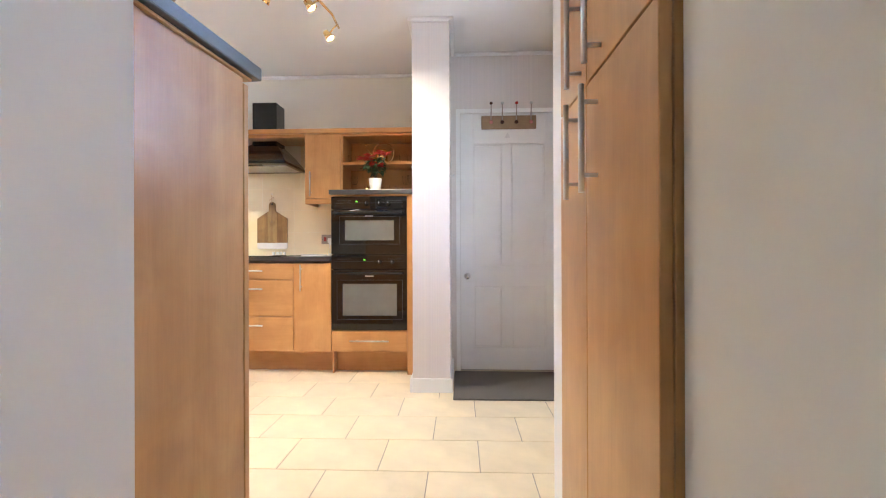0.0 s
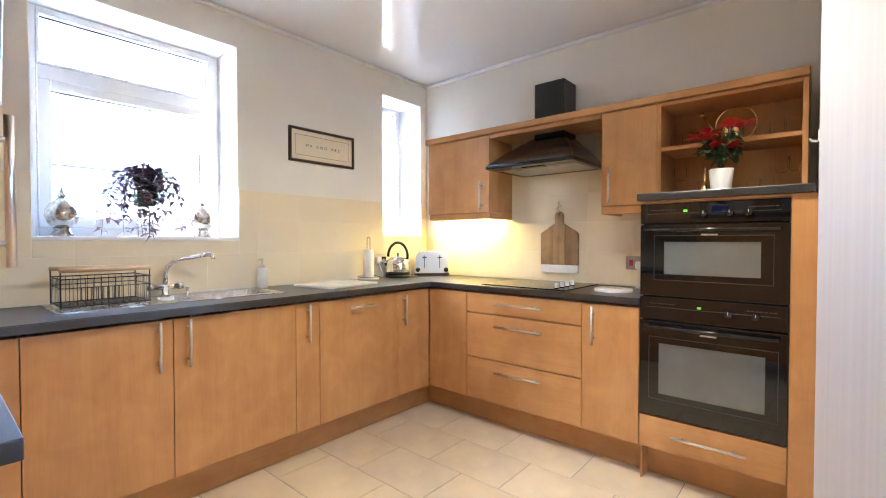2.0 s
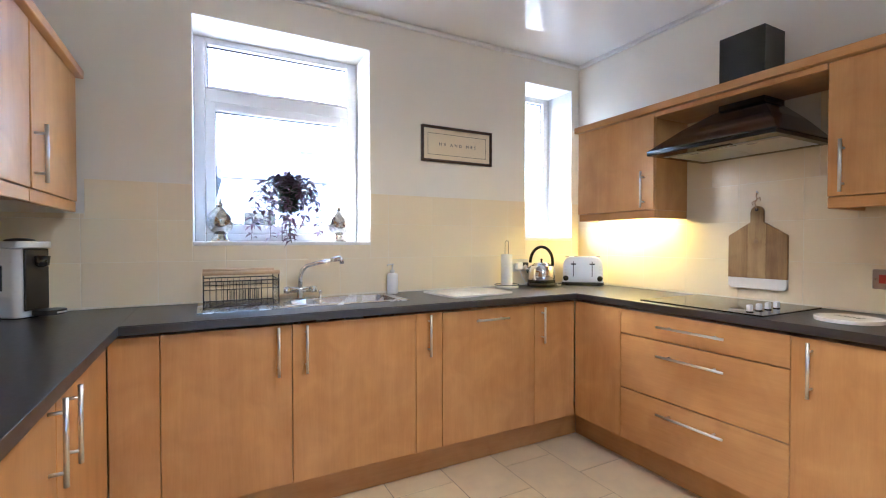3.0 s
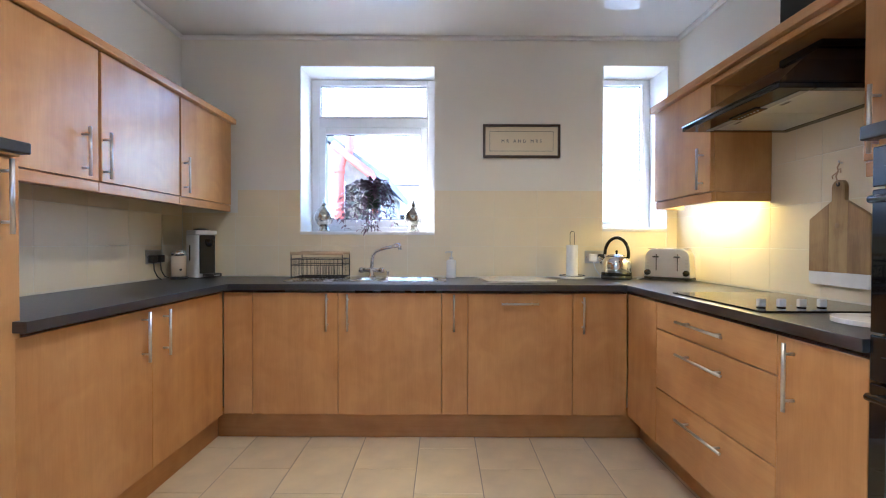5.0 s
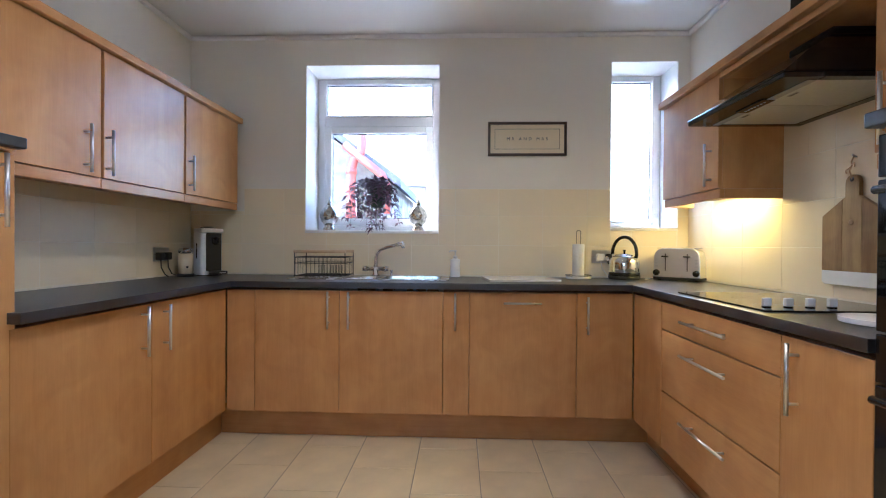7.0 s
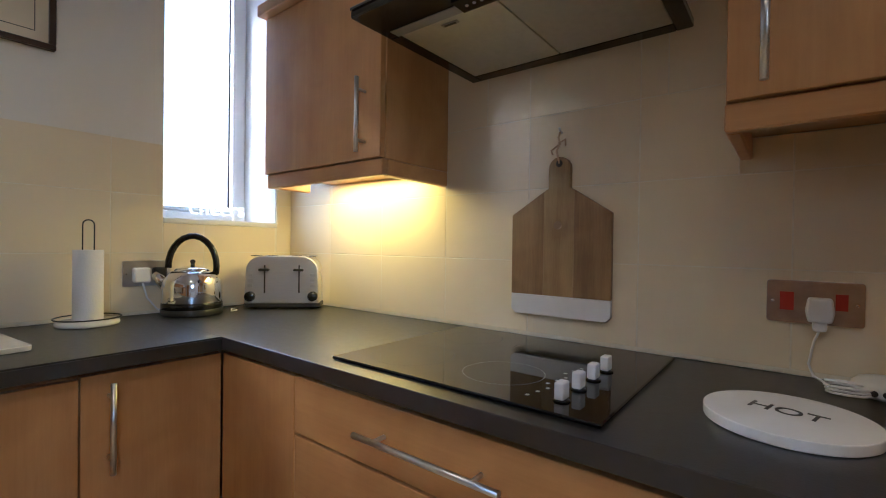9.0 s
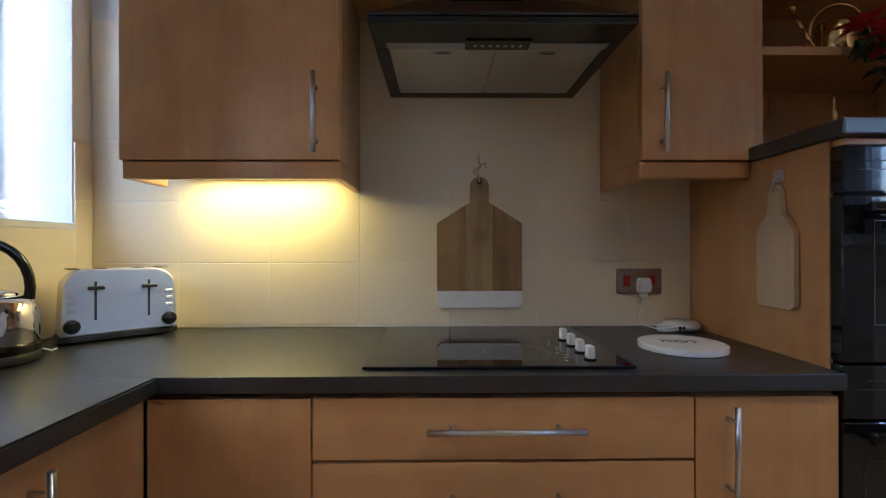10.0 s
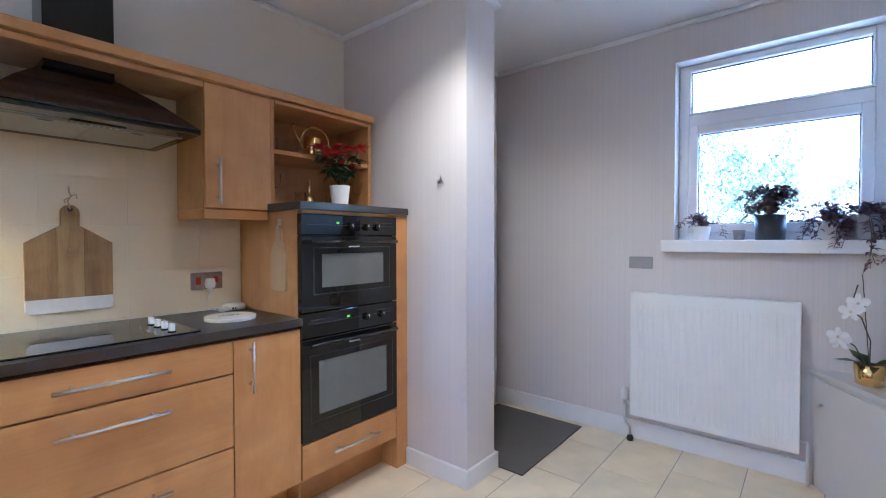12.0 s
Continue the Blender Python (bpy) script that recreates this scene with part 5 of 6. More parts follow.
# plant over the sink, on a little wire stand
st = thing("plant_stand", (-2.93, 2.30, W1[2]), "thin dark wire plant stand hidden under leaves", "plant stand")
for a in (0, 120, 240):
    x, y = -2.93 + 0.04 * math.cos(radians(a)), 2.30 + 0.04 * math.sin(radians(a))
    part("leg", tube(None, [(x, y, W1[2] + 0.0005), (x, y, W1[2] + 0.165)], 0.002, 6), M_WIRE, st)
part("ring", tube(None, [(-2.93 + 0.042 * math.cos(i * math.pi / 12), 2.30 + 0.042 * math.sin(i * math.pi / 12), W1[2] + 0.166) for i in range(24)], 0.0025, 6, True), M_WIRE, st)
inner = lambda o: Vector((max(-0.07, o.x * 0.9 + 0.03), o.y * 1.05 - 0.03, 0))
trailing_plant((-2.93, 2.30, W1[2] + 0.169), 0.062, 0.14, M_POTGREEN, "purple-leaved trailing plant in a dark green pot", 4, 36, 0.20, 0.37, 0.054, M_LEAFPURPLE, 0.085, 0.9, inner, 0.22)


def lantern(y):
    at = (-2.945, y, W1[2])
    k = 1.25
    o = thing("lantern", at, "small domed mercury-glass lantern on the sill", "lantern", "sill lanterns")

    def turned_part(name, profile, z, seg):
        part(name, lathe(None, [(r * k, h * k) for r, h in profile], (at[0], y, at[2] + 0.0005 + z * k), seg), M_MERC, o)

    turned_part("foot", [(0.034, 0), (0.036, 0.004), (0.03, 0.016), (0.024, 0.024), (0.027, 0.032), (0, 0.032)], 0.0, 24)
    turned_part("globe", [(0.026, 0), (0.044, 0.018), (0.053, 0.045), (0.050, 0.068), (0.036, 0.092), (0.02, 0.108), (0.01, 0.118), (0, 0.12)], 0.0325, 28)
    turned_part("finial", [(0.012, 0), (0.015, 0.008), (0.007, 0.018), (0.003, 0.036), (0, 0.042)], 0.148, 14)


lantern(1.955)
lantern(2.585)

# word in the narrow window; its white letters are given some emission
ch = thing("word_sign", (-2.94, 4.07, W2[2]), "clear acrylic sill sign with a white handwritten word", "sign")
part("acrylic", box(None, -2.945, 3.93, W2[2] + 0.0005, -2.94, 4.235, W2[2] + 0.10, 0.001), M_CLEAR, ch).visible_shadow = False
letters("lettering", "cheers", 0.085, M_LETTERGLOW, ch, flat(-2.936, 4.12, W2[2] + 0.05, "E"), 0.002)

# ---------------------------------------------------------------- on the oven tower and its shelves
rng = random.Random(11)
PO = (-0.555, 3.965, ZOT)
p = pot("poinsettia", PO, 0.052, 0.105, M_WHITE, "red poinsettia in a white pot on the oven tower", 0.78)
sbm, gbm, rbm = bmesh.new(), bmesh.new(), bmesh.new()
for i in range(9):
    a = i * 2 * math.pi / 9 + rng.uniform(-0.3, 0.3)
    r = rng.uniform(0.03, 0.13)
    head = Vector((PO[0] + r * math.cos(a), PO[1] + r * math.sin(a) * 0.85, ZOT + 0.262 + rng.uniform(-0.06, 0.06) - r * 0.2))
    base = Vector((PO[0], PO[1], ZOT + 0.095))
    tube(sbm, [base, base.lerp(head, 0.5) + Vector((0, 0, 0.015)), head], 0.0025, 5)
    for k in range(11):
        d = rand_dir(rng, -0.05, 0.55)
        leaf(rbm, head, d, Vector((0, 0, 1)), rng.uniform(0.05, 0.082), rng.uniform(0.026, 0.038))
    for k in range(8):
        q = base.lerp(head, rng.uniform(0.45, 0.9))
        d = rand_dir(rng, -0.55, 0.15)
        leaf(gbm, q, d, Vector((0, 0, 1)), rng.uniform(0.05, 0.085), rng.uniform(0.03, 0.042))
part("stem_tangle", sbm, M_STEM, p)
part("green_foliage", gbm, M_LEAFGREEN, p)
part("flower_head", rbm, M_REDLEAF, p, "bright red bracts")

ZS = 1.6925
wc = thing("watering_can", (-0.555, 4.21, ZS), "small brass watering can with a hoop handle", "watering can")
part("can", lathe(None, [(0.049, 0), (0.051, 0.003), (0.049, 0.112), (0.044, 0.122), (0.026, 0.126), (0.026, 0.118)], (-0.545, 4.21, ZS + 0.0005), 32), M_BRASS, wc)
part("rim_bead", tube(None, [(-0.545 + 0.051 * math.cos(i * math.pi / 12), 4.21 + 0.051 * math.sin(i * math.pi / 12), ZS + 0.008) for i in range(24)], 0.0025, 6, True), M_BRASS, wc)
part("hoop_handle", tube(None, [(-0.53 + 0.088 * math.cos(radians(a)), 4.21, ZS + 0.094 + 0.088 * math.sin(radians(a))) for a in range(-72, 190, 10)], 0.0042, 8), M_BRASS, wc)
part("spout", tube(None, [(-0.592, 4.21, ZS + 0.03), (-0.63, 4.205, ZS + 0.08), (-0.672, 4.2, ZS + 0.15)], [0.0085, 0.006, 0.005], 10), M_BRASS, wc)
part("rose", tube(None, [(-0.672, 4.2, ZS + 0.15), (-0.684, 4.199, ZS + 0.168)], [0.006, 0.015], 12), M_BRASS, wc)


def drinking_glass(x, y, z, r, h, stem=0.0):
    o = thing("glass", (x, y, z), "clear drinking glass on the shelf", "glass", "glasses on the shelves")
    if stem:
        part("foot", lathe(None, [(r * 0.85, 0), (r * 0.8, 0.002), (0.004, 0.006), (0.0035, stem), (0, stem)], (x, y, z + 0.0005), 18), M_CLEAR, o)
    part("bowl", lathe(None, [(r * 0.6, 0), (r * 0.98, h * 0.4), (r, h), (r - 0.0018, h), (r * 0.96 - 0.0018, h * 0.4), (r * 0.55, 0.004), (0, 0.004)], (x, y, z + stem + 0.001), 20, cap=False), M_CLEAR, o)


for x, y in ((-0.80, 4.2), (-0.735, 4.24), (-0.70, 4.17), (-0.42, 4.22), (-0.36, 4.18), (-0.30, 4.24)):
    drinking_glass(x, y, ZS, 0.03, 0.075)
ZB = ZOT + 0.0165
for x, y in ((-0.78, 4.2), (-0.34, 4.2), (-0.29, 4.15)):
    drinking_glass(x, y, ZB, 0.03, 0.07, 0.075)
for x, y in ((-0.66, 4.16), (-0.62, 4.22), (-0.45, 4.18), (-0.40, 4.25)):
    drinking_glass(x, y, ZB, 0.028, 0.06)
o = thing("brass_bell", (-0.645, 4.10, ZB), "small brass hand bell with a turned handle", "bell")
part("cup", lathe(None, [(0.026, 0), (0.024, 0.008), (0.018, 0.03), (0.008, 0.042), (0, 0.044)], (-0.645, 4.10, ZB + 0.0005), 20), M_BRASS, o)
part("bell_handle", lathe(None, [(0.006, 0), (0.004, 0.015), (0.008, 0.03), (0.004, 0.05), (0.003, 0.075), (0, 0.08)], (-0.645, 4.10, ZB + 0.045), 14), M_BRASS, o)

# ---------------------------------------------------------------- on the tall unit by the doorway
ZW = 1.4285
ds = thing("smart_display", (-0.925, 1.47, ZW + 0.0005), "tabletop smart display with a lit blue screen", "display", turn=-42)
tilt = Matrix.Translation((0, 0.03, 0.004)) @ pose(0, 0, 0, -18)
bm = prism(None, rounded(-0.088, 0.0, 0.088, 0.09, 0.01), 0.012, tilt @ Matrix(((-1, 0, 0, 0), (0, 0, 1, 0), (0, 1, 0, 0), (0, 0, 0, 1))), 0.002)
part("housing", bm, M_WHITE, ds, local=True)
part("screen", merge(bmesh.new(), box(None, -0.079, 0.0122, 0.010, 0.079, 0.0134, 0.081), tilt), M_SCREEN, ds, "lit blue screen", local=True)
part("time_bars", merge(bmesh.new(), box(box(None, 0.02, 0.0134, 0.03, 0.032, 0.0142, 0.05), 0.04, 0.0134, 0.03, 0.052, 0.0142, 0.05), tilt), M_PETALW, ds, local=True)
part("foot", prism(None, rounded(-0.05, -0.04, 0.05, 0.03, 0.02), 0.02), M_POTGREY, ds, local=True)

rng = random.Random(5)
vs = thing("flower_vase", (-0.90, 1.33, ZW), "pink roses in a small glass vase", "vase")
part("vase", lathe(None, [(0.035, 0), (0.04, 0.004), (0.045, 0.08), (0.03, 0.14), (0.036, 0.16), (0.033, 0.16), (0.027, 0.14), (0.04, 0.08), (0.034, 0.01), (0, 0.01)], (-0.90, 1.33, ZW + 0.0005), 24), M_CLEAR, vs)
sbm, gbm = bmesh.new(), bmesh.new()
for hx, hy, hz in ((-1.02, 1.45, 1.77), (-0.985, 1.44, 1.735), (-1.015, 1.465, 1.69), (-0.93, 1.38, 1.80), (-0.88, 1.30, 1.76)):
    tube(sbm, [(-0.90, 1.33, ZW + 0.02), ((hx - 0.90) / 2, (hy + 1.33) / 2, (hz + ZW) / 2 + 0.02), (hx, hy, hz)], 0.002, 5)
    for k in range(6):
        f = rng.uniform(0.55, 0.9)
        leaf(gbm, Vector((-0.90, 1.33, ZW + 0.05)).lerp(Vector((hx, hy, hz)), f), rand_dir(rng, -0.4, 0.4), Vector((0, 0, 1)), 0.05, 0.026)
    rose = bmesh.new()
    for ring, (n, r, zz, ln) in enumerate(((3, 0.006, 0.014, 0.03), (5, 0.015, 0.008, 0.036), (6, 0.024, 0.002, 0.038), (7, 0.032, -0.004, 0.036))):
        for k in range(n):
            a = k * 2 * math.pi / n + ring * 0.5
            d = Vector((math.cos(a), math.sin(a), 0))
            leaf(rose, Vector((hx, hy, hz)) + d * r * 0.5, d * (0.2 + 0.25 * ring) + Vector((0, 0, 1)), -d, ln, 0.044, 0.35)
    part("rose", rose, M_PETALP, vs, "pink rose head")
part("stem_tangle", sbm, M_LEAFGREEN, vs)
part("foliage", gbm, M_LEAFGREEN, vs)

bk = thing("wicker_basket", (-0.56, 1.27, ZW), "round woven wicker basket on the tall unit", "basket")
bm = bmesh.new()
for k in range(9):
    r = 0.095 + 0.004 * math.sin(k)
    tube(bm, [(-0.56 + (r + 0.004 * (-1) ** (i + k)) * math.cos(i * math.pi / 18), 1.27 + (r + 0.004 * (-1) ** (i + k)) * math.sin(i * math.pi / 18), ZW + 0.012 + 0.02 * k) for i in range(36)], 0.0095, 6, True)
part("weave", bm, M_WICKER, bk)
part("base", lathe(None, [(0.09, 0), (0.09, 0.006), (0, 0.006)], (-0.56, 1.27, ZW + 0.0005), 24), M_WICKER, bk)

# ---------------------------------------------------------------- door in the alcove
dr = thing("door_1", ((D0 + D1) / 2, Y_DOOR, 0.008), "closed white panelled door with a glass knob", "door", kind="structure")
YD = Y_DOOR - 0.008
part("leaf_core", box(None, D0 + 0.002, YD + 0.012, 0.008, D1 - 0.002, YD + 0.036, DH), M_DOOR, dr)
sl, sr = 0.105, 0.095
mids = (0.452, 0.530)
bm = box(None, D0 + 0.002, YD, 0.008, D0 + sl, YD + 0.0118, DH, 0.002)
box(bm, D1 - sr, YD, 0.008, D1 - 0.002, YD + 0.0118, DH, 0.002)
part("stiles", bm, M_DOOR, dr)
part("top_rail", box(None, D0 + sl, YD, 1.80, D1 - sr, YD + 0.0118, DH, 0.002), M_DOOR, dr)
part("lock_rail", box(None, D0 + sl, YD, 0.668, D1 - sr, YD + 0.0118, 0.828, 0.002), M_DOOR, dr)
part("bottom_rail", box(None, D0 + sl, YD, 0.008, D1 - sr, YD + 0.0118, 0.185, 0.002), M_DOOR, dr)
for a, b in ((0.185, 0.668), (0.828, 1.80)):
    part("muntin", box(None, mids[0], YD, a, mids[1], YD + 0.0118, b, 0.002), M_DOOR, dr)
    for x0, x1 in ((D0 + sl, mids[0]), (mids[1], D1 - sr)):
        g = 0.012
        bm = bmesh.new()
        for q in ((x0, a, x1, a + g), (x0, b - g, x1, b), (x0, a + g, x0 + g, b - g), (x1 - g, a + g, x1, b - g)):
            box(bm, q[0], YD + 0.005, q[1], q[2], YD + 0.0119, q[3], 0.003)
        part("panel_moulding", bm, M_DOOR, dr)
kb = part("door_knob", lathe(None, [(0.022, 0), (0.022, 0.004), (0.009, 0.008), (0.009, 0.025), (0.024, 0.036), (0.027, 0.05), (0.018, 0.062), (0, 0.064)], m=Matrix.Translation((0.178, YD - 0.0005, 0.752)) @ pose(0, 0, 0, 90), seg=24), M_CHROME, dr, "faceted glass and chrome knob")
for z in (1.77, 0.315):
    part("hinge", tube(None, [(D1 - 0.002, YD - 0.004, z - 0.06), (D1 - 0.002, YD - 0.004, z + 0.06)], 0.006, 10), M_SATIN, dr)
bm = box(None, D0 - 0.034, Y_DOOR - 0.018, 0, D0 - 0.001, Y_DOOR - 0.001, DH + 0.036, 0.004, 2)
box(bm, D1 + 0.001, Y_DOOR - 0.018, 0, D1 + 0.034, Y_DOOR - 0.001, DH + 0.036, 0.004, 2)
box(bm, D0 - 0.001, Y_DOOR - 0.018, DH + 0.003, D1 + 0.001, Y_DOOR - 0.001, DH + 0.036, 0.004, 2)
structure("trim_architrave", bm, M_TRIM, "white painted door architrave")
hr = thing("hook_rack", (0.51, YD - 0.009, 1.903), "rustic wooden rack with four coloured ceramic coat hooks", "coat rack")
part("board", box(None, 0.294, YD - 0.02, 1.913, 0.724, YD - 0.0008, 2.017, 0.003), M_DRIFT, hr)
M_H = [surface("hook_ball_%s" % n, c, rough=0.2) for n, c in (("brown", (0.07, 0.03, 0.02)), ("clear", (0.6, 0.6, 0.58)), ("red", (0.4, 0.03, 0.03)), ("pink", (0.6, 0.25, 0.22)))]
for i, x in enumerate((0.369, 0.457, 0.567, 0.681)):
    hk = part("hook", tube(None, [(x, YD - 0.02, 1.955), (x, YD - 0.03, 1.965), (x, YD - 0.032, 2.02), (x, YD - 0.045, 2.07), (x, YD - 0.05, 2.095)], 0.0045, 8), M_COPPER, hr)
    part("upper_ball", lathe(None, [(0.004, 0), (0.011, 0.005), (0.013, 0.012), (0.009, 0.02), (0, 0.023)], (x, YD - 0.05, 2.095), 16), M_H[(0, 1, 2, 1)[i]], hk)
    part("lower_ball", lathe(None, [(0.004, 0), (0.013, 0.005), (0.015, 0.013), (0.01, 0.021), (0, 0.023)], m=Matrix.Translation((x, YD - 0.021, 1.962)) @ pose(0, 0, 0, 90), seg=16), M_H[(3, 0, 0, 3)[i]], hk)


def tri_hook(name, m, label):
    """A small triangular steel hook; m takes x along, y up and z out."""
    o = thing(name, m.translation, label, "hook")
    part("plate", prism(None, [(-0.024, 0), (0.024, 0), (0, 0.045)], 0.004, m, 0.001), M_SATIN, o)
    part("peg", tube(None, [m @ Vector((0, 0.006, 0.003)), m @ Vector((0, 0.004, 0.022)), m @ Vector((0, 0.016, 0.028))], 0.004, 8), M_SATIN, o)
    return o


tri_hook("adhesive_hook", flat(0.50, YD - 0.0006, 1.845, "S"), "small grey triangular hook on the door")
tri_hook("adhesive_hook", flat(NIB[0] - 0.0006, 3.587, 1.545, "W"), "small steel triangular hook on the papered wall")
solo("adhesive_hook", tube(None, [(NIB[1] + 0.001, 3.66, 1.50), (NIB[1] + 0.02, 3.66, 1.495), (NIB[1] + 0.028, 3.66, 1.51)], 0.005, 8), M_SATIN, "small steel peg hook on the wall end", "hook", at=(NIB[1], 3.66, 1.50))
solo("door_mat", box(None, 0.076, 3.258, 0.001, 0.872, 3.915, 0.011, 0.003), M_MAT, "flat grey-brown door mat on the tiles", "mat")

# ---------------------------------------------------------------- radiator
rd = thing("radiator", (0.9, 2.545, 0.18), "white enamelled panel radiator on the papered wall", "radiator")
RYA, RYB, RZA, RZB, RXF = 2.130, 2.948, 0.168, 0.931, 0.868
bm = bmesh.new()
n = 27
pitch = (RYB - RYA - 0.05) / n
prof = [(RYA, 0.0), (RYA + 0.022, 0.0)]
for i in range(n):
    a = RYA + 0.025 + i * pitch
    prof += [(a + pitch * 0.12, 0.0026), (a + pitch * 0.40, 0.0026), (a + pitch * 0.55, 0.0), (a + pitch * 0.95, 0.0)]
prof += [(RYB, 0.0)]
zs = [(RZA, 0.0), (RZA + 0.03, 0.0), (RZA + 0.05, 1.0), (RZB - 0.075, 1.0), (RZB - 0.05, 0.0), (RZB - 0.003, 0.0)]
rows = [[bm.verts.new((RXF + d * f, y, z)) for y, d in prof] for z, f in zs]
for p, q in zip(rows, rows[1:]):
    for i in range(len(prof) - 1):
        bm.faces.new((p[i], q[i], q[i + 1], p[i + 1]))
bmesh.ops.recalc_face_normals(bm, faces=bm.faces)
part("front_panel", bm, M_RADIATOR, rd)
part("back_panel", box(None, RXF + 0.007, RYA, RZA, XE - 0.02, RYB, RZB - 0.006, 0.002), M_RADIATOR, rd)
bm = box(None, RXF - 0.001, RYA - 0.003, RZB - 0.004, XE - 0.018, RYB + 0.003, RZB, 0.001)
part("top_grille", bm, M_RADIATOR, rd)
for y in (RYA - 0.003, RYB + 0.0005):
    part("end_cap", box(None, RXF - 0.001, y, RZA + 0.01, XE - 0.018, y + 0.0025, RZB - 0.004, 0.0008), M_RADIATOR, rd)
part("bracket", box(None, XE - 0.0195, 2.30, 0.3, XE - 0.001, 2.34, 0.8), M_RADIATOR, rd)
part("bracket", box(None, XE - 0.0195, 2.75, 0.3, XE - 0.001, 2.79, 0.8), M_RADIATOR, rd)
bm = tube(None, [(0.905, RYB + 0.003, 0.225), (0.905, RYB + 0.045, 0.225)], 0.011, 12)
tube(bm, [(0.905, RYB + 0.045, 0.24), (0.905, RYB + 0.045, 0.12), (0.89, RYB + 0.03, 0.10), (0.885, RYB + 0.01, 0.085), (0.885, RYB + 0.005, 0.03)], 0.0085, 10)
part("valve", bm, M_SATIN, rd)
part("valve_head", lathe(None, [(0.017, 0), (0.02, 0.01), (0.02, 0.06), (0.014, 0.072), (0, 0.073)], (0.905, RYB + 0.045, 0.245), 20), M_WHITE, rd, "white thermostat head")
part("pipe_collar", lathe(None, [(0.02, 0), (0.02, 0.02), (0.012, 0.035), (0, 0.036)], (0.885, RYB + 0.005, 0.0005), 16), M_RUBBER, rd)
part("lockshield", tube(None, [(0.905, RYA - 0.003, 0.225), (0.905, RYA - 0.035, 0.225), (0.905, RYA - 0.036, 0.20), (0.905, RYA - 0.036, 0.004)], 0.008, 10), M_WHITE, rd)

# ---------------------------------------------------------------- corner cupboard and orchid
cc = thing("corner_cupboard", (0.80, 1.90, 0.0), "low pale corner cupboard with a slanted door", "cupboard")
tri = [(0.947, 2.075), (0.947, 1.778), (0.448, 1.778)]
part("body", prism(None, tri, 0.575, None, 0.001), M_GREYW, cc)
part("top_board", prism(None, [(0.948, 2.10), (0.948, 1.777), (0.437, 1.777), (0.437, 1.785)], 0.024, Matrix.Translation((0, 0, 0.5755)), 0.003), M_GREYW, cc)
A, B = Vector((0.947, 2.075, 0)), Vector((0.448, 1.778, 0))
u = (B - A).normalized()
nrm = Vector((u.y, -u.x, 0)) * (1 if Vector((u.y, -u.x, 0)).dot(Vector((-1, 1, 0))) > 0 else -1)
fm = Matrix.Identity(4)
fm.col[0][:3], fm.col[1][:3], fm.col[2][:3], fm.col[3][:3] = u, (0, 0, 1), nrm, A + nrm * 0.0006
dd = part("door", prism(None, [(0.05, 0.03), (0.53, 0.03), (0.53, 0.555), (0.05, 0.555)], 0.014, fm, 0.002), M_GREYW, cc)
part("knob", lathe(None, [(0.006, 0), (0.006, 0.012), (0.012, 0.016), (0.011, 0.024), (0, 0.026)], m=fm @ Matrix.Translation((0.09, 0.44, 0.0142)), seg=16), M_SATIN, dd)

rng = random.Random(21)
ZO = 0.6
OP = Vector((0.765, 1.885, ZO))
orc = thing("orchid", OP, "white orchid with two arching stems in a gold pot", "plant")
part("pot", lathe(None, [(0.045, 0), (0.048, 0.003), (0.056, 0.09), (0.052, 0.09), (0.05, 0.08), (0, 0.08)], OP + Vector((0, 0, 0.0005)), 28), M_BRASS, orc, "ribbed gold pot")
bm = bmesh.new()
for a, ln in ((200, 0.19), (130, 0.16), (20, 0.17), (290, 0.15)):
    d = Vector((math.cos(radians(a)), math.sin(radians(a)), 0.35))
    for k in range(2):
        leaf(bm, OP + Vector((0, 0, 0.08)) + d * 0.01 * k, d, Vector((0, 0, 1)), ln, 0.06, 0.12)
part("foliage", bm, M_LEAFGREEN, orc)
tips = [Vector((0.70, 1.955, 0.93)), Vector((0.72, 1.995, 0.81)), Vector((0.705, 1.93, 0.97)), Vector((0.735, 1.985, 0.79))]
part("stem_tangle", tube(tube(None, [OP + Vector((0, 0, 0.08)), OP + Vector((-0.03, 0.0, 0.2)), OP + Vector((-0.02, 0.03, 0.30)), tips[0] + Vector((0.02, 0, 0.01)), tips[2] + Vector((0.02, 0.0, 0.08))], 0.0028, 6),
                      [OP + Vector((0, 0.01, 0.08)), OP + Vector((-0.02, 0.05, 0.17)), tips[1] + Vector((0.015, 0, 0))], 0.0026, 6), M_STEM, orc)
part("stake", tube(None, [OP + Vector((0.01, 0, 0.08)), OP + Vector((-0.03, 0.03, 0.50))], 0.002, 6), M_STEM, orc)
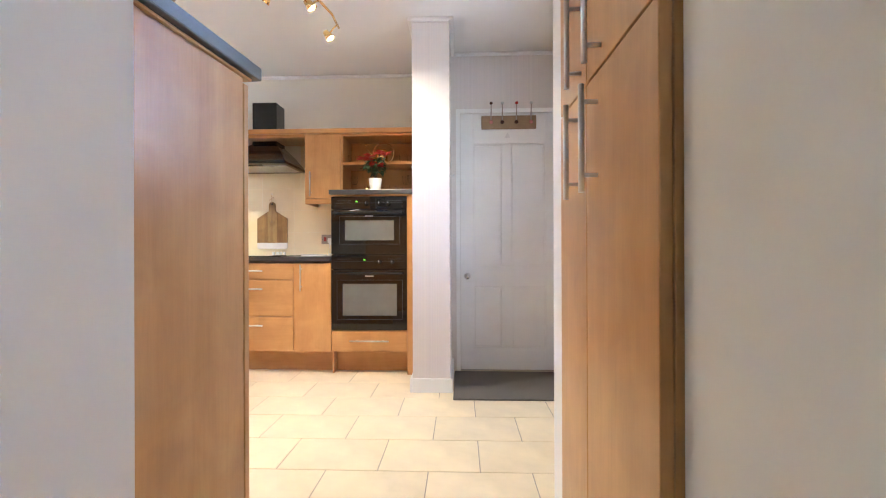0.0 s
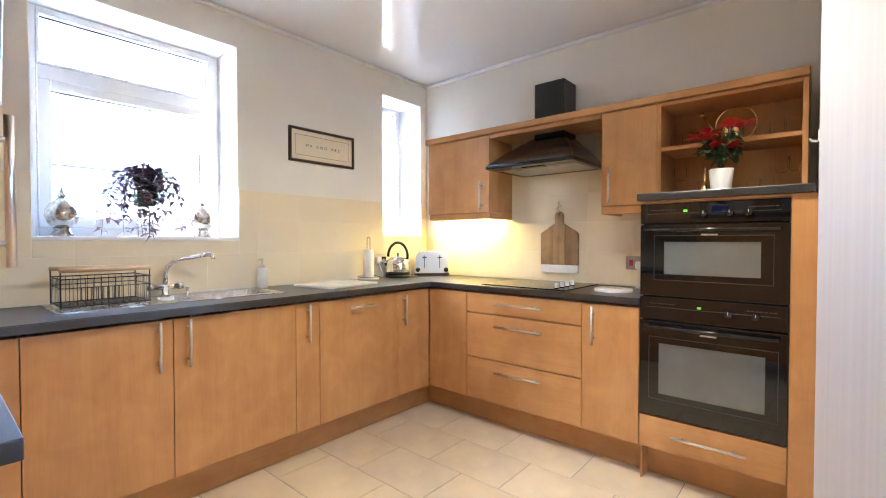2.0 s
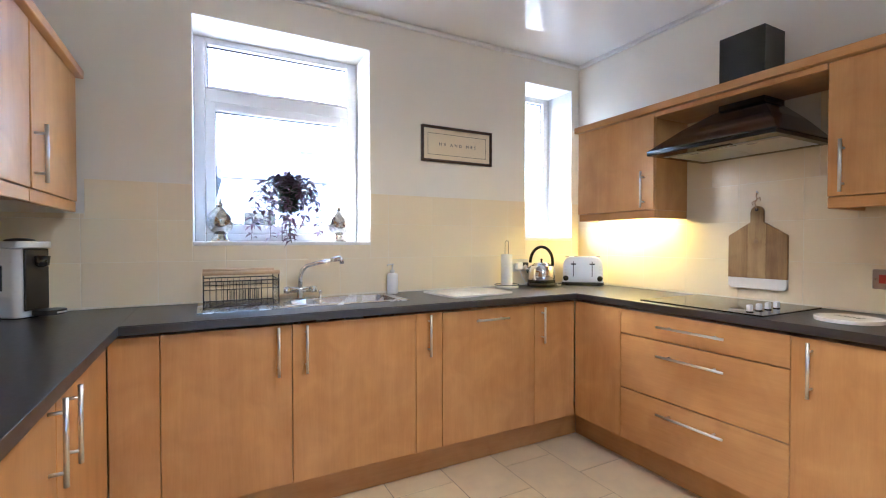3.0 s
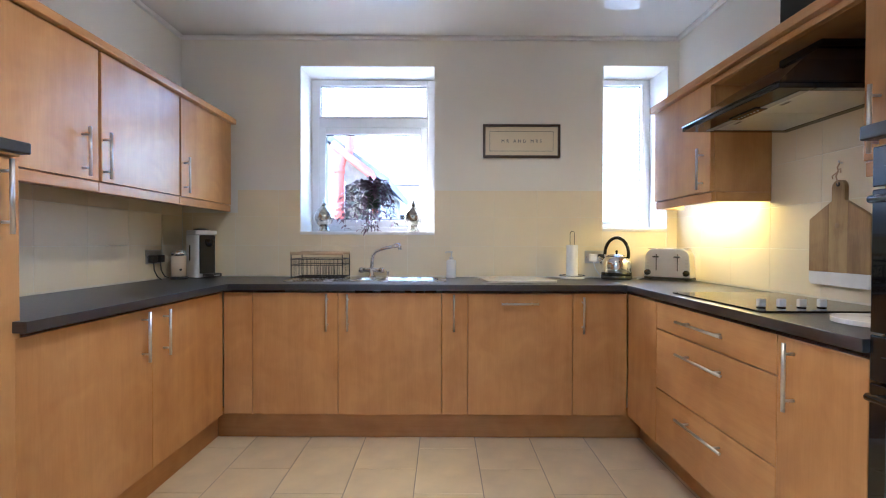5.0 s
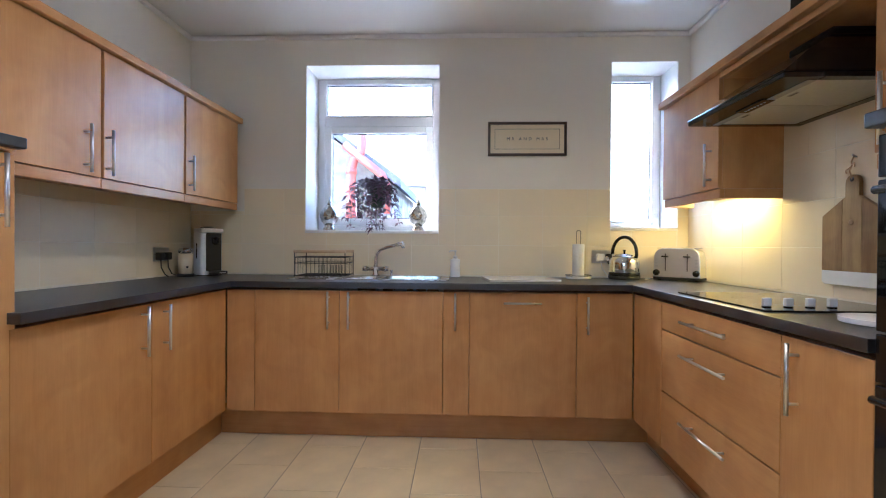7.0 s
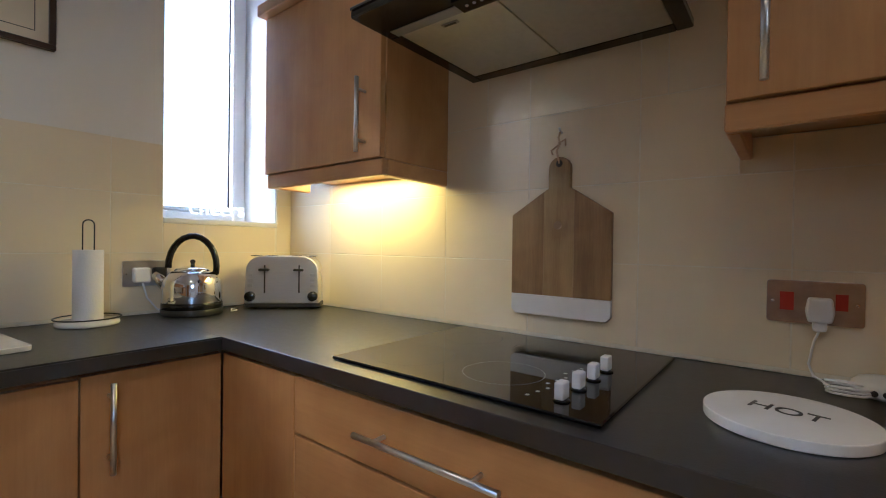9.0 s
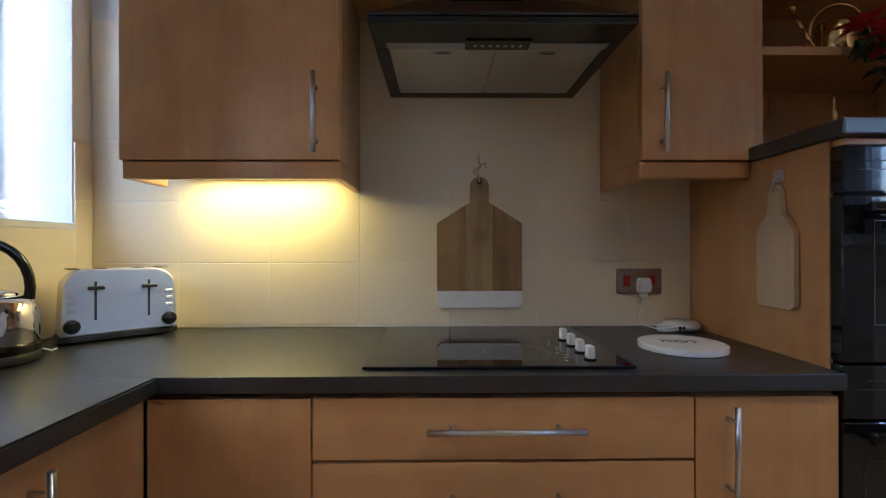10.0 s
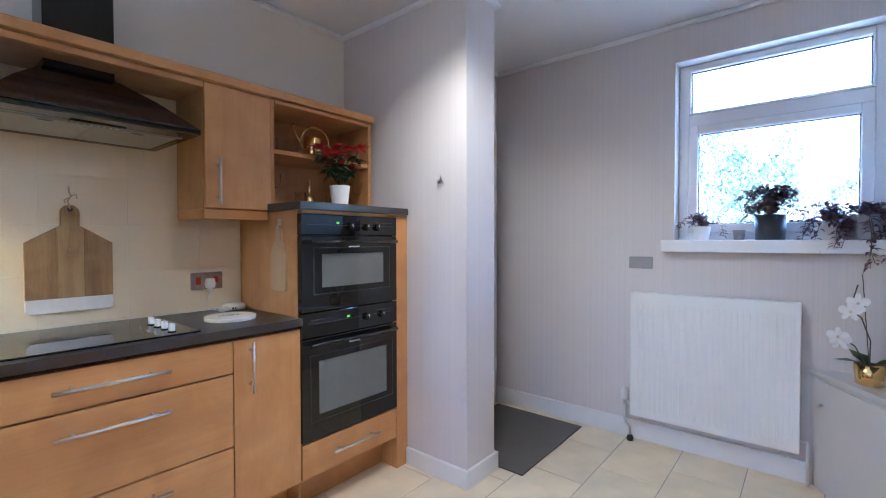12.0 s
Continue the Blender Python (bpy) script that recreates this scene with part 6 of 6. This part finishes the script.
for tpos in tips:
    fl = bmesh.new()
    face = Vector((-0.85, 0.25, 0.1)).normalized()
    sx = face.cross(Vector((0, 0, 1))).normalized()
    sy = sx.cross(face)
    for k in range(5):
        a = radians(90 + 72 * k)
        d = sx * math.cos(a) + sy * math.sin(a)
        across = d.cross(face)
        broad = 0.021 if k in (1, 4) else 0.013
        mid = fl.verts.new(tpos + face * 0.001)
        rim = []
        for q in range(10):
            w = 2 * math.pi * q / 10
            out = 0.022 - 0.022 * math.cos(w)
            rim.append(fl.verts.new(tpos + d * out + across * broad * math.sin(w) * (0.7 + 0.3 * out / 0.044) + face * (0.006 * math.sin(out / 0.044 * 3.1))))
        for q in range(1, 9):
            fl.faces.new((rim[0], rim[q], rim[q + 1])).smooth = True
        fl.verts.remove(mid)
    part("bloom", fl, M_PETALW, orc, "white orchid bloom")
    part("bloom_lip", lathe(None, [(0.002, 0), (0.007, 0.004), (0.004, 0.01), (0, 0.012)], tpos - Vector((0.004, 0, 0.006)), 10), M_MOUNT, orc)

# plants on the east sill
ZE = W3[2] + 0.0005
away = lambda o: Vector((min(0.05, o.x), o.y, 0))
trailing_plant((0.975, 2.585, ZE), 0.046, 0.078, M_PETALW, "small dark-leaved plant in a white ribbed pot", 31, 12, 0.13, 0.10, 0.034, M_LEAFPURPLE, 0.09, 0.75, away)
solo("small_pot", lathe(None, [(0.024, 0), (0.032, 0.055), (0.029, 0.055), (0.026, 0.045), (0, 0.045)], (0.985, 2.405, ZE), 22), M_POTGREY, "small empty grey plant pot on the sill", "pot")
trailing_plant((0.985, 2.265, ZE), 0.072, 0.135, M_POTDARK, "bronze-leaved begonia in a charcoal pot", 32, 26, 0.13, 0.05, 0.05, M_LEAFBRONZE, 0.16, 0.92, away)
trailing_plant((0.975, 2.03, ZE), 0.055, 0.09, M_PETALW, "purple-leaved trailing plant in a white pot", 33, 20, 0.16, 0.22, 0.04, M_LEAFPURPLE, 0.13, 0.8, away)
trailing_plant((0.975, 1.90, ZE), 0.068, 0.12, M_POTGREY, "purple-leaved trailing plant in a grey pot", 34, 24, 0.17, 0.30, 0.042, M_LEAFPURPLE, 0.08, 0.85, away)

# ---------------------------------------------------------------- ceiling spot bar
sbz = ZC - 0.045
lt = thing("ceiling_spotlight_bar", (-0.86, 3.0, sbz), "curved brass ceiling bar with four lit spotlights", "lamp")
part("bar", tube(None, [(-0.70, 3.43, sbz), (-0.695, 3.25, sbz), (-0.73, 3.08, sbz), (-0.82, 2.98, sbz), (-0.95, 2.92, sbz), (-1.04, 2.80, sbz), (-1.06, 2.62, sbz), (-1.05, 2.5, sbz)], 0.008, 10), M_BRASS, lt)
part("ceiling_plate", lathe(None, [(0.06, 0), (0.06, 0.015), (0.03, 0.036), (0, 0.0365)], (-0.885, 2.95, ZC - 0.0375), 28), M_BRASS, lt)
for (bx, by, bz, dx, dy), jx, jy in zip(BULBS, (-0.70, -0.722, -0.97, -1.058), (3.39, 3.10, 2.905, 2.64)):
    way = Vector((dx, dy, -1.0)).normalized()
    q = way.to_track_quat("Z", "Y").to_matrix().to_4x4()
    head = Vector((bx, by, bz)) - way * 0.035
    m = Matrix.Translation(head) @ q
    part("arm", tube(None, [(jx, jy, sbz), (jx + (head.x - jx) * 0.4, jy + (head.y - jy) * 0.4, sbz - 0.02), head], 0.005, 8), M_BRASS, lt)
    shd = part("shade", lathe(None, [(0.010, -0.035), (0.020, -0.03), (0.024, 0.0), (0.033, 0.03), (0.031, 0.03), (0.022, 0.0), (0.008, -0.028)], m=m, seg=24, cap=False), M_BRASS, lt)
    part("bulb", lathe(None, [(0.012, -0.012), (0.022, 0.006), (0.025, 0.02), (0.018, 0.028), (0, 0.03)], m=m, seg=20), M_BULB, shd, "glowing reflector bulb")

# ---------------------------------------------------------------- outside
M_GRASS = surface("garden_ground", (0.24, 0.235, 0.22), rough=0.95, vary=0.3, scale=2.0, bump=0.5, bump_scale=40)
M_STONE = surface("rubble_stone", (0.24, 0.22, 0.20), rough=0.9, vary=0.35, scale=5.0, bump=0.8, bump_scale=14)
M_HARL = surface("pale_render", (0.42, 0.41, 0.40), rough=0.9, vary=0.06, scale=2.0, bump=0.4, bump_scale=60)
M_SLATE = surface("roof_slate", (0.12, 0.12, 0.135), rough=0.7, vary=0.3, scale=6)
M_REDPIPE = surface("red_oxide_paint", (0.36, 0.07, 0.05), rough=0.45, vary=0.1)
M_BARK = surface("bark", (0.08, 0.06, 0.045), rough=0.95, vary=0.3, scale=12, bump=0.6, bump_scale=40)
M_TREELEAF = surface("tree_leaf", (0.12, 0.18, 0.12), rough=0.55, vary=0.35, scale=4)
bm = bmesh.new()
box(bm, -400, -400, -0.6, 400, 400, -0.35)
structure("ground", bm, M_GRASS, "rough garden ground between the houses")

oh = thing("stone_outhouse", (-7.2, 0.2, -0.35), "stone outhouse gable with red pipes across the yard", "house")
yzt = Matrix(((0, 0, -1, -6.1), (1, 0, 0, 0), (0, 1, 0, 0), (0, 0, 0, 1)))
part("wall", prism(None, [(-3.2, -0.35), (1.9, -0.35), (1.9, 2.0), (-0.65, 3.9), (-3.2, 2.0)], 3.0, yzt), M_STONE, oh)
part("roof", prism(None, [(-0.65, 3.93), (2.05, 1.92), (2.05, 2.04), (-0.65, 4.05)], 3.2, Matrix.Translation((0.1, 0, 0)) @ yzt), M_SLATE, oh)
part("roof", prism(None, [(-0.65, 3.93), (-0.65, 4.05), (-3.35, 2.04), (-3.35, 1.92)], 3.2, Matrix.Translation((0.1, 0, 0)) @ yzt), M_SLATE, oh)
wd = part("window", box(None, -6.12, 1.42, 1.35, -6.08, 1.75, 1.95), M_BLACKGLASS, oh)
part("window_frame", box(box(None, -6.13, 1.38, 1.30, -6.09, 1.42, 2.0), -6.13, 1.75, 1.30, -6.09, 1.79, 2.0), M_UPVC, wd)
part("soil_pipe", tube(None, [(-5.98, 1.36, -0.34), (-5.98, 1.36, 2.15), (-5.98, 1.40, 2.30), (-5.98, 1.48, 2.38), (-5.98, 1.51, 2.45), (-5.98, 1.51, 2.75)], 0.062, 12), M_REDPIPE, oh, "red painted soil pipe")
for z in (0.6, 1.5, 2.1):
    part("pipe_collar", lathe(None, [(0.075, 0), (0.075, 0.07)], (-5.98, 1.36, z), 14), M_REDPIPE, oh)
part("branch_pipe", tube(None, [(-5.95, 1.27, 2.50), (-5.95, 1.80, 2.08), (-5.95, 1.86, 1.95), (-5.95, 1.86, 1.55)], 0.055, 12), M_REDPIPE, oh, "red painted branch pipe")


def far_house(name, x, y, w, d, h, ridge, label, windows, stone=M_HARL):
    o = thing(name, (x, y, -0.35), label, "house", "neighbouring houses")
    part("wall", box(None, x - d / 2, y - w / 2, -0.35, x + d / 2, y + w / 2, h), stone, o)
    part("roof", prism(None, [(-d / 2 - 0.25, h), (d / 2 + 0.25, h), (0, h + ridge)], w + 0.4, Matrix(((1, 0, 0, x), (0, 0, 1, y - w / 2 - 0.2), (0, 1, 0, 0), (0, 0, 0, 1)))), M_SLATE, o)
    part("chimney", box(None, x - 0.3, y + w / 2 - 1.0, h + ridge - 0.5, x + 0.3, y + w / 2 - 0.3, h + ridge + 0.9), stone, o)
    s = 1 if x < 0 else -1
    for wy, wz in windows:
        q = part("window", box(None, x + s * d / 2 - 0.02, y + wy - 0.4, wz, x + s * d / 2 + 0.02, y + wy + 0.4, wz + 1.1), M_BLACKGLASS, o)
        part("window_frame", box(box(None, x + s * d / 2, y + wy - 0.46, wz - 0.06, x + s * d / 2 + 0.03, y + wy - 0.4, wz + 1.16), x + s * d / 2, y + wy + 0.4, wz - 0.06, x + s * d / 2 + 0.03, y + wy + 0.46, wz + 1.16), M_UPVC, q)
    return o


far_house("house", -15.5, 2.4, 5.0, 4.0, 2.9, 1.3, "pale rendered house with a slate roof and chimney", ((-1.0, 0.9), (0.8, 0.9)))
far_house("house", 26.0, 2.4, 7.0, 6.0, 3.0, 2.0, "pale rendered house beyond the garden tree", ((-2.2, 1.0), (0, 1.0), (2.0, 1.0)))
wallg = solo("garden_wall", box(None, -9.6, 2.0, -0.36, -9.35, 9.5, 1.35, 0.03), M_HARL, "low pale rendered garden wall", "wall")


def tree(at, height, spread, leaves, seed, label, bare=False):
    rng = random.Random(seed)
    o = thing("tree", at, label, "tree")
    at = Vector(at)
    bm = bmesh.new()
    tips = []

    def grow(p, d, length, r, level):
        pts, radii = [p], [r]
        q = p
        dd = d.copy()
        for k in range(3):
            dd = (dd + rand_dir(rng) * 0.18).normalized()
            q = q + dd * length / 3
            pts.append(q)
            radii.append(r * (1 - 0.22 * (k + 1)))
        tube(bm, pts, radii, 7 if level < 2 else 4)
        tips.extend(pts[2:])
        if level < (4 if bare else 3):
            for k in range(3 if level < 3 else 2):
                f = rng.uniform(0.45, 1.0)
                b = pts[1].lerp(pts[3], f)
                nd = (dd * 0.6 + rand_dir(rng, -0.1, 0.8) * 0.9 * spread).normalized()
                grow(b, nd, length * rng.uniform(0.6, 0.8), radii[-1] * 0.75, level + 1)
    grow(at, Vector((0, 0, 1)), height * 0.36, height * 0.022, 0)
    part("trunk", bm, M_BARK, o)
    if leaves:
        lb = bmesh.new()
        for i in range(leaves):
            p = rng.choice(tips) + rand_dir(rng) * rng.uniform(0.02, 0.30)
            leaf(lb, p, rand_dir(rng), Vector((0, 0, 1)), rng.uniform(0.06, 0.11), rng.uniform(0.03, 0.06))
        part("crown", lb, M_TREELEAF, o)
    return o


tree((7.6, 3.2, -0.35), 5.8, 0.8, 4200, 7, "young green-leaved garden tree outside the window")
tree((9.5, 2.3, -0.35), 4.0, 1.0, 3600, 8, "low green shrub-like tree beside the garden path")
tree((-19.0, 10.2, -0.35), 6.2, 1.0, 0, 9, "bare winter tree beyond the narrow window", True)

# ---------------------------------------------------------------- wall tiles
def cut(rects, hole):
    """Takes a hole (a0, b0, a1, b1) out of rectangles."""
    out = []
    for a0, b0, a1, b1 in rects:
        h0, k0, h1, k1 = max(a0, hole[0]), max(b0, hole[1]), min(a1, hole[2]), min(b1, hole[3])
        if h0 >= h1 or k0 >= k1:
            out.append((a0, b0, a1, b1))
            continue
        out += [(a0, b0, h0, b1), (h1, b0, a1, b1), (h0, b0, h1, k0), (h0, k1, h1, b1)]
    return [r for r in out if r[2] - r[0] > 0.012 and r[3] - r[1] > 0.012]


TILES = {}


def tile_mesh(w, h, thick, material, bev=0.0012):
    key = (round(w, 3), round(h, 3), thick, material.name)
    if key not in TILES:
        bm = bmesh.new()
        v = [bm.verts.new((x, y, 0)) for x, y in ((0, 0), (w, 0), (w, h), (0, h))]
        k = [bm.verts.new((x, y, thick - bev)) for x, y in ((0, 0), (w, 0), (w, h), (0, h))]
        tq = [bm.verts.new((x, y, thick)) for x, y in ((bev, bev), (w - bev, bev), (w - bev, h - bev), (bev, h - bev))]
        bm.faces.new(tq)
        for i in range(4):
            j = (i + 1) % 4
            bm.faces.new((v[i], v[j], k[j], k[i]))
            bm.faces.new((k[i], k[j], tq[j], tq[i]))
        me = bpy.data.meshes.new("tile")
        bm.to_mesh(me)
        bm.free()
        me.materials.append(material)
        TILES[key] = me
    return TILES[key]


def wall_tiles(name, m, a_edges, b_edges, a_lim, b_lim, holes, label):
    """Tiles on a wall; m takes along, up and out to the world. A bed of grout lies behind them."""
    bed_rects = [(a_lim[0], b_lim[0], a_lim[1], b_lim[1])]
    for h in holes:
        bed_rects = cut(bed_rects, h)
    bm = bmesh.new()
    for a0, b0, a1, b1 in bed_rects:
        merge(bm, box(None, a0, b0, 0.0005, a1, b1, 0.0064), m)
    bed = structure(name, bm, M_GROUT, label)
    for a0, a1 in zip(a_edges, a_edges[1:]):
        for b0, b1 in zip(b_edges, b_edges[1:]):
            rects = [(max(a0, a_lim[0]), max(b0, b_lim[0]), min(a1, a_lim[1]), min(b1, b_lim[1]))]
            for h in holes:
                rects = cut(rects, h)
            for r in rects:
                w, hh = r[2] - r[0] - 0.002, r[3] - r[1] - 0.002
                if w < 0.01 or hh < 0.01:
                    continue
                ob = new("tile", tile_mesh(w, hh, 0.0072, M_TILE))
                ob.parent = bed
                ob.matrix_basis = m @ Matrix.Translation((r[0] + 0.001, r[1] + 0.001, 0))


mN = Matrix(((1, 0, 0, 0), (0, 0, -1, YN), (0, 1, 0, 0), (0, 0, 0, 1)))
wall_tiles("trim_tiles_north", mN, [-1.951 + 0.2905 * k for k in range(-4, 6)], [0.92, 1.119, 1.3165, 1.514, 1.7115, 1.909], (XW + 0.008, -0.876), (0.912, 1.899),
           [(-2.523, 1.390, -1.949, 2.0), (-1.171, 1.390, -0.86, 2.0), (-1.80, 1.70, -1.31, 1.90)], "cream glazed wall tiles behind the hob")
mW = Matrix(((0, 0, 1, XW), (1, 0, 0, 0), (0, 1, 0, 0), (0, 0, 0, 1)))
wall_tiles("trim_tiles_west", mW, [4.30 - 0.2905 * k for k in range(12, -2, -1)], [0.92, 1.119, 1.3165, 1.494], (YS + 0.008, YN - 0.001), (0.912, 1.494),
           [(W1[0], W1[2] - 0.02, W1[1], 3), (W2[0], W2[2] - 0.02, W2[1], 3), (1.03, 1.34, 1.41, 3)], "cream glazed wall tiles over the sink")
mS = Matrix(((1, 0, 0, 0), (0, 0, 1, YS), (0, 1, 0, 0), (0, 0, 0, 1)))
wall_tiles("trim_tiles_south", mS, [-2.003 + 0.2905 * k for k in range(-3, 5)], [0.92, 1.119, 1.3165, 1.39], (XW + 0.008, -1.075), (0.912, 1.390), [], "cream glazed wall tiles behind the coffee machine")

# ---------------------------------------------------------------- floor tiles
TX, TY = 0.449, 0.319
for j in range(-7, 5):
    y0, y1 = 2.665 + TY * j, 2.665 + TY * (j + 1)
    for k in range(-6, 5):
        x0 = (-0.466 if j % 2 == 0 else -0.240) + TX * k
        a0, a1, b0, b1 = max(x0, -2.42), min(x0 + TX, XE), max(y0, 0.45), min(y1, Y_DOOR)
        if a1 - a0 < 0.02 or b1 - b0 < 0.02:
            continue
        ob = new("tile", tile_mesh(a1 - a0 - 0.004, b1 - b0 - 0.004, 0.0065, M_FLOORTILE, 0.0015))
        ob.parent = floor
        ob.location = (a0 + 0.002, b0 + 0.002, -0.0065)
